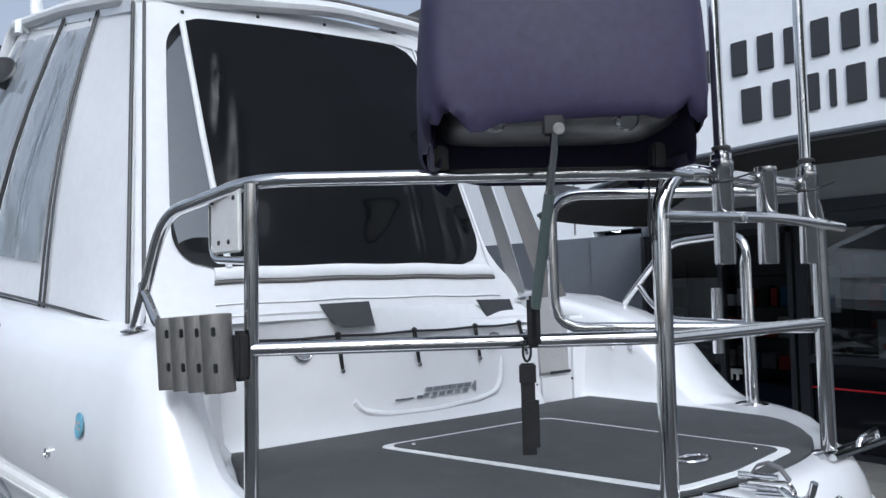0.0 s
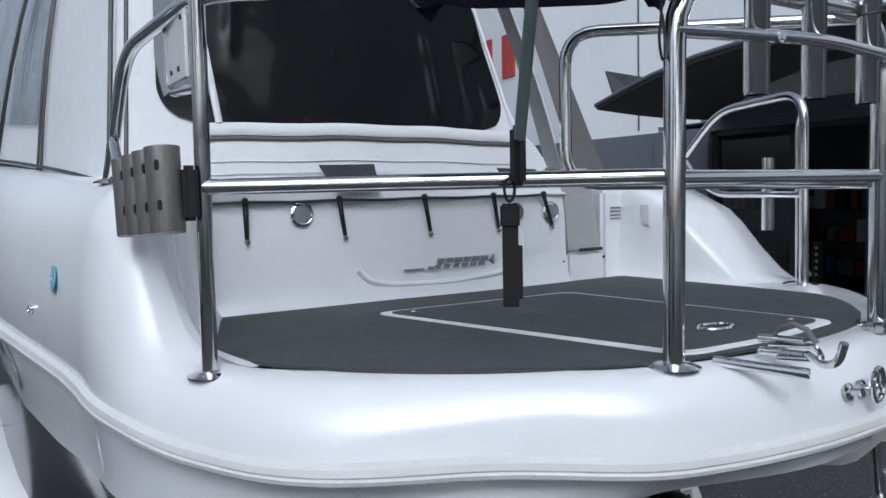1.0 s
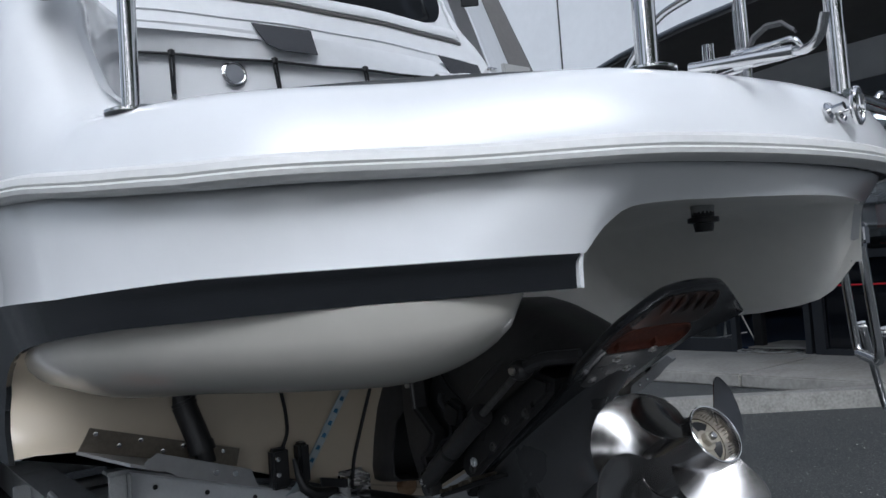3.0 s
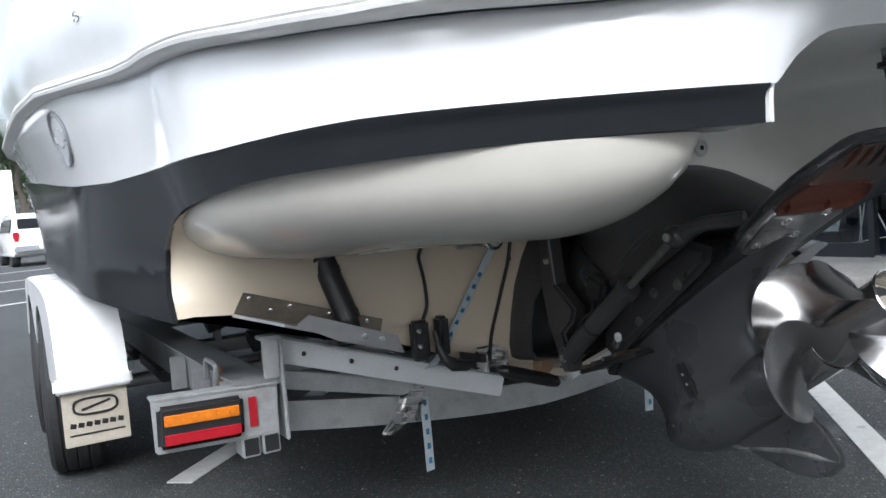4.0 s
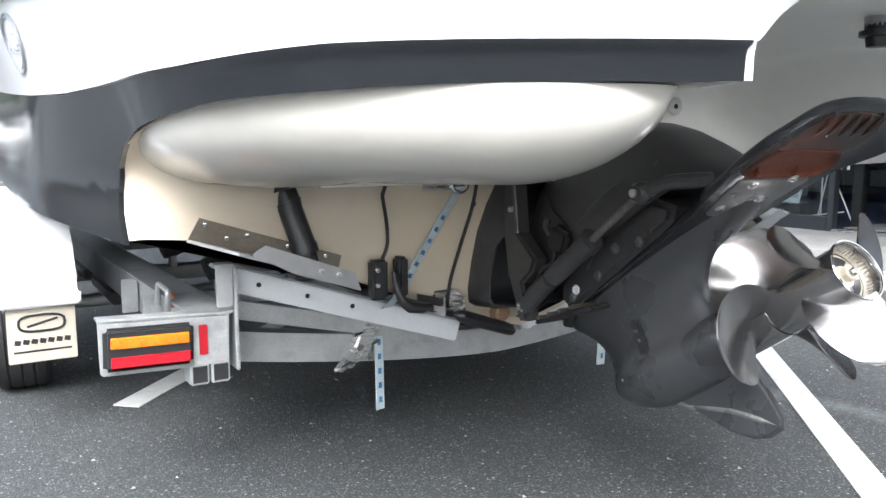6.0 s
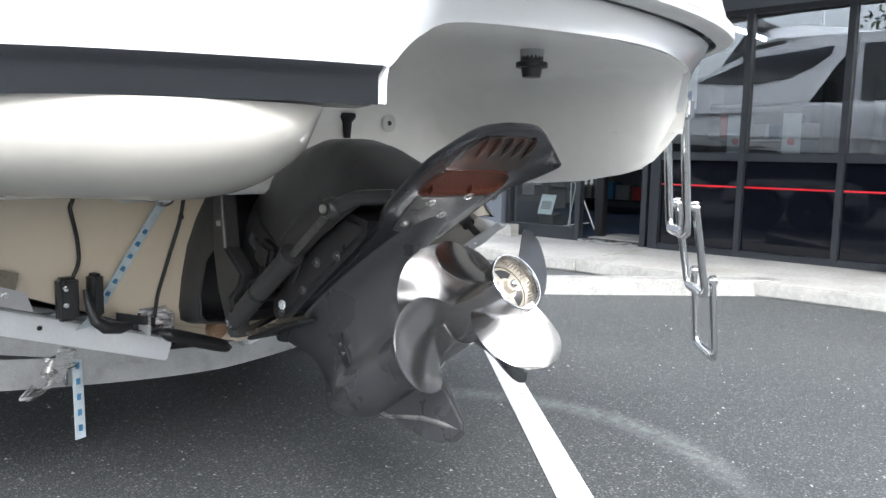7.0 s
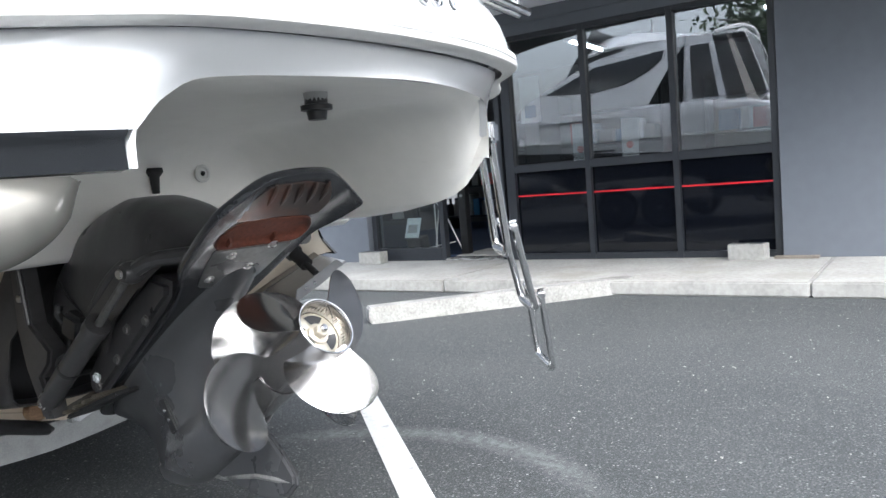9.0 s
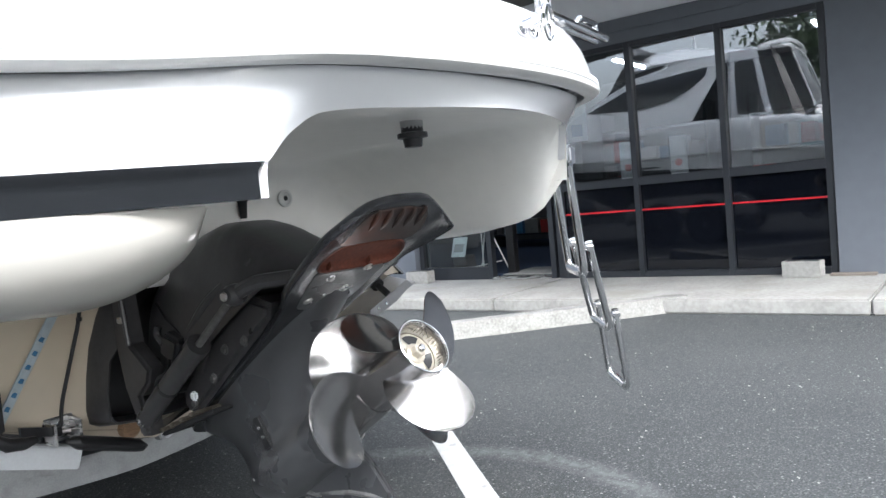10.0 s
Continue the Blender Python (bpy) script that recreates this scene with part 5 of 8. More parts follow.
def barbecue():
    q = thing("barbecue", "boat barbecue under a navy blue canvas cover, clamped to the rail", "barbecue", (-0.46, 0.27, 2.13))
    turn = Matrix.Rotation(math.atan2(-0.57, 0.82), 4, "Z")
    at = Matrix.Translation((-0.462, 0.262, 2.15)) @ turn
    # draped cover: wavy hem, sagging sides
    rows = []
    n = 64
    rnd = random.Random(3)
    folds = [rnd.uniform(-1, 1) for _ in range(n)]
    for k, (z, grow) in enumerate(((-0.012, 0.95), (0.010, 0.985), (0.045, 1.0), (0.10, 1.01), (0.18, 1.0), (0.28, 0.985), (0.36, 0.96), (0.40, 0.92), (0.415, 0.80), (0.42, 0.4), (0.42, 0.02))):
        row = []
        for i in range(n):
            a = 2 * math.pi * i / n
            c, s = math.cos(a), math.sin(a)
            rx, ry = 0.297 * grow, 0.20 * grow
            e = 0.28
            x, y = math.copysign(abs(c) ** e, c) * rx, math.copysign(abs(s) ** e, s) * ry
            front = smooth_step((0.75 - s) / 1.2)
            sag = (0.078 * front - 0.012) * max(0, 1 - k / 5) + (0.016 * math.sin(5 * a + 0.6) + 0.012 * math.sin(11 * a) + 0.010 * folds[i] + 0.0) * max(0, 1 - k / 4)
            fold = 1 + 0.018 * math.sin(9 * a + k) * max(0, 1 - k / 6)
            row.append(at @ Vector((x * fold, y * fold, z + sag)))
        rows.append(row)
    bm = skin([[p for p in r] for r in rows], closed=True)
    part("cover", bm, NAVY, q, "navy blue canvas cover with a gathered hem", angle=80)
    tray = []
    for z, wx, wy in ((0.15, 0.25, 0.155), (0.11, 0.255, 0.16), (0.075, 0.252, 0.158), (0.060, 0.235, 0.143), (0.054, 0.20, 0.115), (0.051, 0.14, 0.08), (0.050, 0.01, 0.006)):
        tray.append([at @ Vector((math.copysign(abs(math.cos(a)) ** 0.4, math.cos(a)) * wx, math.copysign(abs(math.sin(a)) ** 0.4, math.sin(a)) * wy, z)) for a in [2 * math.pi * (i + 0.5) / 40 for i in range(40)]])
    hem = []
    for z, grow in ((0.12, 0.93), (0.02, 0.95), (-0.022, 0.94), (-0.026, 0.90), (0.0, 0.88)):
        hem.append([at @ Vector((math.copysign(abs(math.cos(a)) ** 0.3, math.cos(a)) * 0.292 * grow, math.copysign(abs(math.sin(a)) ** 0.3, math.sin(a)) * 0.196 * grow, z + 0.006 * math.sin(7 * a))) for a in [math.pi * (-0.10 + 1.20 * i / 40) for i in range(41)]])
    part("back_hem", skin(hem), NAVY, q, "shadowed back hem of the cover", angle=80)
    body = part("firebox", skin(tray, closed=True), SOOTY, q, "brushed stainless firebox", angle=60)
    for x in (-0.15, 0.12):
        part("knob", lathe([(0.024, 0), (0.024, 0.012), (0.018, 0.02)], at @ Vector((x, -0.15, 0.062)), at.to_3x3() @ Vector((0, -1, -0.5)), 18), BRUSHED, body)
    for x in (-0.25, 0.23):
        part("foot", box((0.03, 0.04, 0.07), at @ Vector((x, -0.01, 0.0)), 0.006, turn.to_3x3()), PLASTIC, q)
        part("rail_clamp", box((0.06, 0.045, 0.022), at @ Vector((x, 0, -0.03)), 0.006, turn.to_3x3()), STEEL, q)
    # stay from the firebox to the lower rail
    stay = part("stay", tube([(-0.60, 0.125, 2.18), (-0.585, 0.16, 2.06)], 0.009, 0, 10), STEEL, q, "telescopic stay")
    part("stay_sleeve", tube([(-0.585, 0.16, 2.06), (-0.545, 0.25, 1.83)], 0.0115, 0, 10), mat("green_grey_alloy", (0.14, 0.18, 0.17), 0.45, metal=0.4, vary=0.08), stay)
    part("stay_bracket", box((0.046, 0.010, 0.06), (-0.601, 0.128, 2.20), 0.008, turn.to_3x3()), PLASTIC, stay)
    part("stay_pin", lathe([(0.012, 0), (0.012, 0.005), (0, 0.006)], (-0.598, 0.118, 2.183), turn.to_3x3() @ Vector((0, -1, 0)), 12), SOOTY, stay)
    part("stay_grip", box((0.028, 0.028, 0.11), (-0.543, 0.258, 1.80), 0.008), PLASTIC, stay, "black plastic grip")
    return q


barbecue()


def buckle_strap():
    s = thing("hanging_strap", "black webbing strap with a snap buckle hanging from the rail", "strap", (-0.556, 0.268, 1.74))
    part("hook", tube([(-0.556 + 0.012 * math.cos(a), 0.268, 1.738 + 0.022 * math.sin(a)) for a in [i * math.pi / 6 for i in range(12)]], 0.003, 0, 6, closed=True), WEBBING, s)
    t = Matrix.Rotation(radians(-38), 3, "Z")
    part("buckle", box((0.036, 0.012, 0.045), (-0.556, 0.268, 1.69), 0.004, t), WEBBING, s)
    part("webbing", box((0.030, 0.005, 0.16), (-0.556, 0.268, 1.60), 0.001, t), WEBBING, s)
    part("webbing_tail", box((0.028, 0.004, 0.10), (-0.550, 0.262, 1.585), 0.001, t), WEBBING, s)


buckle_strap()


def cord_loop():
    pts = [(-0.31, 0.125, 2.13), (-0.315, 0.12, 2.07), (-0.318, 0.118, 2.05), (-0.332, 0.112, 2.0), (-0.325, 0.11, 1.965), (-0.312, 0.112, 1.97), (-0.31, 0.115, 2.0), (-0.316, 0.118, 2.05)]
    solid("cord_loop", tube(pts, 0.0028, 0.02, 6), PLASTIC, "thin black cord loop hanging from the rail", "cord")


cord_loop()


# ---- platform: mats, hatch, cleats ----
def platform_fittings():
    edge = [(x, y) for x, y in plan(0.142, 60, wave=0.3) if y < 0.60 and -0.84 < x < 0.36]
    outline = [(-0.805, 1.262), (-0.865, 1.08), (-0.93, 0.90), (-0.955, 0.79), (-0.945, 0.69), (-0.905, 0.585)] + edge + [(0.44, 0.158), (0.56, 0.222), (0.67, 0.312), (0.75, 0.40), (0.785, 0.48), (0.785, 0.633), (0.765, 0.93), (0.738, 1.235)]
    m = part("deck_mat", prism(outline, 1.386, 1.4035, "xy", 0.003), MAT, boat, "dark grey rubber deck mat")
    hatch = [(p.x, p.y) for p in fillet([(0.0, 1.01, 0), (-0.45, 1.03, 0), (-0.225, 0.135, 0), (0.05, 0.125, 0), (0.36, 0.17, 0), (0.245, 1.0, 0), (0.0, 1.01, 0)], 0.05, 4)[:-1]]
    c = (sum(p[0] for p in hatch) / len(hatch), sum(p[1] for p in hatch) / len(hatch))
    part("hatch_rim", prism(hatch, 1.389, 1.4070, "xy", 0.002), mat("pale_joint", (0.80, 0.81, 0.81), 0.5, vary=0.06), m, "pale joint round the hatch")
    small = []
    for x, y in hatch:
        d = Vector((x - c[0], y - c[1]))
        small.append((x - 0.022 * d.x / max(abs(d.x), 0.12), y - 0.022 * d.y / max(abs(d.y), 0.25)))
    h = part("hatch_mat", prism(small, 1.390, 1.4095, "xy", 0.003), MAT, m, "dark grey rubber hatch mat")
    ring = [(0.05 + 0.05 * math.cos(a), 0.28 + 0.03 * math.sin(a), 1.4115) for a in [i * math.pi / 10 for i in range(20)]]
    part("lift_ring", tube(ring, 0.005, 0, 6, closed=True), STEEL, m)
    part("lift_cup", prism([(0.05 + 0.045 * math.cos(a), 0.28 + 0.026 * math.sin(a)) for a in [i * math.pi / 8 for i in range(16)]], 1.400, 1.4108), RUBBER, m)
    for x, y in ((-0.17, 0.20), (0.28, 0.24), (-0.36, 0.96)):
        part("screw", lathe([(0.008, 0), (0.007, 0.003), (0.0, 0.004)], (x, y, 1.4092), seg=10), STEEL, m)
    # folded steel bracket lying over the edge: two flat rods, a bent hook and a strap loop
    b = part("hook_bracket", tube([(-0.21, 0.085, 1.402), (-0.155, -0.075, 1.398)], 0.0105, 0, 12), STEEL, boat, "folded stainless hook bracket")
    part("bracket_rod", tube([(-0.105, 0.06, 1.412), (-0.085, -0.02, 1.413)], 0.0085, 0, 12), STEEL, b)
    part("bracket_rod", tube([(-0.10, 0.065, 1.436), (-0.075, -0.015, 1.437)], 0.0085, 0, 12), STEEL, b)
    part("bracket_frame", tube([(-0.11, 0.035, 1.43), (-0.095, -0.05, 1.437), (-0.085, -0.06, 1.41), (-0.11, 0.02, 1.405)], 0.0055, 0.012, 10), STEEL, b)
    part("bracket_hook", tube([(-0.09, -0.03, 1.418), (-0.105, -0.075, 1.405), (-0.115, -0.105, 1.418), (-0.12, -0.118, 1.455)], 0.008, 0.02, 12), STEEL, b)
    v = Vector((0.012, 0.004, 0))
    loop = [(-0.085, 0.045, 1.44), (-0.085, 0.03, 1.462), (-0.09, 0.0, 1.474), (-0.098, -0.035, 1.468), (-0.105, -0.06, 1.445)]
    part("strap_loop", sheet(skin([[Vector(p) - v, Vector(p) + v] for p in loop]), 0.004), mat("grey_webbing", (0.16, 0.16, 0.165), 0.7, vary=0.1, scale=40), b, "grey webbing loop")
    # ladder hinge bars beyond the hoop
    for dy in (0.0, 0.03):
        part("ladder_hinge_bar", tube([(0.33, 0.055 + dy, 1.405), (0.70, 0.075 + dy, 1.395)], 0.010, 0, 10), STEEL, b)
    part("ladder_hinge_loop", tube([(0.52, 0.075, 1.40), (0.53, 0.07, 1.425), (0.66, 0.085, 1.43), (0.68, 0.09, 1.40)], 0.008, 0.012, 10), STEEL, b)
    # towing ring and its two studs on the stern face
    t = part("tow_ring", tube([(0.115 + 0.022 * math.cos(a) * 0.9, -0.055 - 0.012 * math.cos(a) * 0, 1.333 + 0.033 * math.sin(a)) for a in [i * math.pi / 10 for i in range(20)]], 0.006, 0, 8, closed=True), STEEL, boat, "polished towing ring")
    for ang in (90, 210, 330):
        part("spoke", tube([(0.115, -0.054, 1.333), (0.115 + 0.02 * math.cos(radians(ang)), -0.054, 1.333 + 0.031 * math.sin(radians(ang)))], 0.004, 0, 8), STEEL, t)
    for x in (0.055, 0.10):
        part("stud", lathe([(0.018, 0), (0.018, 0.004), (0.008, 0.008), (0.008, 0.03)], (x, -0.028, 1.322), (0, -1, 0.2), 16), STEEL, t)


platform_fittings()


def transom_fittings():
    for k, (x, z) in enumerate(((-0.532, 1.68), (0.398, 1.66))):
        y = wall_y(x, z) - 0.004
        c = part("round_hatch", lathe([(0.037, 0), (0.037, 0.006), (0.031, 0.010), (0.028, 0.008)], (x, y, z), (0, -1, 0.06), 26), STEEL, boat, "chrome ringed round fitting")
        part("centre_cap", lathe([(0.028, 0), (0.026, 0.009), (0.0, 0.011)], (x, y, z), (0, -1, 0.06), 22), BADGE, c)
    y = wall_y(0.237, 1.664) - 0.004
    part("grey_cap", lathe([(0.032, 0), (0.030, 0.010), (0.0, 0.012)], (0.237, y, 1.664), (0, -1, 0.06), 22), mat("mid_grey_plastic", (0.11, 0.11, 0.11), 0.5, vary=0.1), boat, "grey plastic cap")
    # shock cord along the curtain hem with pairs of strands down to pins
    xs = [-0.86, -0.70, -0.56, -0.42, -0.28, -0.133, 0.0, 0.134, 0.25, 0.355]
    pts = [(x, wall_y(x, 1.72) - 0.022, 1.722 + (0.0 if i % 2 else -0.004)) for i, x in enumerate(xs)]
    cord = part("shock_cord", tube(pts, 0.0042, 0.03, 8), PLASTIC, boat, "black elastic cord")
    for x, dx in ((-0.70, 0.004), (-0.42, 0.018), (-0.133, 0.023), (0.134, 0.025), (0.355, 0.045)):
        y0, y1 = wall_y(x, 1.72) - 0.022, wall_y(x + dx, 1.605) - 0.008
        part("knot", lathe([(0.0, -0.012), (0.009, -0.006), (0.010, 0.006), (0.0, 0.012)], (x, y0, 1.724), seg=10), PLASTIC, cord)
        for o in (-0.005, 0.005):
            part("strand", tube([(x + o, y0, 1.722), (x + dx + o * 0.6, y1, 1.612)], 0.0036, 0, 6), PLASTIC, cord)
        part("pin", lathe([(0.008, 0), (0.008, 0.010), (0.0, 0.012)], (x + dx, y1 + 0.006, 1.604), (0, -1, 0), 12), STEEL, cord)
    # badge drawn as slanted bars
    z0 = 1.487
    for x, w, h in ((-0.21, 0.07, 0.006), (-0.125, 0.018, 0.010)):
        y = wall_y(x, z0) - 0.006
        part("badge_bar", prism([(x, z0), (x + w, z0), (x + w + h * 0.5, z0 + h), (x + h * 0.5, z0 + h)], y - 0.003, y + 0.006, "xz"), BADGE, boat)
    for i in range(6):
        x = -0.10 + 0.034 * i
        y = wall_y(x, 1.50) - 0.006
        for lo, hi, w in ((0.0, 0.012, 0.020), (0.018, 0.032, 0.026)):
            part("badge_bar", prism([(x + lo * 0.5, 1.489 + lo), (x + w + lo * 0.5, 1.489 + lo), (x + w + hi * 0.5, 1.489 + hi), (x + hi * 0.5, 1.489 + hi)], y - 0.003, y + 0.006, "xz"), BADGE, boat)
    y = wall_y(0.12, 1.51) - 0.006
    part("badge_bar", prism([(0.115, 1.505), (0.132, 1.490), (0.132, 1.525)], y - 0.003, y + 0.006, "xz"), BADGE, boat)
    for x, z in ((0.455, 1.475), (0.66, 1.48)):
        part("screw", lathe([(0.006, 0), (0.005, 0.004)], (x, 1.258, z), (0, -1, 0), 10), PLASTIC, boat)
    part("deck_cleat", tube([(0.455, 1.37, 1.80), (0.455, 1.345, 1.815), (0.49, 1.345, 1.815)], 0.008, 0.01, 8), STEEL, boat)
    # port side: round sticker, drain grommet, cleat
    part("round_sticker", lathe([(0.033, 0), (0.033, 0.0015), (0, 0.0016)], (port_x(1.225, 1.547) - 0.002, 1.225, 1.547), (-1, -0.05, 0.10), 24), mat("pale_blue_sticker", (0.20, 0.48, 0.62), 0.4, vary=0.3, scale=40), boat, "pale blue round sticker")
    for i in range(2):
        part("sticker_bar", box((0.0012, 0.04, 0.006), (port_x(1.225, 1.547) - 0.0045, 1.225, 1.54 + 0.014 * i), 0.0), CARW, boat)
    part("grommet", lathe([(0.013, -0.004), (0.013, 0.006), (0.008, 0.008), (0.006, 0.002)], (port_x(1.41, 1.455), 1.41, 1.455), (-1, -0.06, 0), 16), STEEL, boat)
    part("side_cleat", box((0.03, 0.10, 0.03), (port_x(1.98, 1.78) - 0.008, 1.98, 1.787), 0.010), STEEL, boat)
    # round hull badge: rings and bars lying on the topside
    by, bz = 1.9, 1.225

    def on_side(y, z):
        return (port_x(y, z) - 0.002, y, z)

    ring = part("hull_badge", tube([on_side(by + 0.105 * math.cos(a), bz + 0.078 * math.sin(a)) for a in [i * math.pi / 18 for i in range(36)]], 0.0035, 0, 6, closed=True), BADGE, boat, "round grey outline badge")
    part("badge_ring", tube([on_side(by + 0.090 * math.cos(a), bz + 0.066 * math.sin(a)) for a in [i * math.pi / 18 for i in range(36)]], 0.002, 0, 6, closed=True), BADGE, ring)
    for i in range(5):
        y = by - 0.058 + 0.029 * i
        h = 0.04 - 0.012 * abs(i - 2) + 0.006 * (i % 2)
        part("badge_bar", tube([on_side(y + 0.006, bz + h * 0.7), on_side(y, bz), on_side(y - 0.006, bz - h * 0.7)], 0.004, 0, 6), BADGE, ring)


transom_fittings()


def ladder():
    """Three hinged loops, each leaning a little further out; the far leg stands forward of the near one."""
    far = Vector((0.17, 0.135, 0.0))
    lad = None
    for name, top, foot, r in (("ladder", (0.735, 0.235, 1.10), (0.792, 0.235, 0.752), 0.0125), ("ladder_section", (0.818, 0.228, 0.845), (0.915, 0.222, 0.565), 0.0115), ("ladder_section", (0.940, 0.215, 0.625), (0.982, 0.21, 0.362), 0.0105)):
        a, b = Vector(top), Vector(foot)
        got = part(name, tube([a, b, b + far, a + far], r, 0.04, 12), STEEL, lad or boat, "folding stainless boarding ladder" if not lad else "")
        lad = lad or got
        part("tread", tube([b + far * 0.1 + Vector((0, 0, 0.006)), b + far * 0.9 + Vector((0, 0, 0.006))], r * 1.25, 0, 12), STEEL, lad)
    for p in ((0.812, 0.225, 0.83), (0.935, 0.212, 0.61)):
        for o in (Vector((0, 0, 0)), far):
            part("joint_bolt", lathe([(0.0, -0.02), (0.011, -0.018), (0.013, 0.0), (0.011, 0.018), (0.0, 0.02)], Vector(p) + o, (0.78, 0.62, 0), 12), STEEL, lad)
    for o in (Vector((0, 0, 0)), far):
        part("ladder_bracket", box((0.04, 0.05, 0.06), Vector((0.735, 0.24, 1.10)) + o, 0.008), STEEL, lad)


ladder()


def under_platform():
    s = part("depth_sounder", lathe([(0.024, 0.03), (0.024, 0.012), (0.033, 0.010), (0.033, 0.0), (0.022, -0.002), (0.019, -0.020), (0.0, -0.021)], (0.06, 0.26, 1.144), seg=20), PLASTIC, boat, "black underwater fitting")
    part("base", lathe([(0.023, 0.0), (0.026, 0.035)], (0.06, 0.26, 1.152), seg=16), mat("mid_grey_base", (0.35, 0.35, 0.34), 0.5), s)
    d = part("drain_fitting", lathe([(0.027, 0), (0.027, 0.008), (0.02, 0.010), (0.016, 0.006)], (0.382, 1.031, 1.057), (0, -1, 0), 22), RUB, boat)
    part("drain_hole", lathe([(0.008, 0.007), (0.007, 0.0095), (0, 0.0096)], (0.382, 1.031, 1.057), (0, -1, 0), 12), PLASTIC, d)
    p = part("cable_boot", lathe([(0.024, 0.012), (0.026, 0.0), (0.014, -0.014), (0.010, -0.06)], (0.218, 1.03, 1.066), seg=14), RUBBER, boat, "black rubber cable boot")


under_platform()


# ---- stern drive, tilted up and steered a little ----
HUB = Vector((0.0, 0.236, 0.702))
DU = Vector((-0.08, -0.825, 0.556)).normalized()      # aft along the propeller shaft
DX = Vector((0.825, -0.08, 0)).normalized()           # to starboard
DV = DU.cross(DX)                                     # up the leg


def loc(x, a, b):
    return HUB + DX * x + DU * a + DV * b


def leg_prism(outline, half, bevel=0.0, mid=0.0):
    """A flat outline of (a, b) points given width."""
    bm = bmesh.new()
    p = [bm.verts.new(loc(mid - half, a, b)) for a, b in outline]
    q = [bm.verts.new(loc(mid + half, a, b)) for a, b in outline]
    k = len(p)
    faces = [bm.faces.new(p[::-1]), bm.faces.new(q)]
    for j in range(k):
        faces.append(bm.faces.new((p[j], p[(j + 1) % k], q[(j + 1) % k], q[j])))
    bmesh.ops.recalc_face_normals(bm, faces=faces)
    if bevel:
        bmesh.ops.bevel(bm, geom=[e for f in faces[:2] for e in f.edges], offset=bevel, segments=4, affect="EDGES", clamp_overlap=True)
    return bm


def blade(phi, a0, pitch, tip, rake, wide, skew, heel, sweep, root=0.052):
    """One propeller blade: a broad, round-tipped helical paddle, thick at the root and fine at the rim."""
    nr, nc = 20, 18
    hand = math.copysign(1, pitch)

    def at(r, h, lift):
        k = (r - root) / (tip - root)
        beta = math.atan(abs(pitch) / (2 * math.pi * (r + 0.012)))
        ang = phi + hand * (h * math.cos(beta) / r * 0.92 - lift * math.sin(beta) / r) + hand * skew * k
        return loc(r * math.cos(ang), a0 + h * math.sin(beta) + rake * (r - root) + 0.5 * h * h + lift * math.cos(beta), r * math.sin(ang))

    bm = bmesh.new()
    faces = []
    for sgn in (1, -1):
        rows = []
        for i in range(nr + 1):
            r = root + (tip - root) * math.sin(i / nr * math.pi / 2)
            k = (r - root) / (tip - root)
            half = (heel + (wide - heel) * math.sin(min(1.0, k * 1.3) * math.pi / 2)) * math.sqrt(max(0.0, 1 - k ** 3.8)) + 0.001
            thick = (0.0052 * (1 - k) + 0.0016)
            row = []
            for j in range(nc + 1):
                u = j / nc * 2 - 1
                row.append(bm.verts.new(at(r, u * half + sweep * k * k, sgn * (thick * (1 - u * u) + 0.0009))))
            rows.append(row)
        for p, q in zip(rows, rows[1:]):
            for j in range(nc):
                faces.append(bm.faces.new((p[j], p[j + 1], q[j + 1], q[j]) if sgn > 0 else (q[j], q[j + 1], p[j + 1], p[j])))
        if sgn > 0:
            first = rows
        else:
            rim = [[r[0] for r in g] + g[-1][1:] + [r[-1] for r in reversed(g[:-1])] for g in (first, rows)]
            for a, b, c, d in zip(rim[0], rim[0][1:], rim[1][1:], rim[1]):
                bm.faces.new((a, b, c, d))
    return bm


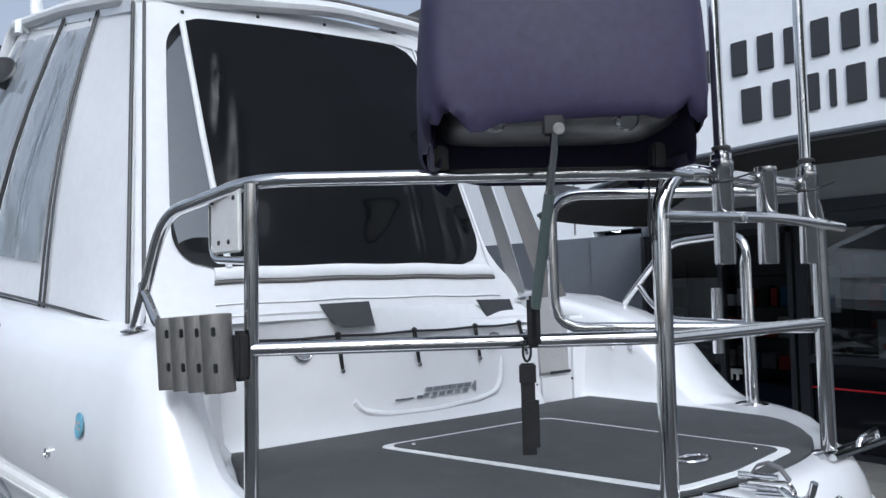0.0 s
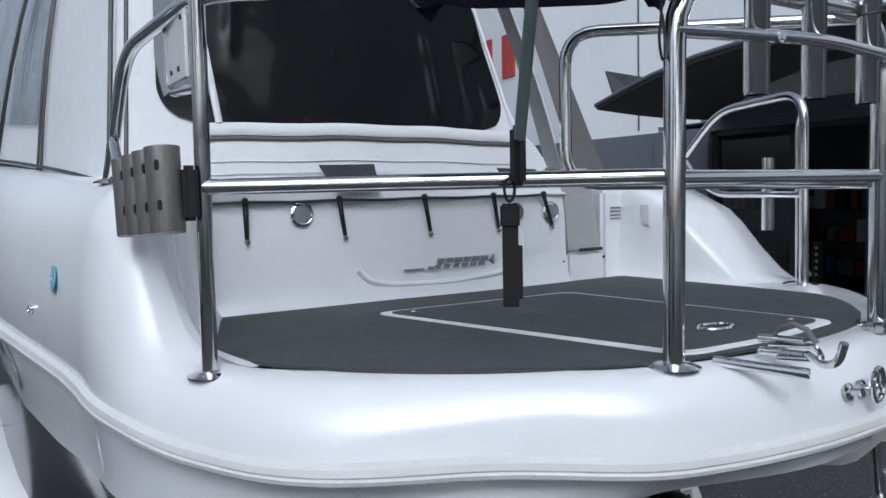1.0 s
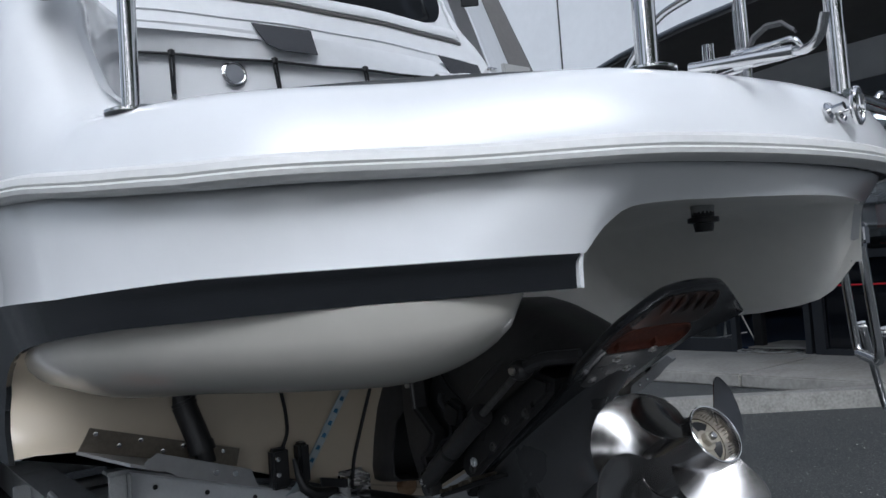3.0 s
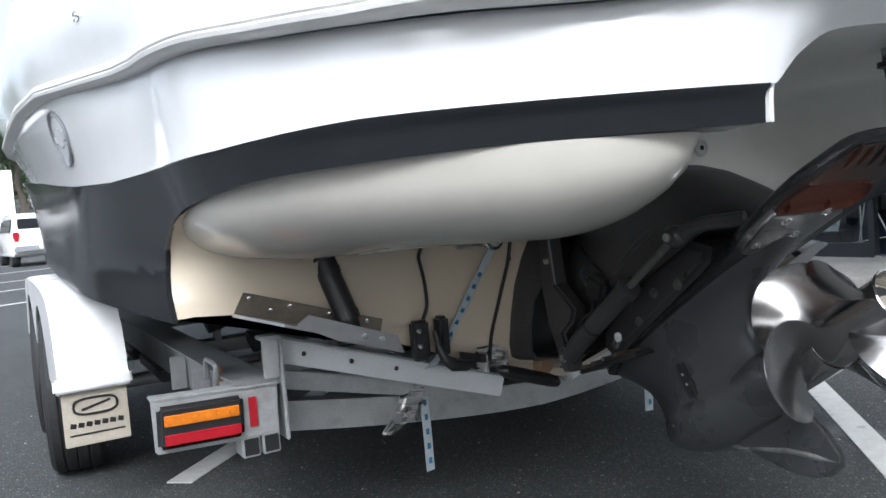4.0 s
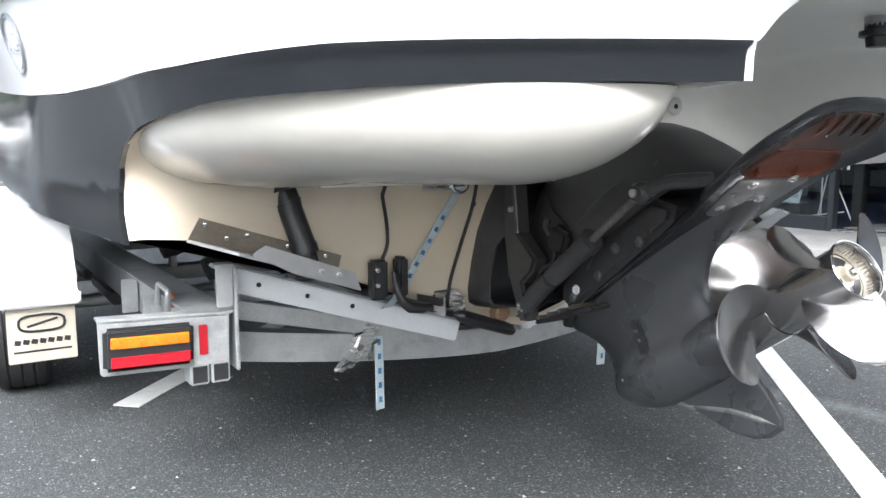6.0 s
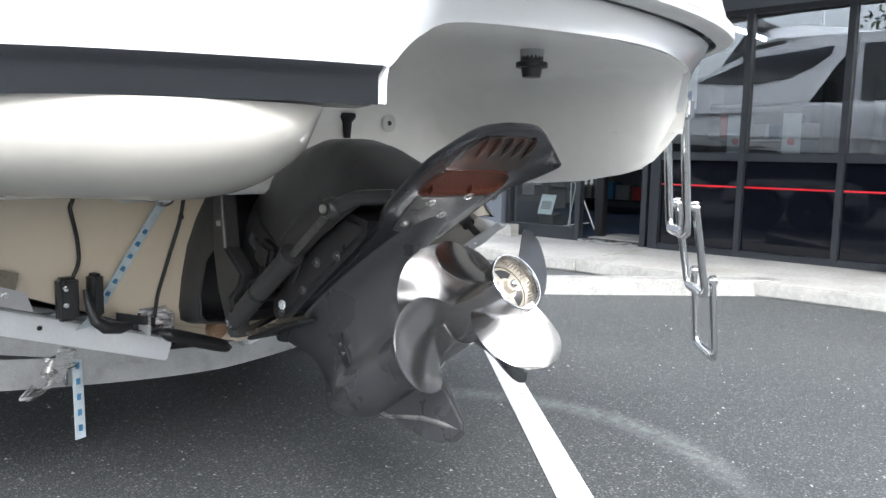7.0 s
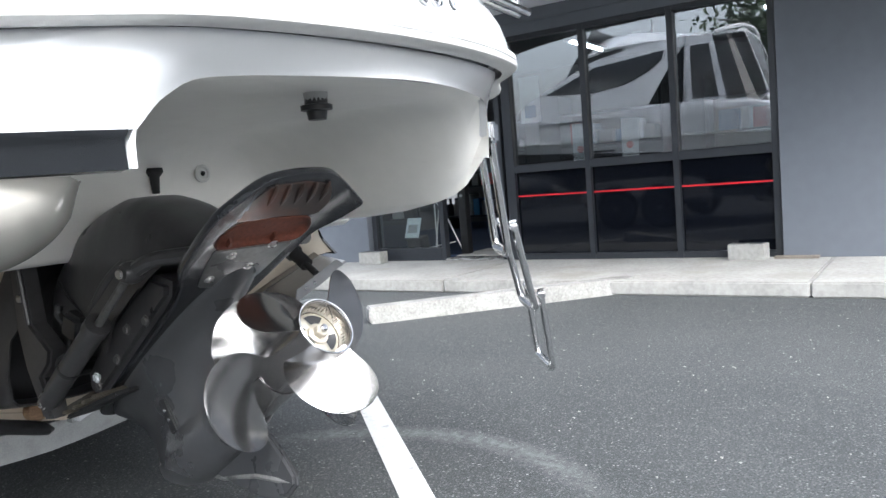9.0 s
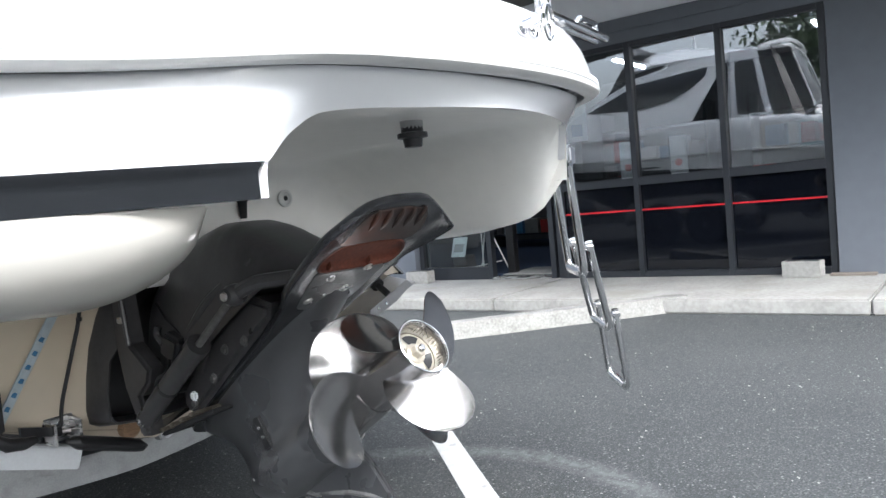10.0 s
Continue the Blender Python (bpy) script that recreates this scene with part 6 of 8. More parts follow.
def stern_drive():
    drive = thing("stern_drive", "dark grey stern drive with twin steel propellers, tilted up", "stern drive", (0.06, 1.15, 0.62))

    # leg: a lofted foil from the torpedo up to the ventilation plate
    def foil(a0, a1, b, half, fine):
        pts = []
        for j in range(36):
            th = 2 * math.pi * j / 36
            c, s = math.cos(th), math.sin(th)
            u = (1 + c) / 2
            k = half * abs(s) ** (0.75 + 0.35 * (1 - u) * fine)
            pts.append(loc(math.copysign(k, s), a0 + (a1 - a0) * u, b))
        return pts
    sect = [(-0.615, -0.40, -0.083, 0.010, 0), (-0.66, -0.36, -0.074, 0.036, 0), (-0.715, -0.335, -0.055, 0.056, 0.4), (-0.768, -0.33, -0.025, 0.071, 0.8), (-0.797, -0.33, 0.0, 0.074, 1),
            (-0.802, -0.33, 0.022, 0.069, 1), (-0.797, -0.33, 0.042, 0.059, 1), (-0.790, -0.33, 0.060, 0.052, 1), (-0.787, -0.335, 0.085, 0.050, 1), (-0.790, -0.335, 0.115, 0.051, 1), (-0.802, -0.325, 0.145, 0.053, 1),
            (-0.826, -0.30, 0.175, 0.057, 1), (-0.850, -0.26, 0.198, 0.064, 0.9), (-0.868, -0.21, 0.215, 0.073, 0.7), (-0.880, -0.165, 0.226, 0.082, 0.5), (-0.887, -0.13, 0.236, 0.088, 0.4), (-0.887, -0.13, 0.246, 0.089, 0.4)]
    part("leg", skin([foil(*s) for s in sect], closed=True, caps=True), DRIVE, drive, "glossy dark grey gearcase leg", angle=50)
    part("gear_cone", lathe([(0.066, -0.45), (0.068, -0.38), (0.066, -0.345), (0.061, -0.338), (0.055, -0.336)], HUB, DU, 36), DRIVE, drive)
    # skeg with its scraped foot
    skeg = part("skeg", leg_prism([(-0.60, -0.06), (-0.577, -0.088), (-0.535, -0.125), (-0.494, -0.163), (-0.45, -0.198), (-0.407, -0.222), (-0.36, -0.232), (-0.318, -0.224), (-0.305, -0.205), (-0.312, -0.15), (-0.325, -0.10), (-0.345, -0.05)], 0.010, 0.007), DRIVE, drive)
    scraped = mat("scraped_alloy", (0.30, 0.30, 0.29), 0.4, metal=0.6, vary=0.35, scale=25, bump=0.3, bump_scale=60, second=(0.06, 0.06, 0.06), second_at=0.48)
    part("worn_edge", tube([loc(-0.004, a, b) for a, b in ((-0.60, -0.078), (-0.56, -0.100), (-0.50, -0.122), (-0.43, -0.150), (-0.37, -0.185), (-0.325, -0.212))], 0.0085, 0, 8, radii=[0.004, 0.0075, 0.008, 0.0085, 0.009, 0.006]), scraped, skeg, "scraped bare metal ridge")
    part("anode", leg_prism([(-0.604, 0.056), (-0.57, 0.05), (-0.566, 0.14), (-0.598, 0.148)], 0.0075, 0.004, mid=-0.051), PLASTIC, drive, "black anode plate")
    for b in (0.088, 0.114):
        part("anode_screw", lathe([(0.0055, 0), (0.0045, 0.003), (0, 0.0035)], loc(-0.058, -0.585, b), -DX, 10), STEEL, drive)
    part("leg_plug", lathe([(0.005, 0), (0.004, 0.003), (0, 0.0035)], loc(-0.062, -0.70, 0.02), -DX, 8), DRIVE_DARK, drive)

    # ventilation plate: broad and round over the propellers, narrow along the leg
    half = [(-0.20, 0.075), (-0.17, 0.135), (-0.13, 0.165), (-0.085, 0.182), (0.0, 0.19), (0.06, 0.192), (0.10, 0.188), (0.135, 0.165), (0.165, 0.13), (0.188, 0.085), (0.198, 0.04)]
    port = [(-0.012 - w, a) for a, w in [(-0.889, 0.012), (-0.875, 0.045), (-0.84, 0.072), (-0.74, 0.092), (-0.5, 0.096), (-0.34, 0.098), (-0.25, 0.112)] + half[1:]]
    star = [(-0.012 + w, a) for a, w in reversed([(-0.889, 0.012), (-0.875, 0.045), (-0.84, 0.072), (-0.74, 0.092), (-0.5, 0.096), (-0.34, 0.098), (-0.25, 0.108), (-0.16, 0.118), (-0.09, 0.124), (-0.02, 0.132), (0.03, 0.160), (0.08, 0.186), (0.10, 0.196), (0.13, 0.152), (0.16, 0.105), (0.188, 0.06), (0.198, 0.025)])]
    outline = [Vector((p.x, p.y)) for p in fillet([(x, a, 0) for x, a in port + star], 0.02, 3)]
    n = len(outline)

    def inset(d):
        """The outline drawn in by d."""
        pts = []
        for i, p in enumerate(outline):
            t = (outline[(i + 1) % n] - outline[i - 1]).normalized()
            pts.append(p + Vector((t.y, -t.x)) * d)
        return pts

    def droop(p):
        return -0.020 * smooth_step((abs(p.x + 0.012) - 0.09) / 0.10)

    mouth = [(p.x, p.y) for p in fillet([(-0.03, -0.045, 0), (-0.132, -0.045, 0), (-0.136, 0.004, 0), (-0.118, 0.045, 0), (-0.03, 0.054, 0), (0.07, 0.045, 0), (0.098, 0.004, 0), (0.092, -0.045, 0), (-0.03, -0.045, 0)], 0.024, 4)[:-1]]
    bm = bmesh.new()
    loops = []
    for d, b in ((0.012, 0.240), (0.004, 0.2405), (0.0005, 0.243), (0.0, 0.250), (0.002, 0.258), (0.010, 0.264), (0.035, 0.268), (0.070, 0.270)):
        loops.append([bm.verts.new(loc(p.x, p.y, b + (droop(p) if b > 0.24 else 0.6 * droop(p)))) for p in inset(d)])
    for p, q in zip(loops, loops[1:]):
        for j in range(n):
            bm.faces.new((p[j], p[(j + 1) % n], q[(j + 1) % n], q[j]))
    hole = [bm.verts.new(loc(x, a, 0.240)) for x, a in mouth]
    edges = [bm.edges.get((loops[0][j], loops[0][(j + 1) % n])) for j in range(n)] + [bm.edges.new((hole[j], hole[(j + 1) % len(hole)])) for j in range(len(hole))]
    bmesh.ops.triangle_fill(bm, use_beauty=True, edges=edges)
    bm.faces.new(loops[-1])
    hood = part("ventilation_plate", bm, mat("plate_blue_black_paint", (0.016, 0.017, 0.020), 0.24, vary=0.2, scale=8, coat=0.2, second=(0.03, 0.03, 0.033), second_at=0.6), drive, "blue-black ventilation plate", angle=40)
    cave = []
    for d, b in ((1.0, 0.2385), (0.985, 0.244), (0.95, 0.2475), (0.86, 0.250), (0.5, 0.2505), (0.01, 0.2505)):
        cave.append([loc(-0.02 + (x + 0.02) * d, 0.0 + a * d, b) for x, a in mouth])
    part("exhaust_mouth", skin(cave, closed=True, caps=False), RUST, hood, "rust brown exhaust mouth")
    part("mouth_lip", tube([loc(x, a, 0.2385) for x, a in mouth], 0.0024, 0, 6, closed=True), RUST, hood)
    for x in (-0.095, 0.02):
        part("mouth_rib", leg_prism([(-0.046, 0.236), (-0.028, 0.239), (-0.016, 0.262), (-0.046, 0.268)], 0.0028, 0, mid=x), RUST, hood)
    stain = [(p.x, p.y) for p in fillet([(-0.02, 0.058, 0), (-0.132, 0.05, 0), (-0.128, 0.12, 0), (-0.104, 0.166, 0), (-0.02, 0.176, 0), (0.055, 0.160, 0), (0.09, 0.10, 0), (0.085, 0.05, 0), (-0.02, 0.058, 0)], 0.02, 3)[:-1]]
    bm = bmesh.new()
    rings = [[bm.verts.new(loc(x, a, b)) for x, a in stain] for b in (0.2375, 0.242)]
    for j in range(len(stain)):
        bm.faces.new((rings[0][j], rings[0][(j + 1) % len(stain)], rings[1][(j + 1) % len(stain)], rings[1][j]))
    bm.faces.new(rings[0])
    part("exhaust_stain", bm, SOOT, hood, "soot and rust stained exhaust outlet")
    for i in range(5):
        x = -0.092 + 0.034 * i
        pts = [loc(x + 0.014, 0.098, 0.2395), loc(x + 0.008, 0.118, 0.236), loc(x + 0.001, 0.140, 0.2335), loc(x - 0.003, 0.160, 0.2345), loc(x - 0.004, 0.170, 0.2385)]
        part("vane", tube(pts, 0.0045, 0, 8, radii=[0.002, 0.004, 0.0052, 0.005, 0.003]), SOOT, hood)
    # underside forward of the mouth: reflected sheen painted as a pale patch, with stainless bolts
    bm = bmesh.new()
    worn = [(p.x, p.y) for p in fillet([(-0.02, -0.05, 0), (-0.128, -0.05, 0), (-0.118, -0.12, 0), (-0.095, -0.20, 0), (-0.02, -0.215, 0), (0.06, -0.19, 0), (0.082, -0.05, 0), (-0.02, -0.05, 0)], 0.015, 3)[:-1]]
    rings = [[bm.verts.new(loc(-0.02 + (x + 0.02) * k, -0.12 + (a + 0.12) * k, b)) for x, a in worn] for k, b in ((1.0, 0.241), (0.99, 0.2365), (0.95, 0.235))]
    for p, q in zip(rings, rings[1:]):
        for j in range(len(worn)):
            bm.faces.new((p[j], p[(j + 1) % len(worn)], q[(j + 1) % len(worn)], q[j]))
    bm.faces.new(rings[-1])
    part("sheen_patch", bm, mat("sheen_grey", (0.14, 0.14, 0.14), 0.30, metal=0.35, vary=0.25, scale=9, second=(0.07, 0.07, 0.07), second_at=0.55), drive, "pale underside patch imitating a reflected sheen")
    for x, a in ((-0.075, -0.07), (0.02, -0.047), (-0.083, -0.163), (0.0, -0.128)):
        p = loc(x, a, 0.235)
        part("bolt", lathe([(0.012, 0), (0.012, 0.0015), (0.0075, 0.002), (0.0075, 0.006), (0.004, 0.0075), (0.0, 0.006)], p, -DV, 12), BRUSHED, drive)

    # dark flange of the upper housing, its bolts and side plates
    cheek = part("housing_flange", leg_prism([(-0.755, 0.262), (-0.745, 0.25), (-0.70, 0.246), (-0.55, 0.252), (-0.40, 0.258), (-0.28, 0.262), (-0.25, 0.29), (-0.30, 0.34), (-0.45, 0.35), (-0.62, 0.345), (-0.735, 0.325), (-0.76, 0.29)], 0.122, 0.014), DRIVE_DARK, drive, "dark grey bolted flange")
    for a, b in ((-0.387, 0.272), (-0.572, 0.270), (-0.700, 0.266), (-0.475, 0.30)):
        part("bolt", lathe([(0.0135, 0), (0.0135, 0.003), (0.009, 0.0035), (0.0085, 0.009), (0, 0.0095)], loc(-0.122, a, b), -DX, 12), SOOTY, cheek)
    part("flange_web", leg_prism([(-0.62, 0.345), (-0.46, 0.345), (-0.36, 0.352), (-0.27, 0.36), (-0.22, 0.345), (-0.20, 0.37), (-0.26, 0.40), (-0.40, 0.41), (-0.56, 0.40)], 0.112, 0.008), DRIVE_DARK, drive)

    # upper housing: smooth domed cowl running forward to the transom
    top = [(0.50, 0.880), (0.56, 0.915), (0.63, 0.950), (0.71, 0.982), (0.78, 0.998), (0.86, 0.998), (0.95, 0.976), (1.04, 0.945), (1.10, 0.905), (1.16, 0.86)]
    wide = [(0.50, 0.055), (0.54, 0.085), (0.60, 0.112), (0.70, 0.13), (0.95, 0.136), (1.16, 0.13)]
    rows = []
    for i in range(34):
        y = 0.50 + 0.66 * i / 33
        zt, hw = curve_at(top, y), curve_at(wide, y)
        zb = min(0.875 - 0.62 * (y - 0.56), zt - 0.03)
        cx = 0.0965 * (y - 0.236)
        row = []
        for j in range(21):
            th = math.pi * j / 20
            c, s = math.cos(th), math.sin(th)
            lean = 0.018 * (1 - abs(s)) 
            row.append((cx - (hw + lean) * math.copysign(abs(c) ** 0.62, c), y, zb + (zt - zb) * abs(s) ** 0.5))
        rows.append(row)
    bm = skin(rows)
    bm.faces.new([v for v in bm.verts[:21]])
    cowl = part("drive_cowl", bm, DRIVE_DARK, drive, "dark grey upper cowl", angle=60)
    ring = [(-0.055 + 0.006 * math.sin(t), 0.745 + 0.042 * math.cos(t), 0.945 + 0.016 * math.sin(t)) for t in [i * math.pi / 10 for i in range(20)]]
    part("cowl_emblem", tube(ring, 0.0022, 0, 6, closed=True), BADGE, cowl)
    part("cowl_ridge", tube([(-0.072, 0.935, 0.728), (-0.088, 0.83, 0.81), (-0.080, 0.74, 0.864), (-0.070, 0.675, 0.893)], 0.013, 0.05, 10, radii=None), DRIVE_DARK, cowl, "raised rib")
    part("cowl_seam", tube([(-0.068, 1.075, 0.80), (-0.075, 1.03, 0.76), (-0.078, 0.965, 0.722)], 0.0035, 0, 6), PLASTIC, cowl)
    part("lower_housing", leg_prism([(-0.70, 0.33), (-0.34, 0.36), (-0.30, 0.43), (-0.42, 0.50), (-0.62, 0.55), (-0.78, 0.50), (-0.80, 0.40)], 0.095, 0.02), DRIVE_DARK, drive)
    sensor = part("trim_sensor", box((0.05, 0.075, 0.07), (-0.085, 0.985, 0.69), 0.012, Matrix.Rotation(radians(20), 3, "X"), segs=3), PLASTIC, drive, "black trim sensor")
    part("sensor_plug", tube([(-0.10, 1.015, 0.70), (-0.105, 1.035, 0.725), (-0.10, 1.03, 0.745)], 0.010, 0.01, 8), PLASTIC, sensor)

    # trim rams, their forks and the gimbal ring's arms
    for s in (-1, 1):
        def at(x, y, z):
            return Vector((XC + s * (XC - x) if s > 0 else x, y, z))
        ram = part("trim_ram", tube([at(-0.118, 1.105, 0.495), at(-0.122, 0.99, 0.585), at(-0.128, 0.835, 0.703)], 0.027, 0, 18), DRIVE_DARK, drive, "hydraulic trim ram")
        part("ram_collar", tube([at(-0.1275, 0.85, 0.692), at(-0.1285, 0.825, 0.711)], 0.0305, 0, 18), DRIVE_DARK, ram)
        part("ram_band", tube([at(-0.1218, 0.985, 0.588), at(-0.1221, 0.978, 0.594)], 0.0285, 0, 18), PLASTIC, ram)
        part("ram_rod", tube([at(-0.128, 0.83, 0.707), at(-0.150, 0.655, 0.828)], 0.0095, 0, 12), SOOTY, ram, "dull steel rod")
        eye = part("ram_eye", lathe([(0.0, -0.026), (0.018, -0.024), (0.024, -0.014), (0.026, 0), (0.024, 0.014), (0.018, 0.024), (0.0, 0.026)], at(-0.150, 0.645, 0.835), (1, 0, 0), 16), DRIVE_DARK, ram)
        part("eye_pin", lathe([(0.011, 0), (0.010, 0.005), (0, 0.006)], at(-0.178, 0.645, 0.835), (s, 0, 0), 10), BRUSHED, ram)
        part("rod_fork", tube([at(-0.150, 0.645, 0.835), at(-0.145, 0.58, 0.862), at(-0.11, 0.49, 0.868)], 0.017, 0.03, 10, radii=None), DRIVE_DARK, ram)
        part("ram_hose", tube([at(-0.105, 1.08, 0.55), at(-0.135, 1.00, 0.62), at(-0.125, 0.97, 0.63), at(-0.11, 0.985, 0.66)], 0.006, 0.03, 8), RUBBER, ram)
        part("side_plate", leg_prism([(-0.60, 0.30), (-0.50, 0.345), (-0.36, 0.372), (-0.30, 0.372), (-0.24, 0.385), (-0.22, 0.40), (-0.28, 0.405), (-0.34, 0.395), (-0.50, 0.375), (-0.62, 0.335)], 0.004, 0.002, mid=s * 0.128), DRIVE_DARK, drive, "thin dark side plate")
        arm = [(1.190, 0.90), (1.150, 0.905), (1.125, 0.70), (1.075, 0.66), (1.045, 0.635), (1.060, 0.595), (1.10, 0.56), (1.085, 0.52), (1.078, 0.455), (1.118, 0.450), (1.135, 0.50), (1.17, 0.58), (1.19, 0.68)]
        x0 = at(-0.105, 0, 0).x
        yoke = part("yoke", prism(arm, x0 - 0.026, x0 + 0.026, "yz", 0.009), DRIVE_DARK, drive, "dark grey gimbal arm")
        part("yoke_rib", tube([at(-0.137, 1.135, 0.86), at(-0.137, 1.115, 0.70)], 0.006, 0, 8), DRIVE_DARK, yoke)
        part("ram_pin", lathe([(0.0, -0.004), (0.016, -0.003), (0.016, 0.006), (0.010, 0.008), (0.009, 0.012), (0, 0.013)], at(-0.133, 1.098, 0.497), (s, 0, 0), 14), BRUSHED, yoke)
        part("yoke_bolt", lathe([(0.011, 0), (0.010, 0.006), (0, 0.007)], at(-0.131, 1.15, 0.765), (s, 0, 0), 10), BRUSHED, yoke)

    # gimbal housing: a shell standing off the transom with a notched rim
    base = [(0.06, 0.985), (-0.02, 0.955), (-0.06, 0.90), (-0.095, 0.85), (-0.128, 0.77), (-0.149, 0.69), (-0.157, 0.60), (-0.158, 0.51), (-0.148, 0.468), (-0.125, 0.455), (-0.05, 0.44), (0.06, 0.435)]
    lip = [(0.06, 0.955), (-0.01, 0.93), (-0.055, 0.89), (-0.088, 0.845), (-0.103, 0.77), (-0.114, 0.692), (-0.144, 0.652), (-0.153, 0.56), (-0.142, 0.485), (-0.126, 0.468), (-0.05, 0.455), (0.06, 0.45)]

    def ring_of(pts, off, shrink=0.0):
        left = [(x + shrink * (1 if x < 0.03 else 0), transom_y(z) + off, z + shrink * (0.5 if z < 0.5 else -0.5 if z > 0.9 else 0)) for x, z in pts]
        return left + [(2 * XC - x, y, z) for x, y, z in reversed(left[1:-1])]
    rows = [ring_of(base, 0.012), ring_of(base, -0.012), ring_of(base, -0.024, 0.004), ring_of(lip, -0.082, 0.0), ring_of(lip, -0.092, 0.003), ring_of(lip, -0.090, 0.010), ring_of(lip, -0.05, 0.014), ring_of(lip, -0.006, 0.014)]
    part("gimbal_housing", skin(rows, closed=True), DRIVE_DARK, drive, "dark grey gimbal housing", angle=50)
    # black plate across it puts the inner shade into colour
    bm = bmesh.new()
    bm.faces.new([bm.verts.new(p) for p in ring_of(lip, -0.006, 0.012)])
    part("gimbal_shade_plate", bm, PLASTIC, drive)
    part("bellows", lathe([(0.10, 0.0), (0.085, 0.02), (0.10, 0.04), (0.085, 0.06), (0.10, 0.08), (0.085, 0.10), (0.10, 0.12), (0.085, 0.14), (0.10, 0.16), (0.08, 0.2)], (0.06, 1.30, 0.70), (0, -1, 0.05), 20), RUBBER, drive, "black rubber bellows")
    part("hose", tube([(-0.04, 1.27, 0.56), (-0.03, 1.14, 0.55), (-0.01, 0.98, 0.58)], 0.017, 0.06, 10), RUBBER, drive)
    part("hose", tube([(0.09, 1.27, 0.55), (0.08, 1.12, 0.53), (0.06, 0.98, 0.56)], 0.018, 0.06, 10), RUBBER, drive)
    part("hose", tube([(-0.085, 1.26, 0.70), (-0.09, 1.20, 0.66), (-0.06, 1.10, 0.64), (-0.03, 1.02, 0.66)], 0.009, 0.04, 8), RUBBER, drive)
    part("white_clip", box((0.014, 0.022, 0.024), (-0.088, 0.925, 0.565), 0.005), NYLON, drive)
    for k in range(4):
        part("rib", box((0.15, 0.016, 0.010), (-0.03, 0.93 + 0.045 * k, 0.520 - 0.018 * k), 0.003, Matrix.Rotation(radians(-20), 3, "X")), TABM, drive, "rust brown rib")
    part("splash_guard", box((0.20, 0.25, 0.012), (0.03, 1.0, 0.48), 0.004, Matrix.Rotation(radians(-20), 3, "X")), RUBBER, drive)

    # propellers: barrels, hollow hub and two sets of blades turning against each other
    prop = part("aft_propeller", lathe([(0.0545, -0.193), (0.0565, -0.188), (0.0575, -0.12), (0.0590, -0.02), (0.0625, -0.004), (0.0630, 0.0), (0.0600, 0.003), (0.0565, -0.004), (0.0535, -0.030), (0.0525, -0.052), (0.0, -0.053)], HUB, DU, 48), PROP, drive, "satin stainless aft propeller")
    part("hub_lip", tube([loc(0.0622 * math.cos(t), 0.001, 0.0622 * math.sin(t)) for t in [i * math.pi / 24 for i in range(48)]], 0.0022, 0, 8, closed=True), STEEL, prop, "bright polished lip")
    rows = [[loc(r * math.cos(t), a, r * math.sin(t)) for t in [i * math.pi / 20 for i in range(40)]] for r, a in ((0.0588, 0.001), (0.0560, -0.010), (0.0528, -0.035))]
    part("hub_sleeve", skin(rows, closed=True), mat("satin_sleeve", (0.50, 0.48, 0.45), 0.42, metal=0.7, vary=0.08, scale=20), prop, "satin sleeve inside the hub")
    part("hub_plate", lathe([(0.0515, -0.052), (0.0515, -0.036), (0.047, -0.034), (0.0, -0.034)], HUB, DU, 32), HUBM, prop, "pale hub face")
    for k in range(3):
        mid = radians(78 + 120 * k)
        rows = []
        for r0, b0 in ((0.0235, -0.0335), (0.0235, -0.0325), (0.044, -0.0325), (0.044, -0.0335)):
            rows.append([loc(r0 * math.cos(mid + o * (1.0 if r0 > 0.03 else 0.75)), b0, r0 * math.sin(mid + o * (1.0 if r0 > 0.03 else 0.75))) for o in [i / 8 * 1.1 - 0.55 for i in range(9)]])
        part("exhaust_port", skin(rows), PLASTIC, prop, "dark exhaust port")
    part("hub_washer", lathe([(0.023, -0.034), (0.023, -0.029), (0.020, -0.027), (0.0, -0.027)], HUB, DU, 28), HUBM, prop)
    part("prop_nut", lathe([(0.0155, -0.028), (0.0155, -0.014), (0.0135, -0.012), (0.0, -0.012)], HUB, DU, 6), HUBM, prop)
    part("shaft_end", lathe([(0.008, -0.014), (0.008, -0.004), (0.006, -0.002), (0.0, -0.002)], HUB, DU, 16), PROP, prop)
    fore = part("forward_propeller", lathe([(0.056, -0.335), (0.0575, -0.33), (0.0575, -0.20), (0.0565, -0.196), (0.052, -0.195)], HUB, DU, 48), PROP, drive, "satin stainless forward propeller")
    part("barrel_gap", lathe([(0.0535, -0.197), (0.0535, -0.191)], HUB, DU, 32), PLASTIC, prop)
    for deg in (-116.0, 4.0, 124.0):
        part("blade", blade(radians(deg), -0.0520, 0.38, 0.1825, 0.120, 0.098, 0.345, 0.070, 0.034), PROP, prop, "satin stainless blade")
    for deg in (87.7, 207.7, 327.7):
        part("blade", blade(radians(deg), -0.2416, -0.533, 0.2071, 0.1671, 0.140, 0.1272, 0.0942, 0.0263), PROP, fore, "satin stainless blade")


stern_drive()


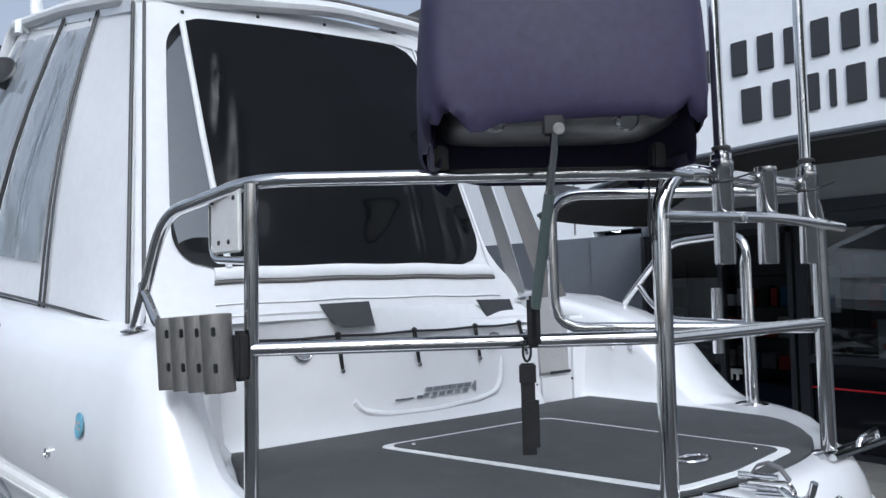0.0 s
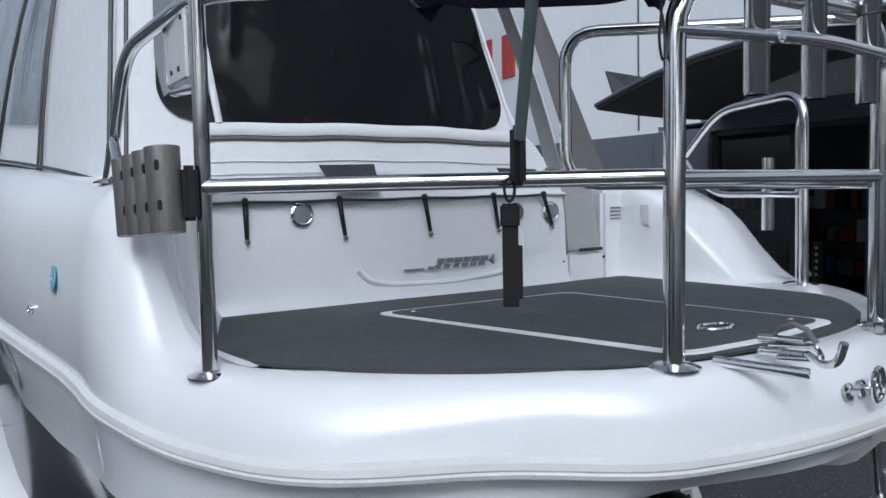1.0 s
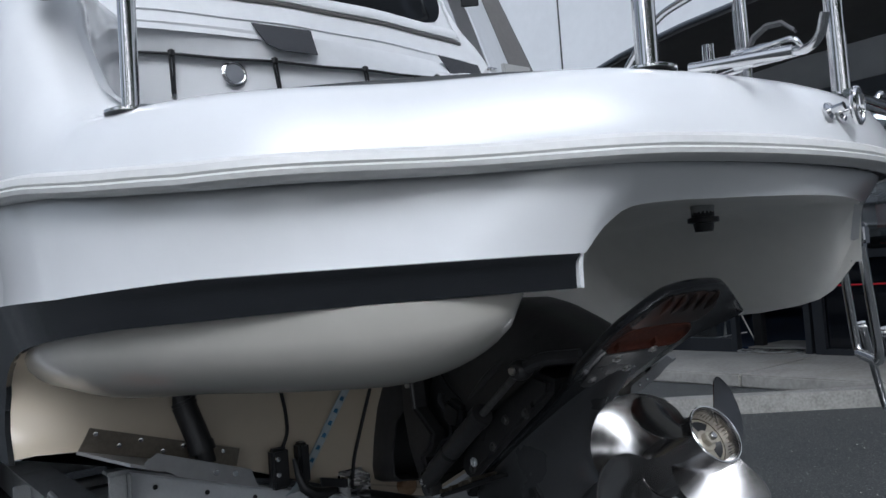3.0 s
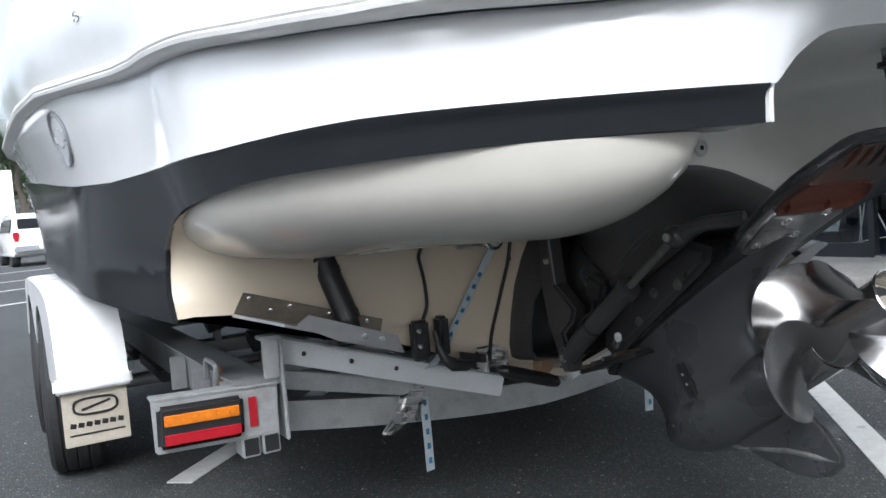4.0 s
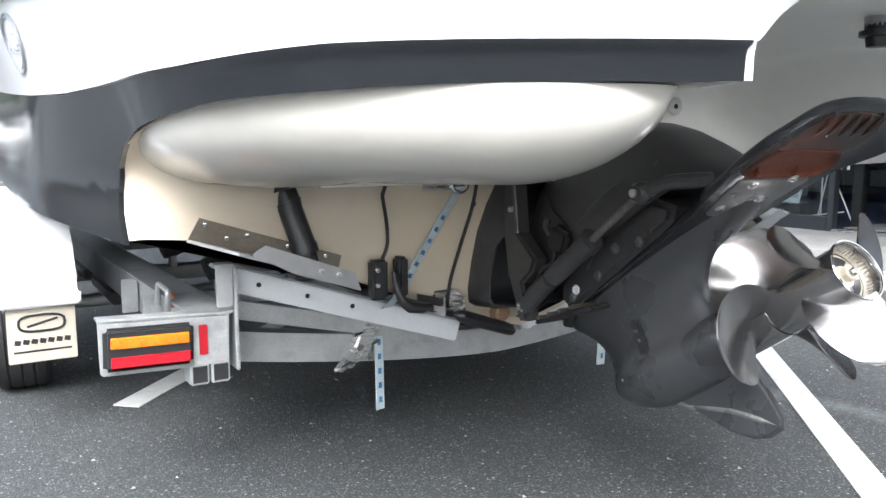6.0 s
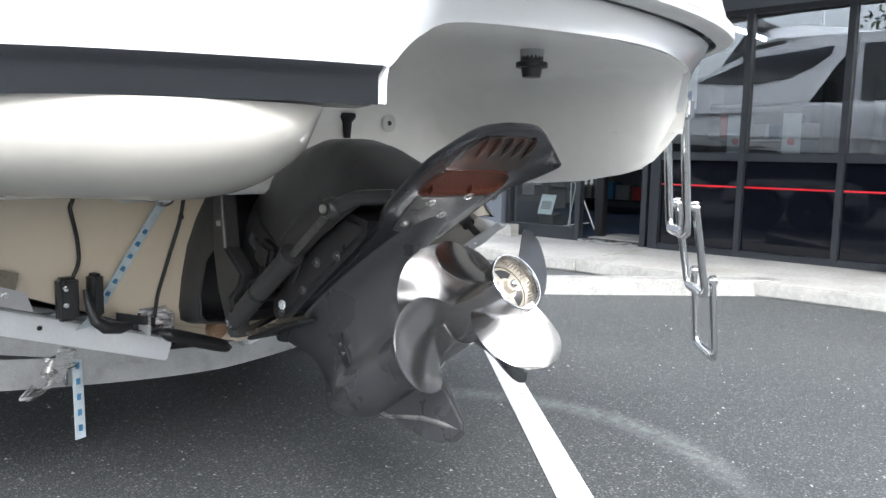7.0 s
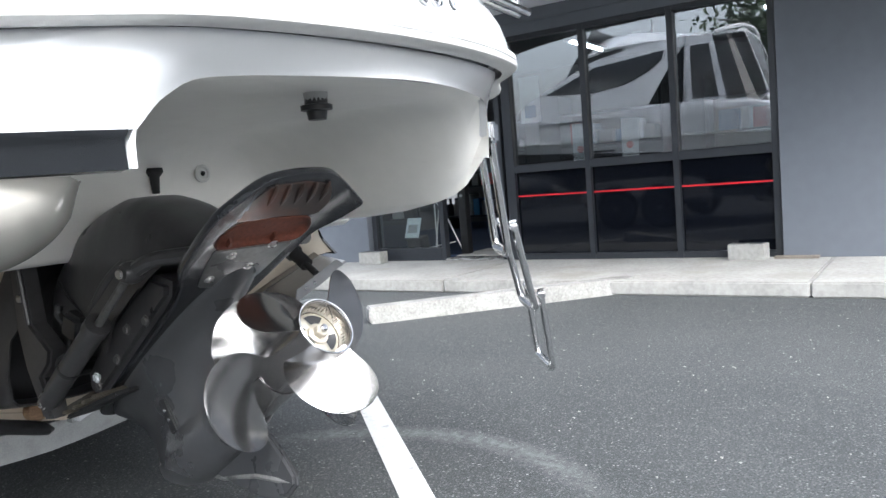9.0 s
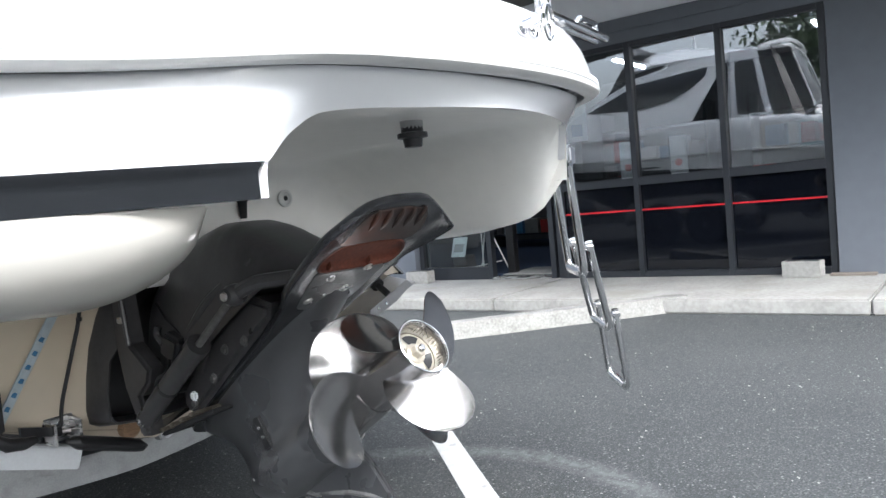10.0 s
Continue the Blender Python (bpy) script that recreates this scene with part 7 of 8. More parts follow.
# ---- trim tabs, sensors and cables on the transom ----
def trim_tab(side):
    def fix(bm):
        if side > 0:
            for v in bm.verts:
                v.co.x = 2 * XC - v.co.x
        return bm
    tab = part("trim_tab", fix(sheet(skin([[(-0.997, 1.265, 0.724), (-0.93, 1.078, 0.708)], [(-0.80, 1.265, 0.666), (-0.79, 1.078, 0.662)], [(-0.605, 1.265, 0.606), (-0.643, 1.078, 0.612)]]), 0.007)), TABS, boat, "stainless trim tab")
    part("tab_lip", fix(prism([(-0.905, 0.702), (-0.895, 0.709), (-0.873, 0.721), (-0.655, 0.641), (-0.640, 0.596), (-0.655, 0.600), (-0.81, 0.652)], 1.072, 1.077, "xz", 0.001)), TABS, tab)
    rise = 0.0 if side < 0 else 0.034
    part("tab_hinge", fix(prism([(-0.966, 0.773 - rise), (-0.995, 0.722), (-0.613, 0.612), (-0.602, 0.656 - rise)], 1.266, 1.271, "xz", 0.001)), TABM, tab, "bronzed hinge strip")
    for i in range(7 if side < 0 else 0):
        p = (-0.955 + 0.051 * i, 1.266, 0.757 - 0.0164 * i - (0.02 if i % 2 else 0.0))
        part("rivet", fix(lathe([(0.0065, 0), (0.0055, 0.0045), (0, 0.0055)], p, (0, -1, 0), 8)), STEEL, tab)
    for x, z in ((-0.742, 0.652), (-0.697, 0.640)):
        part("rivet", fix(lathe([(0.008, 0), (0.007, 0.0045), (0, 0.0055)], (x, 1.072, z), (0, -1, 0), 8)), STEEL, tab)
    if side > 0:
        # the starboard tab hangs lower, so its ram leans further aft
        ram = part("tab_ram", fix(tube([(-0.785, 1.31, 0.835), (-0.78, 1.19, 0.755)], 0.034, 0, 16)), PLASTIC, tab, "black trim tab ram")
        part("ram_boot", fix(tube([(-0.78, 1.19, 0.755), (-0.778, 1.155, 0.731), (-0.775, 1.13, 0.713)], 0.026, 0, 12)), RUBBER, ram)
        part("ram_rod", fix(tube([(-0.775, 1.14, 0.72), (-0.772, 1.085, 0.682)], 0.013, 0, 10)), PLASTIC, ram)
        return
    ram = part("tab_ram", fix(tube([(-0.751, 1.30, 0.873), (-0.737, 1.275, 0.783), (-0.705, 1.25, 0.67)], 0.031, 0, 16)), PLASTIC, tab, "black trim tab ram")
    part("ram_head", fix(tube([(-0.755, 1.30, 0.884), (-0.744, 1.285, 0.828)], 0.041, 0, 16)), PLASTIC, ram)
    for z, x in ((0.80, -0.740), (0.79, -0.738)):
        part("ram_groove", fix(tube([(x - 0.001, 1.277, z + 0.003), (x + 0.001, 1.276, z - 0.003)], 0.033, 0, 16)), PLASTIC, ram)
    part("ram_collar", fix(tube([(-0.711, 1.256, 0.692), (-0.706, 1.25, 0.668)], 0.034, 0, 16)), PLASTIC, ram)
    part("ram_boot", fix(tube([(-0.706, 1.25, 0.68), (-0.700, 1.245, 0.640)], 0.024, 0, 12)), RUBBER, ram)


trim_tab(-1)
trim_tab(1)


def sensors():
    b = part("sensor_bracket", box((0.052, 0.034, 0.112), (-0.487, 1.283, 0.578), 0.008, segs=3), PLASTIC, boat, "black sensor bracket")
    part("sensor_bracket", box((0.032, 0.045, 0.115), (-0.418, 1.28, 0.58), 0.008, segs=3), PLASTIC, b)
    hook = [(-0.448, 1.262, 0.60), (-0.447, 1.245, 0.555), (-0.438, 1.235, 0.522), (-0.415, 1.232, 0.503), (-0.375, 1.232, 0.495), (-0.345, 1.232, 0.497)]
    part("sensor", tube(hook, 0.02, 0, 12, radii=[0.008, 0.011, 0.015, 0.018, 0.016, 0.009]), PLASTIC, b, "black hooked speed sensor")
    part("sensor_arm", sheet(skin([[(-0.36, 1.29, 0.525), (-0.36, 1.29, 0.50)], [(-0.25, 1.30, 0.495), (-0.25, 1.30, 0.47)]]), 0.008), PLASTIC, b)
    for z in (0.607, 0.565):
        part("sensor_screw", lathe([(0.008, 0), (0.007, 0.004), (0, 0.005)], (-0.497, 1.265, z), (0, -1, 0), 10), STEEL, b)
    part("cable", tube([(-0.47, 1.268, 0.862), (-0.472, 1.262, 0.83), (-0.482, 1.262, 0.812), (-0.458, 1.28, 0.73), (-0.450, 1.292, 0.665), (-0.47, 1.30, 0.62), (-0.468, 1.285, 0.56)], 0.0052, 0.04, 8), PLASTIC, b, "black cable")
    c = part("transducer_bracket", box((0.085, 0.006, 0.072), (-0.238, 1.331, 0.485), 0.004), BRUSHED, boat, "stainless transducer bracket")
    for x in (-0.272, -0.204):
        part("bracket_ear", box((0.008, 0.055, 0.06), (x, 1.305, 0.478), 0.003), BRUSHED, c)
    for z in (0.50, 0.468):
        part("bracket_screw", lathe([(0.007, 0), (0.006, 0.004), (0, 0.005)], (-0.238, 1.327, z), (0, -1, 0), 10), STEEL, c)
    rows = []
    for k in range(11):
        t = k / 10
        w = 0.034 * math.sqrt(max(0.06, 1 - (2 * t - 1) ** 8))
        rows.append([(-0.255 + 0.225 * t, 1.262 + w * math.cos(a), 0.458 - 0.078 * t + 0.62 * w * math.sin(a)) for a in [i * math.pi / 8 for i in range(16)]])
    part("transducer", skin(rows, closed=True, caps=True), PLASTIC, c, "black transducer")
    part("cable", tube([(-0.172, 1.27, 0.862), (-0.173, 1.262, 0.835), (-0.179, 1.272, 0.77), (-0.206, 1.293, 0.66), (-0.231, 1.315, 0.55), (-0.237, 1.32, 0.49)], 0.0055, 0.05, 8), PLASTIC, c, "black cable")
    part("cable_clip", box((0.016, 0.009, 0.016), (-0.179, 1.27, 0.775), 0.003), PLASTIC, c)
    part("cable_gland", lathe([(0.014, 0), (0.012, 0.006), (0.006, 0.012)], (-0.47, 1.272, 0.842), (0, -1, -0.2), 12), PLASTIC, b)
    e = part("tie_down_eye", tube([(-0.237 + 0.025 * math.cos(a), 1.255, 0.830 + 0.018 * math.sin(a)) for a in [i * math.pi / 8 for i in range(16)]], 0.0068, 0, 8, closed=True), STEEL, boat, "stainless tie-down eye")
    part("eye_plate", box((0.15, 0.012, 0.026), (-0.29, 1.264, 0.832), 0.005), BRUSHED, e)
    part("drain_bung", lathe([(0.030, 0), (0.031, 0.010), (0.028, 0.018), (0.029, 0.026), (0.022, 0.034), (0, 0.035)], (-0.035, 1.345, 0.425), (0, -1, 0), 18), WOOD, boat, "orange brown drain bung")


sensors()


# ---- trailer under the boat ----
def swing(y):
    return -0.015 * max(0.0, y - 1.2)


def sided(bm, side):
    """Mirrors a mesh to the starboard side of the trailer, which stands a little to port under the boat."""
    if side > 0:
        for v in bm.verts:
            v.co.x = 2 * (XC - 0.09) + 2 * swing(v.co.y) - v.co.x
    return bm


def boat_trailer():
    tr = thing("boat_trailer", "galvanised tandem-axle boat trailer with white mudguards", "trailer", (XC, 2.9, 0.0))
    # bowed rear cross beam
    rows = []
    for i in range(25):
        s = i / 24 * 2 - 1
        x = XC + 0.95 * s
        z = 0.298 + 0.11 * abs(s) ** 1.5
        y = 1.50
        h, d = 0.042, 0.035
        rows.append([(x, y - d, z - h), (x, y + d, z - h), (x, y + d, z + h), (x, y - d, z + h)])
    part("cross_beam", skin(rows, closed=True, caps=True), GALV, tr, "galvanised cross beam", angle=30)
    for side in (-1, 1):
        # chassis rail with upstand and a lug
        rail = skin([[(x + swing(y), y, z) for x, z in ((-0.955, 0.405), (-0.885, 0.405), (-0.885, 0.52), (-0.955, 0.52))] for y in (1.34, 2.2, 3.4, 4.6, 5.6)], closed=True, caps=True)
        rl = part("chassis_rail", sided(rail, side), GALV, tr, "galvanised chassis rail", angle=30)
        part("rail_flange", sided(skin([[(x + swing(y), y, z) for x, z in ((-0.975, 0.52), (-0.865, 0.52), (-0.865, 0.528), (-0.975, 0.528))] for y in (1.34, 2.2, 3.4, 4.6, 5.6)], closed=True, caps=True), side), GALV, rl)
        for y in (1.72, 2.05):
            part("rib", sided(box((0.05, 0.010, 0.11), (-0.985 + swing(y), y, 0.462), 0.002), side), GALV, rl)
        part("lug", sided(tube([(-0.99, 1.55, 0.50), (-0.99, 1.52, 0.56), (-0.99, 1.64, 0.565), (-0.99, 1.67, 0.50)], 0.009, 0.025, 8), side), GALV, rl)
        part("side_marker", sided(lathe([(0.022, 0), (0.022, 0.012), (0, 0.015)], (-0.962, 1.60, 0.52), (-1, 0, 0), 16), side), ORANGE, rl, "orange side marker")
        # light board
        board = part("light_board", sided(prism([(-1.195, 0.536), (-0.888, 0.523), (-0.892, 0.401), (-1.010, 0.400), (-1.188, 0.407), (-1.194, 0.414)], 1.320, 1.331, "xz", 0.003), side), GALV, tr, "galvanised light board")
        part("board_lip", sided(box((0.309, 0.05, 0.007), (-1.0415, 1.342, 0.533), 0.002, Matrix.Rotation(radians(2.4), 3, "Y")), side), GALV, board)
        lampbox = part("tail_light", sided(box((0.206, 0.022, 0.104), (-1.085, 1.310, 0.468), 0.010, Matrix.Rotation(radians(2.0), 3, "Y"), segs=3), side), PLASTIC, board, "combination tail light")
        part("amber_lens", sided(box((0.188, 0.014, 0.037), (-1.083, 1.300, 0.485), 0.007, Matrix.Rotation(radians(2.0), 3, "Y"), segs=3), side), AMBER, lampbox, "amber indicator lens")
        part("red_lens", sided(box((0.191, 0.014, 0.036), (-1.083, 1.300, 0.439), 0.007, Matrix.Rotation(radians(2.0), 3, "Y"), segs=3), side), RED, lampbox, "red tail lens")
        for i in range(6):
            part("led", sided(lathe([(0.009, 0), (0.008, 0.003), (0, 0.004)], (-1.157 + 0.029 * i, 1.2935, 0.4875 - 0.001 * i), (0, -1, 0), 10), side), AMBER, lampbox)
        part("reflector", sided(box((0.021, 0.006, 0.076), (-0.956, 1.317, 0.466), 0.002), side), RED, board, "red reflector")
        # upright, hollow step and nylon keel skid
        up = part("upright", sided(box((0.010, 0.075, 0.265), (-0.868, 1.36, 0.505), 0.003), side), GALV, tr)
        part("upright_flange", sided(box((0.042, 0.010, 0.10), (-0.896, 1.328, 0.59), 0.003), side), GALV, up)
        part("upright_cap", sided(box((0.055, 0.05, 0.010), (-0.893, 1.35, 0.643), 0.003), side), GALV, up)
        for x in (-0.967, -0.915):
            bm = box((0.046, 0.07, 0.055), (x, 1.355, 0.378), 0.003)
            st = part("step_tube", sided(bm, side), GALV, up)
            part("step_hollow", sided(box((0.036, 0.004, 0.042), (x, 1.3185, 0.378), 0.001), side), PLASTIC, st)
        a, b = Vector((-0.883, 1.37, 0.606)), Vector((-0.165, 1.40, 0.372))
        d = (b - a)
        ang = math.atan2(-d.z, d.x)
        sk = part("keel_skid", sided(box((d.length, 0.028, 0.062), (a + b) / 2, 0.004, Matrix.Rotation(ang, 3, "Y")), side), NYLON, tr, "milky nylon skid strip")
        part("skid_top", sided(box((d.length, 0.03, 0.006), (a + b) / 2 + Vector((0.010, 0.004, 0.033)), 0.002, Matrix.Rotation(ang, 3, "Y")), side), GALV, sk)
        part("skid_arm", sided(box((d.length * 0.95, 0.035, 0.05), (a + b) / 2 + Vector((-0.01, 0.06, -0.055)), 0.003, Matrix.Rotation(ang * 0.75, 3, "Y")), side), GALV, sk)
        for i in range(5):
            p = a + d * (0.12 + 0.19 * i)
            part("skid_bolt", sided(lathe([(0.007, 0), (0.006, 0.003), (0, 0.0035)], (p.x, p.y - 0.015, p.z + 0.004), (0, -1, 0), 8), side), PLASTIC, sk)
        # mudguard over the two wheels
        prof = [(2.10, 0.462), (2.11, 0.54), (2.15, 0.63), (2.23, 0.70), (2.36, 0.745), (2.55, 0.762), (3.0, 0.768), (3.6, 0.762), (3.90, 0.745), (4.03, 0.70), (4.10, 0.62), (4.13, 0.50)]
        rows = []
        for k in range(61):
            u = k / 60 * (len(prof) - 1)
            i = min(int(u), len(prof) - 2)
            y = prof[i][0] + (prof[i + 1][0] - prof[i][0]) * (u - i)
            z = prof[i][1] + (prof[i + 1][1] - prof[i][1]) * (u - i)
            o = swing(y) - swing(2.1)
            near = min(abs(y - 2.82), abs(y - 3.55))
            open_to = 0.315 + math.sqrt(max(0.0, 0.365 ** 2 - near ** 2)) if near < 0.345 else 0.42
            low = min(z - 0.012, max(open_to, 0.44))
            rows.append([(-1.358 + o, y, low), (-1.356 + o, y, (low + z - 0.015) / 2), (-1.354 + o, y, z - 0.012), (-1.340 + o, y, z - 0.003), (-1.25 + o, y, z), (-1.145 + o, y, z)])
        guard = part("mudguard", sided(sheet(skin(rows), 0.005), side), FENDER, tr, "white painted steel mudguard", angle=45)
        part("guard_lip", sided(box((0.235, 0.035, 0.045), (-1.253, 2.105, 0.468), 0.008), side), FENDER, guard)
        flap = part("mudflap", sided(box((0.196, 0.008, 0.175), (-1.252, 2.118, 0.354), 0.003), side), FLAPM, tr, "cream mudflap with a dark printed emblem")
        ring = [(-1.252 + 0.065 * math.copysign(abs(math.cos(t)) ** 0.6, math.cos(t)), 2.1125, 0.392 + 0.026 * math.copysign(abs(math.sin(t)) ** 0.7, math.sin(t))) for t in [i * math.pi / 10 for i in range(20)]]
        part("emblem_ring", sided(tube(ring, 0.004, 0, 6, closed=True), side), PLASTIC, flap)
        part("emblem_bar", sided(box((0.09, 0.003, 0.008), (-1.25, 2.1125, 0.393), 0.001, Matrix.Rotation(radians(-14), 3, "Y")), side), PLASTIC, flap)
        for i in range(7):
            part("print_bar", sided(box((0.018, 0.002, 0.016), (-1.322 + 0.0235 * i, 2.113, 0.334), 0.001, Matrix.Rotation(radians(12), 3, "Y")), side), PLASTIC, flap)
        part("print_bar", sided(box((0.165, 0.002, 0.006), (-1.252, 2.113, 0.303), 0.001), side), PLASTIC, flap)
        for y in (2.85, 3.55):
            c = Vector((-1.262 + swing(y) - swing(2.1), y, 0.315))
            tyre = lathe([(0.20, -0.085), (0.255, -0.098), (0.298, -0.094), (0.312, -0.078), (0.315, -0.05), (0.309, -0.046), (0.309, -0.040), (0.315, -0.036), (0.315, -0.004), (0.309, -0.002), (0.309, 0.002), (0.315, 0.004), (0.315, 0.036), (0.309, 0.040), (0.309, 0.046), (0.315, 0.05), (0.312, 0.078), (0.298, 0.094), (0.255, 0.098), (0.20, 0.085)], c, (-1, 0.08, 0), 40)
            wh = part("wheel", sided(lathe([(0.20, -0.08), (0.205, -0.06), (0.19, -0.02), (0.18, 0.03), (0.12, 0.045), (0.07, 0.05), (0.04, 0.075), (0, 0.077)], c, (-1, 0.08, 0), 28), side), FENDER, tr, "white steel wheel")
            part("tyre", sided(tyre, side), TYRE, wh, "black road tyre")
            part("rim_lip", sided(lathe([(0.198, 0.070), (0.207, 0.085), (0.197, 0.088), (0.188, 0.066)], c, (-1, 0.08, 0), 32), side), GALV, wh)
    for y in (2.85, 3.55):
        part("axle", tube([(-1.2 + swing(y), y, 0.315), (1.32 + swing(y), y, 0.315)], 0.028, 0, 12), GALV, tr)
        part("spring_pack", box((0.06, 0.55, 0.05), (-0.92 + swing(y), y, 0.36), 0.006), PLASTIC, tr)
    for y in (2.3, 3.0, 4.2, 5.4):
        part("cross_member", box((1.85, 0.06, 0.06), (XC + swing(y), y, 0.38), 0.004), GALV, tr)
        for x in (-0.62, -0.34, 0.46, 0.74):
            part("roller", lathe([(0.0, -0.05), (0.045, -0.05), (0.05, 0.0), (0.045, 0.05), (0.0, 0.05)], (x + swing(y), y, 0.50), (1, 0, 0.3), 14), RUBBER, tr, "black keel roller")
            part("roller_arm", box((0.03, 0.05, 0.12), (x + swing(y), y, 0.44), 0.004), GALV, tr)
    part("drawbar", tube([(XC + swing(5.6), 5.5, 0.40), (XC + swing(8.3), 8.3, 0.45)], 0.05, 0, 12), GALV, tr)
    for side in (-1, 1):
        part("drawbar_arm", sided(tube([(-0.92 + swing(5.5), 5.5, 0.45), (XC + swing(7.2) - 0.03, 7.2, 0.44)], 0.04, 0, 10), side), GALV, tr)
    part("jockey_wheel", lathe([(0, -0.03), (0.09, -0.03), (0.1, 0), (0.09, 0.03), (0, 0.03)], (XC + swing(7.6) + 0.2, 7.6, 0.1), (1, 0, 0), 20), RUBBER, tr)
    part("jockey_post", tube([(XC + swing(7.6) + 0.12, 7.6, 0.1), (XC + swing(7.6) + 0.12, 7.6, 0.75)], 0.025, 0, 10), GALV, tr)
    for x in (-0.30, 0.42):
        part("bunk", box((0.09, 3.6, 0.05), (x + swing(3.4), 3.4, 0.485), 0.006, Matrix.Rotation(radians(0.9), 3, "Z")), RUBBER, tr, "black bunk board under the hull")
    plate = part("number_plate", box((0.235, 0.006, 0.085), (1.15, 1.335, 0.365), 0.003), mat("plate_white", (0.68, 0.68, 0.66), 0.45, vary=0.05), tr, "white number plate with dark bars")
    for i in range(6):
        part("plate_bar", box((0.018, 0.002, 0.05), (1.065 + 0.034 * i, 1.331, 0.365), 0.001), PLASTIC, plate)
    return tr


boat_trailer()


STRAP_LINE = [(-0.237, 1.255, 0.827), (-0.408, 1.322, 0.515), (-0.412, 1.37, 0.48), (-0.47, 1.45, 0.43)]


def tie_down(side):
    """Ratchet tie-down from the transom eye to the cross beam, its tail hanging free."""
    s = thing("tie_down_strap", "pale blue webbing tie-down strap with a steel ratchet", "strap", (-0.40, 1.45, 0.41), "tie-down straps")

    def sided(bm, side):
        """The straps stand evenly about the boat's own centre line."""
        if side > 0:
            for v in bm.verts:
                v.co.x = 2 * XC - v.co.x
        return bm

    def ribbon(pts, w, dirn=(1, 0.25, 0)):
        v = Vector(dirn).normalized() * w / 2
        return sheet(sided(skin([[Vector(p) - v, Vector(p) + v] for p in pts]), side), 0.003)
    part("webbing", ribbon(STRAP_LINE + [(-0.43, 1.46, 0.40)], 0.034), STRAP, s)
    part("webbing_tail", ribbon([(-0.405, 1.45, 0.40), (-0.40, 1.452, 0.27), (-0.397, 1.455, 0.142)], 0.032), STRAP, s)
    for i in range(7):
        q = Vector(STRAP_LINE[0]).lerp(Vector(STRAP_LINE[1]), 0.28 + 0.105 * i)
        part("print_bar", sided(box((0.012, 0.0016, 0.013), q + Vector((0, -0.005, 0)), 0.0, Matrix.Rotation(radians(31), 3, "Y")), side), INK, s)
    for i in range(5):
        part("print_bar", sided(box((0.011, 0.0016, 0.018), (-0.402 + 0.001 * i, 1.4475, 0.355 - 0.045 * i), 0.0), side), INK, s)
    r = part("ratchet", sided(box((0.055, 0.035, 0.10), (-0.455, 1.44, 0.375), 0.006, Matrix.Rotation(radians(28), 3, "Y")), side), BRUSHED, s, "steel ratchet")
    part("ratchet_handle", sided(tube([(-0.47, 1.415, 0.36), (-0.505, 1.40, 0.315), (-0.57, 1.40, 0.30), (-0.53, 1.41, 0.33)], 0.008, 0.015, 8), side), BRUSHED, r)
    for z in (0.35, 0.39):
        part("ratchet_pin", sided(tube([(-0.495, 1.43, z), (-0.415, 1.43, z + 0.015)], 0.007, 0, 8), side), STEEL, r)
    part("hook", sided(tube([(-0.43, 1.455, 0.35), (-0.43, 1.46, 0.31), (-0.42, 1.48, 0.295)], 0.006, 0.01, 8), side), STEEL, r)


tie_down(-1)
tie_down(1)


# ---- small things by the showroom ----
def besser_block(at, turn):
    bm = bmesh.new()
    outline = [(-0.195, -0.095), (0.195, -0.095), (0.195, 0.095), (-0.195, 0.095)]
    box((0.30, 0.15, 0.135), (0, 0, 0.0675), 0.004, bm=bm)
    b = thing("concrete_block", "pale hollow concrete block lying on the pavement", "block", (0, 0, 0), "concrete blocks")
    part("body", bm, CONCRETE, b)
    for x in (-0.09, 0.09):
        part("cavity", box((0.10, 0.09, 0.004), (x * 0.8, 0, 0.1365), 0.0), PLASTIC, b)
    b.matrix_basis = pose(at[0], at[1], at[2], 0, 0, turn)
    return b


besser_block((5.66, 0.59, 0.11), 84)
besser_block((5.62, 4.62, 0.11), 92)
solid("timber_offcut", box((0.09, 0.34, 0.02), (5.70, 0.22, 0.121), 0.003), mat("weathered_timber", (0.22, 0.19, 0.16), 0.85, vary=0.25, scale=20, stretch=(6, 1, 6)), "weathered timber offcut lying by the wall", "timber")


def folding_stand():
    """A white wire stand folded half open, with a small tray on top."""
    e = thing("folding_stand", "white wire folding stand inside the showroom door", "stand", (6.2, 4.0, 0.13))
    w = mat("white_wire", (0.7, 0.7, 0.7), 0.4)
    for foot, head in (((6.2, 4.12, 0.14), (6.2, 4.12, 0.75)), ((6.2, 3.76, 0.14), (6.2, 3.99, 0.62)), ((6.36, 4.26, 0.14), (6.22, 4.06, 0.75))):
        part("leg", tube([foot, head], 0.008, 0, 6), w, e)
    part("brace", tube([(6.2, 4.27, 0.21), (6.2, 3.87, 0.28)], 0.007, 0, 6), w, e)
    part("top_wire", tube([(6.2, 4.18, 0.74), (6.2, 4.12, 0.77), (6.2, 3.99, 0.62)], 0.008, 0, 6), w, e)
    tray = part("tray", box((0.12, 0.23, 0.05), (6.2, 3.89, 0.80), 0.012), w, e)
    for y in (3.82, 3.89, 3.96):
        part("tray_clip", box((0.02, 0.03, 0.08), (6.14, y, 0.75), 0.004), w, tray)
    return e


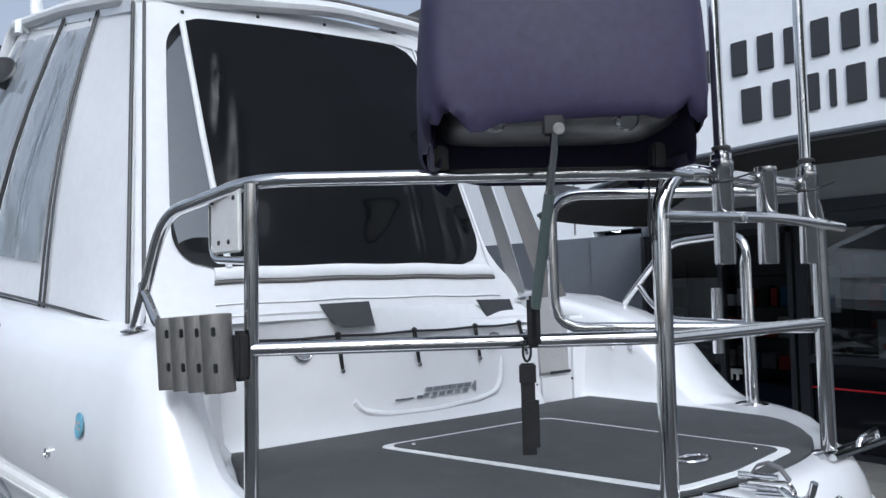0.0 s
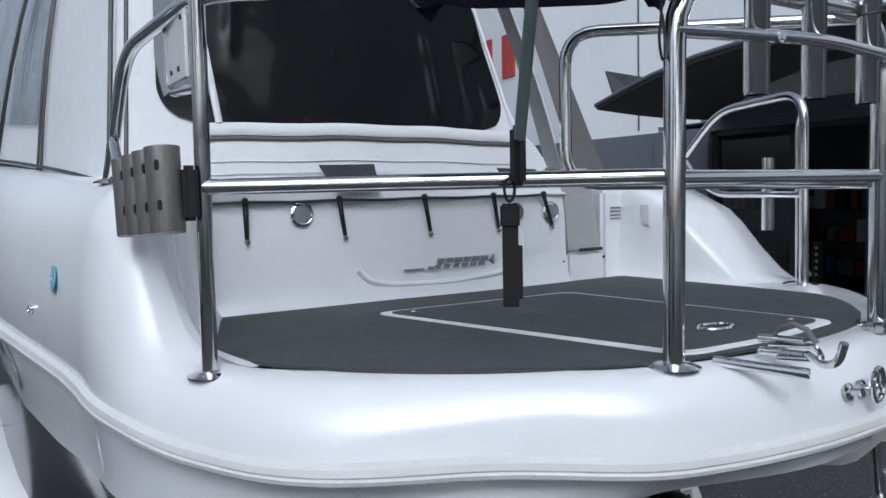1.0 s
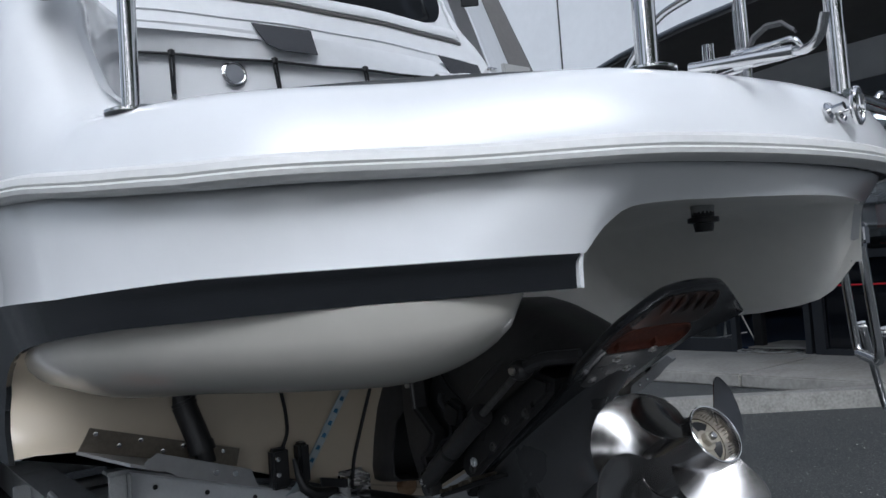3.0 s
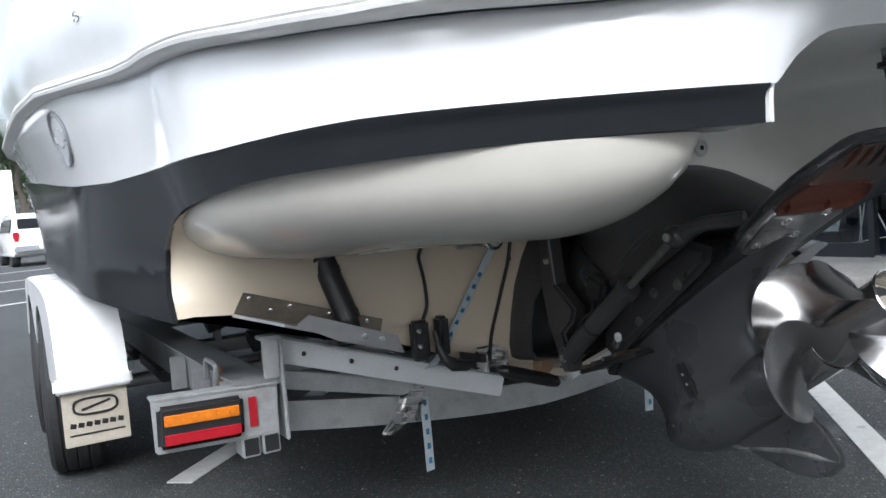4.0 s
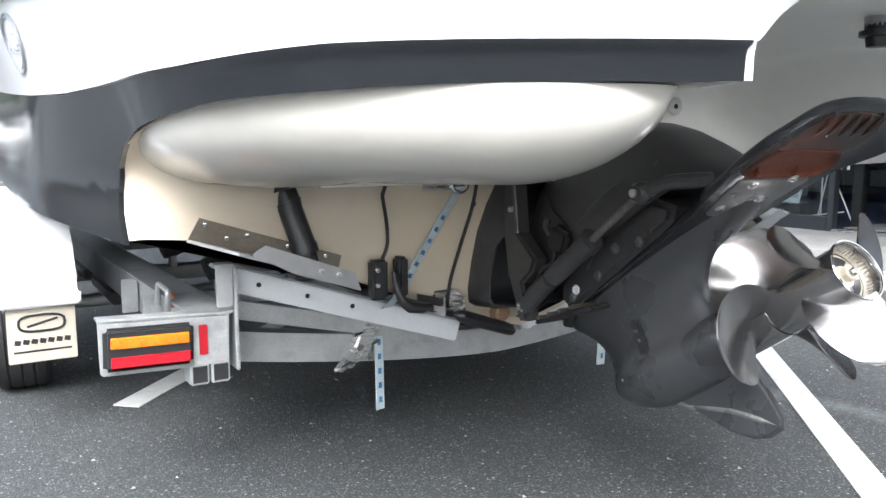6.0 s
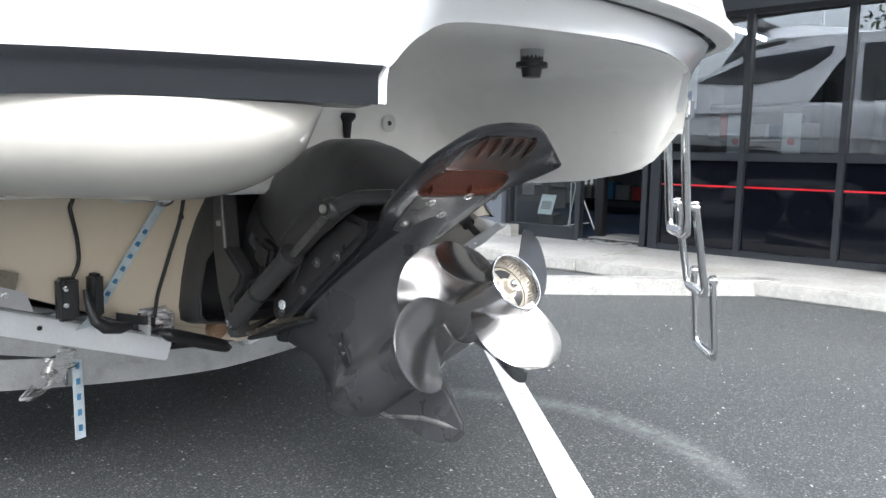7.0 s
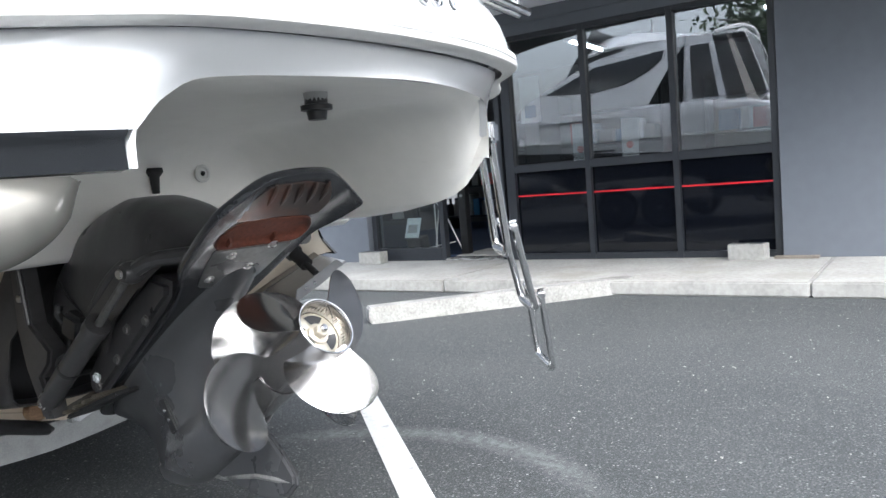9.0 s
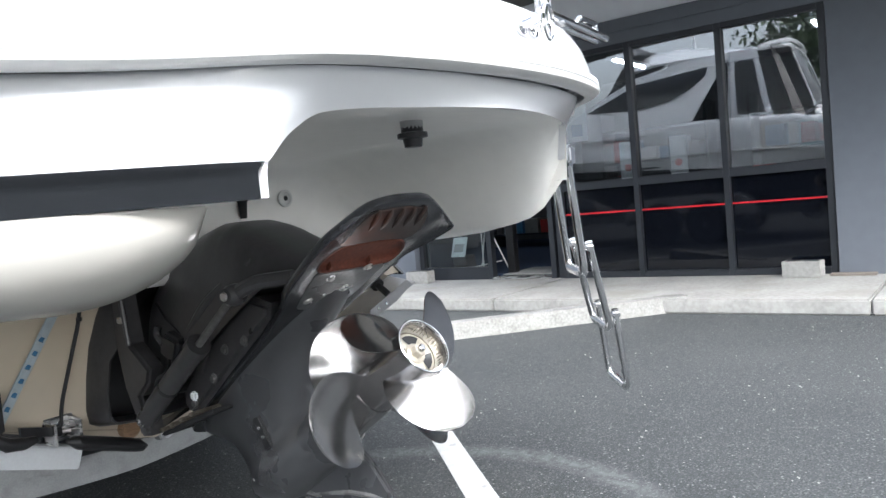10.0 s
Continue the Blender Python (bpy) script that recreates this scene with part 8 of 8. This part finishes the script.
def speaker_tower(y):
    t = thing("speaker_tower", "tall black product tower inside the showroom door", "display", (6.2, y, 0.13))
    part("case", box((0.10, 0.10, 1.02), (6.2, y, 0.64), 0.008), PLASTIC, t)
    for i in range(5):
        part("knob", lathe([(0.018, 0), (0.016, 0.01), (0, 0.012)], (6.149, y, 0.80 + 0.07 * i), (-1, 0, 0), 12), GALV, t)
    return t


def notice(x, y, z, w, h, color, lean=0.0):
    n = thing("notice_card", "printed notice card standing behind the showroom glass", "notice", (x, y, z - h / 2), "notices in the window")
    part("card", box((0.006, w, h), (x, y, z), 0.001, Matrix.Rotation(radians(lean), 3, "Y")), mat("card_paper", color, 0.6, vary=0.15, scale=14), n)
    return n


folding_stand()
speaker_tower(3.72)
n1 = notice(6.15, 4.41, 0.46, 0.20, 0.24, (0.62, 0.68, 0.70), 22)
part("print_bar", box((0.003, 0.13, 0.10), (6.141, 4.41, 0.45), 0, Matrix.Rotation(radians(22), 3, "Y")), GALV, n1)
part("stand", prism([(6.16, 0.14), (6.36, 0.14), (6.30, 0.36), (6.13, 0.33)], 4.31, 4.51, "xz"), PLASTIC, n1, "black card stand")
n2 = notice(5.90, 2.66, 1.72, 0.22, 0.46, (0.74, 0.80, 0.84))
part("print_bar", box((0.003, 0.12, 0.12), (5.896, 2.66, 1.60)), INK, n2)
for y in (2.16, 1.66):
    n = notice(5.93, y, 1.25, 0.16, 0.36, (0.55, 0.57, 0.58))
    part("red_disc", lathe([(0.035, 0), (0.035, 0.002), (0, 0.002)], (5.926, y, 1.18), (-1, 0, 0), 20), SIGNRED, n)
solid("shop_counter", box((0.7, 2.2, 1.0), (8.6, 3.2, 0.63), 0.01), DIMROOM, "dark shop counter inside the showroom", "counter")
solid("door_mat", box((0.7, 0.7, 0.012), (6.35, 3.4, 0.138), 0.003), CONCRETE, "pale patterned door mat inside the entrance", "mat")


def shelf_unit(y):
    s = thing("display_shelf", "dark shelf unit with boxed stock inside the showroom", "shelf", (10.2, y, 0.13), "display shelves")
    rnd = random.Random(int(y * 10))
    for z in (0.35, 0.85, 1.35, 1.85):
        part("shelf", box((0.5, 1.6, 0.03), (10.2, y, z), 0.004), FRAME, s)
    for yy in (-0.8, 0.8):
        part("upright", box((0.5, 0.04, 2.0), (10.2, y + yy, 1.13), 0.004), FRAME, s)
    for z in (0.365, 0.865, 1.365):
        o = -0.7
        while o < 0.6:
            w, h = rnd.uniform(0.1, 0.25), rnd.uniform(0.15, 0.35)
            part("stock_box", box((0.3, w, h), (10.1, y + o + w / 2, z + h / 2), 0.004), rnd.choice((CONCRETE, GALV, INK, CARW, SIGNRED, DIMROOM)), s)
            o += w + 0.05
    return s


for y in (1.2, 3.4, 5.6, 7.8):
    shelf_unit(y)
TUBE_LIGHT = lamp_mat("tube_light", (0.95, 0.98, 1.0), 7.0)
for y in (1.0, 3.6, 6.2, 8.8):
    f = thing("ceiling_light", "slim white fluorescent ceiling light in the showroom", "light", (9.8, y, 2.84), "ceiling lights")
    part("tray", box((1.3, 0.16, 0.04), (9.8, y, 2.828), 0.004), CARW, f)
    part("tube", tube([(9.2, y, 2.79), (10.4, y, 2.79)], 0.016, 0, 8), TUBE_LIGHT, f)


# ---- car park beyond the bow ----
def parked_car(x, y, turn, paint=CARW, label="white parked four-wheel-drive wagon on the asphalt"):
    c = thing("parked_car", label, "car", (0, 0, 0), "parked cars")
    side = [(-2.35, 0.45), (-2.38, 0.85), (-2.30, 1.05), (-2.15, 1.62), (-1.95, 1.76), (0.2, 1.78), (0.75, 1.66), (1.35, 1.15), (2.2, 1.02), (2.35, 0.85), (2.38, 0.5), (2.2, 0.35), (-2.2, 0.35)]
    bm = bmesh.new()
    rings = []
    for s, k in ((-0.94, 0.96), (-0.90, 1.0), (0.90, 1.0), (0.94, 0.96)):
        rings.append([(s * (1.0 if z < 1.1 else 0.86 + 0.14 * (1.78 - z) / 0.68), yy * k, 0.95 + (z - 0.95) * k) for yy, z in side])
    part("body", skin(rings, closed=True, caps=True), paint, c)
    part("rear_window", box((1.45, 0.03, 0.46), (0, -2.235, 1.35), 0.02, Matrix.Rotation(radians(0), 3, "X")), CARGLASS, c)
    for s in (-1, 1):
        part("side_window", box((0.02, 2.6, 0.42), (s * 0.885, -0.55, 1.38), 0.01, Matrix.Rotation(radians(-11 * s), 3, "Y")), CARGLASS, c)
        part("tail_lamp", box((0.20, 0.06, 0.34), (s * 0.80, -2.35, 0.98), 0.03), RED, c, "red tail lamp")
        for yy in (-1.45, 1.45):
            w = part("wheel", lathe([(0, -0.11), (0.22, -0.11), (0.24, 0.05), (0.1, 0.1), (0, 0.1)], (s * 0.80, yy, 0.38), (s, 0, 0), 24), GALV, c)
            part("tyre", lathe([(0.22, -0.12), (0.36, -0.13), (0.38, -0.08), (0.38, 0.08), (0.36, 0.12), (0.23, 0.1)], (s * 0.80, yy, 0.38), (s, 0, 0), 28), TYRE, w)
    part("bumper", box((1.8, 0.16, 0.22), (0, -2.40, 0.58), 0.05), BADGE, c)
    part("plate_bar", box((0.36, 0.01, 0.12), (0, -2.49, 0.62), 0.004), mat("plate_cream", (0.6, 0.58, 0.5), 0.5), c)
    c.matrix_basis = pose(x, y, 0, 0, 0, turn)
    return c


parked_car(-0.55, 30.2, 6)
SILVER = mat("silver_car_paint", (0.45, 0.46, 0.47), 0.25, metal=0.4, vary=0.02, coat=0.5)
NIGHT = mat("dark_blue_car_paint", (0.02, 0.025, 0.05), 0.2, vary=0.05, coat=0.6)
# four unseen wagons, added for the glossy hull to reflect
parked_car(-9.5, 9.5, 88, SILVER, "silver parked wagon added out of view for reflections")
parked_car(-9.8, 5.2, 91, CARW, "white parked wagon added out of view for reflections")
parked_car(-9.6, 1.2, 89, NIGHT, "dark blue parked wagon added out of view for reflections")
parked_car(-9.7, -5.5, 90, SILVER, "silver parked wagon added out of view for reflections")


def shelter():
    s = thing("entry_shelter", "white flat-roofed shelter on pale columns beyond the car park", "shelter", (-6.5, 42, 0))
    part("roof_slab", box((12.0, 6.0, 0.55), (-7.6, 43.0, 4.45), 0.03), WALLW, s)
    part("soffit", box((11.8, 5.8, 0.06), (-7.6, 43.0, 4.14), 0.01), SOFFIT, s)
    for x in (-13.0, -7.6, -2.05):
        part("column", box((0.4, 0.4, 4.1), (x, 40.6, 2.06), 0.02), FRAME, s)
    part("side_wall", box((0.9, 4.0, 4.15), (-1.3, 42.5, 2.08), 0.02), WALLW, s)
    return s


shelter()


def parked_boat(x, y, turn):
    b = thing("stored_boat", "white stored runabout boat on a trailer across the car park", "boat", (0, 0, 0), "stored boats")
    rows = []
    for t in [i / 12 for i in range(13)]:
        yy = -2.6 + 5.2 * t
        w = 1.05 * (1 - max(0, (t - 0.55) / 0.45) ** 2)
        rows.append([(-w, yy, 1.5), (-w * 0.92, yy, 1.0), (-w * 0.6, yy, 0.75), (0, yy, 0.55 + 0.3 * max(0, t - 0.6)), (w * 0.6, yy, 0.75), (w * 0.92, yy, 1.0), (w, yy, 1.5), (0, yy, 1.55)])
    part("hull", skin(rows, closed=True, caps=True), CARW, b)
    part("cabin", box((1.3, 1.6, 0.7), (0, 0.2, 1.85), 0.15, segs=3), CARW, b)
    part("windscreen", box((1.2, 0.04, 0.45), (0, 1.02, 1.9), 0.01, Matrix.Rotation(radians(25), 3, "X")), CARGLASS, b)
    part("rail", tube([(-0.8, -1.0, 1.5), (-0.8, -1.0, 2.5), (0.8, -1.0, 2.5), (0.8, -1.0, 1.5)], 0.03, 0.2, 8), STEEL, b)
    part("trailer_frame", box((1.5, 5.0, 0.08), (0, 0.3, 0.5), 0.01), GALV, b)
    for s in (-1, 1):
        for yy in (-0.6, 0.1):
            part("tyre", lathe([(0, -0.09), (0.25, -0.09), (0.3, -0.07), (0.3, 0.07), (0.25, 0.09), (0, 0.09)], (s * 0.95, yy, 0.3), (1, 0, 0), 20), TYRE, b)
    b.matrix_basis = pose(x, y, 0, 0, 0, turn)
    return b


first = parked_boat(-6.0, 62, 75)
for x, y, r in ((-11.5, 66, 80), (-3.2, 70, 60)):
    copy_thing(first, pose(x, y, 0, 0, 0, r))


def tree(x, y, h, seed, spread=1.0):
    rnd = random.Random(seed)
    t = thing("tree", "broad leafy green tree at the edge of the car park", "tree", (x, y, 0), "trees round the car park")
    trunk = [(x + 0.1 * rnd.uniform(-1, 1) * k, y + 0.1 * rnd.uniform(-1, 1) * k, h * 0.55 * k / 4) for k in range(5)]
    bm = tube(trunk, 0.2, 0, 10, radii=[0.035 * h, 0.028 * h, 0.024 * h, 0.02 * h, 0.014 * h])
    tips = []
    for k in range(8):
        a = 2 * math.pi * k / 8 + rnd.uniform(-0.3, 0.3)
        r = spread * h * rnd.uniform(0.2, 0.36)
        p0 = Vector(trunk[rnd.choice((2, 3, 4))])
        p1 = p0 + Vector((r * 0.5 * math.cos(a), r * 0.5 * math.sin(a), h * 0.14))
        p2 = p0 + Vector((r * math.cos(a), r * math.sin(a), h * rnd.uniform(0.2, 0.36)))
        tube([p0, p1, p2], 0.05, 0, 6, bm=bm, radii=[0.011 * h, 0.007 * h, 0.003 * h])
        tips += [p1, p2]
    part("trunk", bm, BARK, t)
    tips.append(Vector(trunk[-1]) + Vector((0, 0, h * 0.35)))
    verts, faces = [], []
    for p in tips:
        for _ in range(230):
            d = Vector((rnd.gauss(0, 1), rnd.gauss(0, 1), rnd.gauss(0, 0.7))) * (0.075 * h)
            c = p + d
            k = rnd.uniform(0.010, 0.024) * h
            u = Vector((rnd.gauss(0, 1), rnd.gauss(0, 1), rnd.gauss(0, 1))).normalized()
            v = u.orthogonal().normalized()
            base = len(verts)
            verts += [c - u * k, c + v * k * 0.5, c + u * k, c - v * k * 0.5]
            faces.append((base, base + 1, base + 2, base + 3))
    me = bpy.data.meshes.new("crown")
    me.from_pydata([tuple(v) for v in verts], [], faces)
    link("crown", me, LEAF, t)
    return t


# the last five are unseen, added as something dark for the cabin window to reflect
for x, y, h, s in ((-9.5, 52, 9.5, 1), (-4.6, 58, 8.0, 2), (0, 60, 11, 3), (1.5, 74, 10, 4), (-20, 55, 10, 5), (-18, 4, 9, 7), (-17, -8, 9, 8), (-22, 34, 11, 10), (-12, -15, 11, 11), (-6.5, -15.5, 12.5, 13), (-1.5, -16, 11.5, 14), (3.5, -17, 12, 12), (8.5, -18, 12, 15)):
    tree(x, y, h, s)
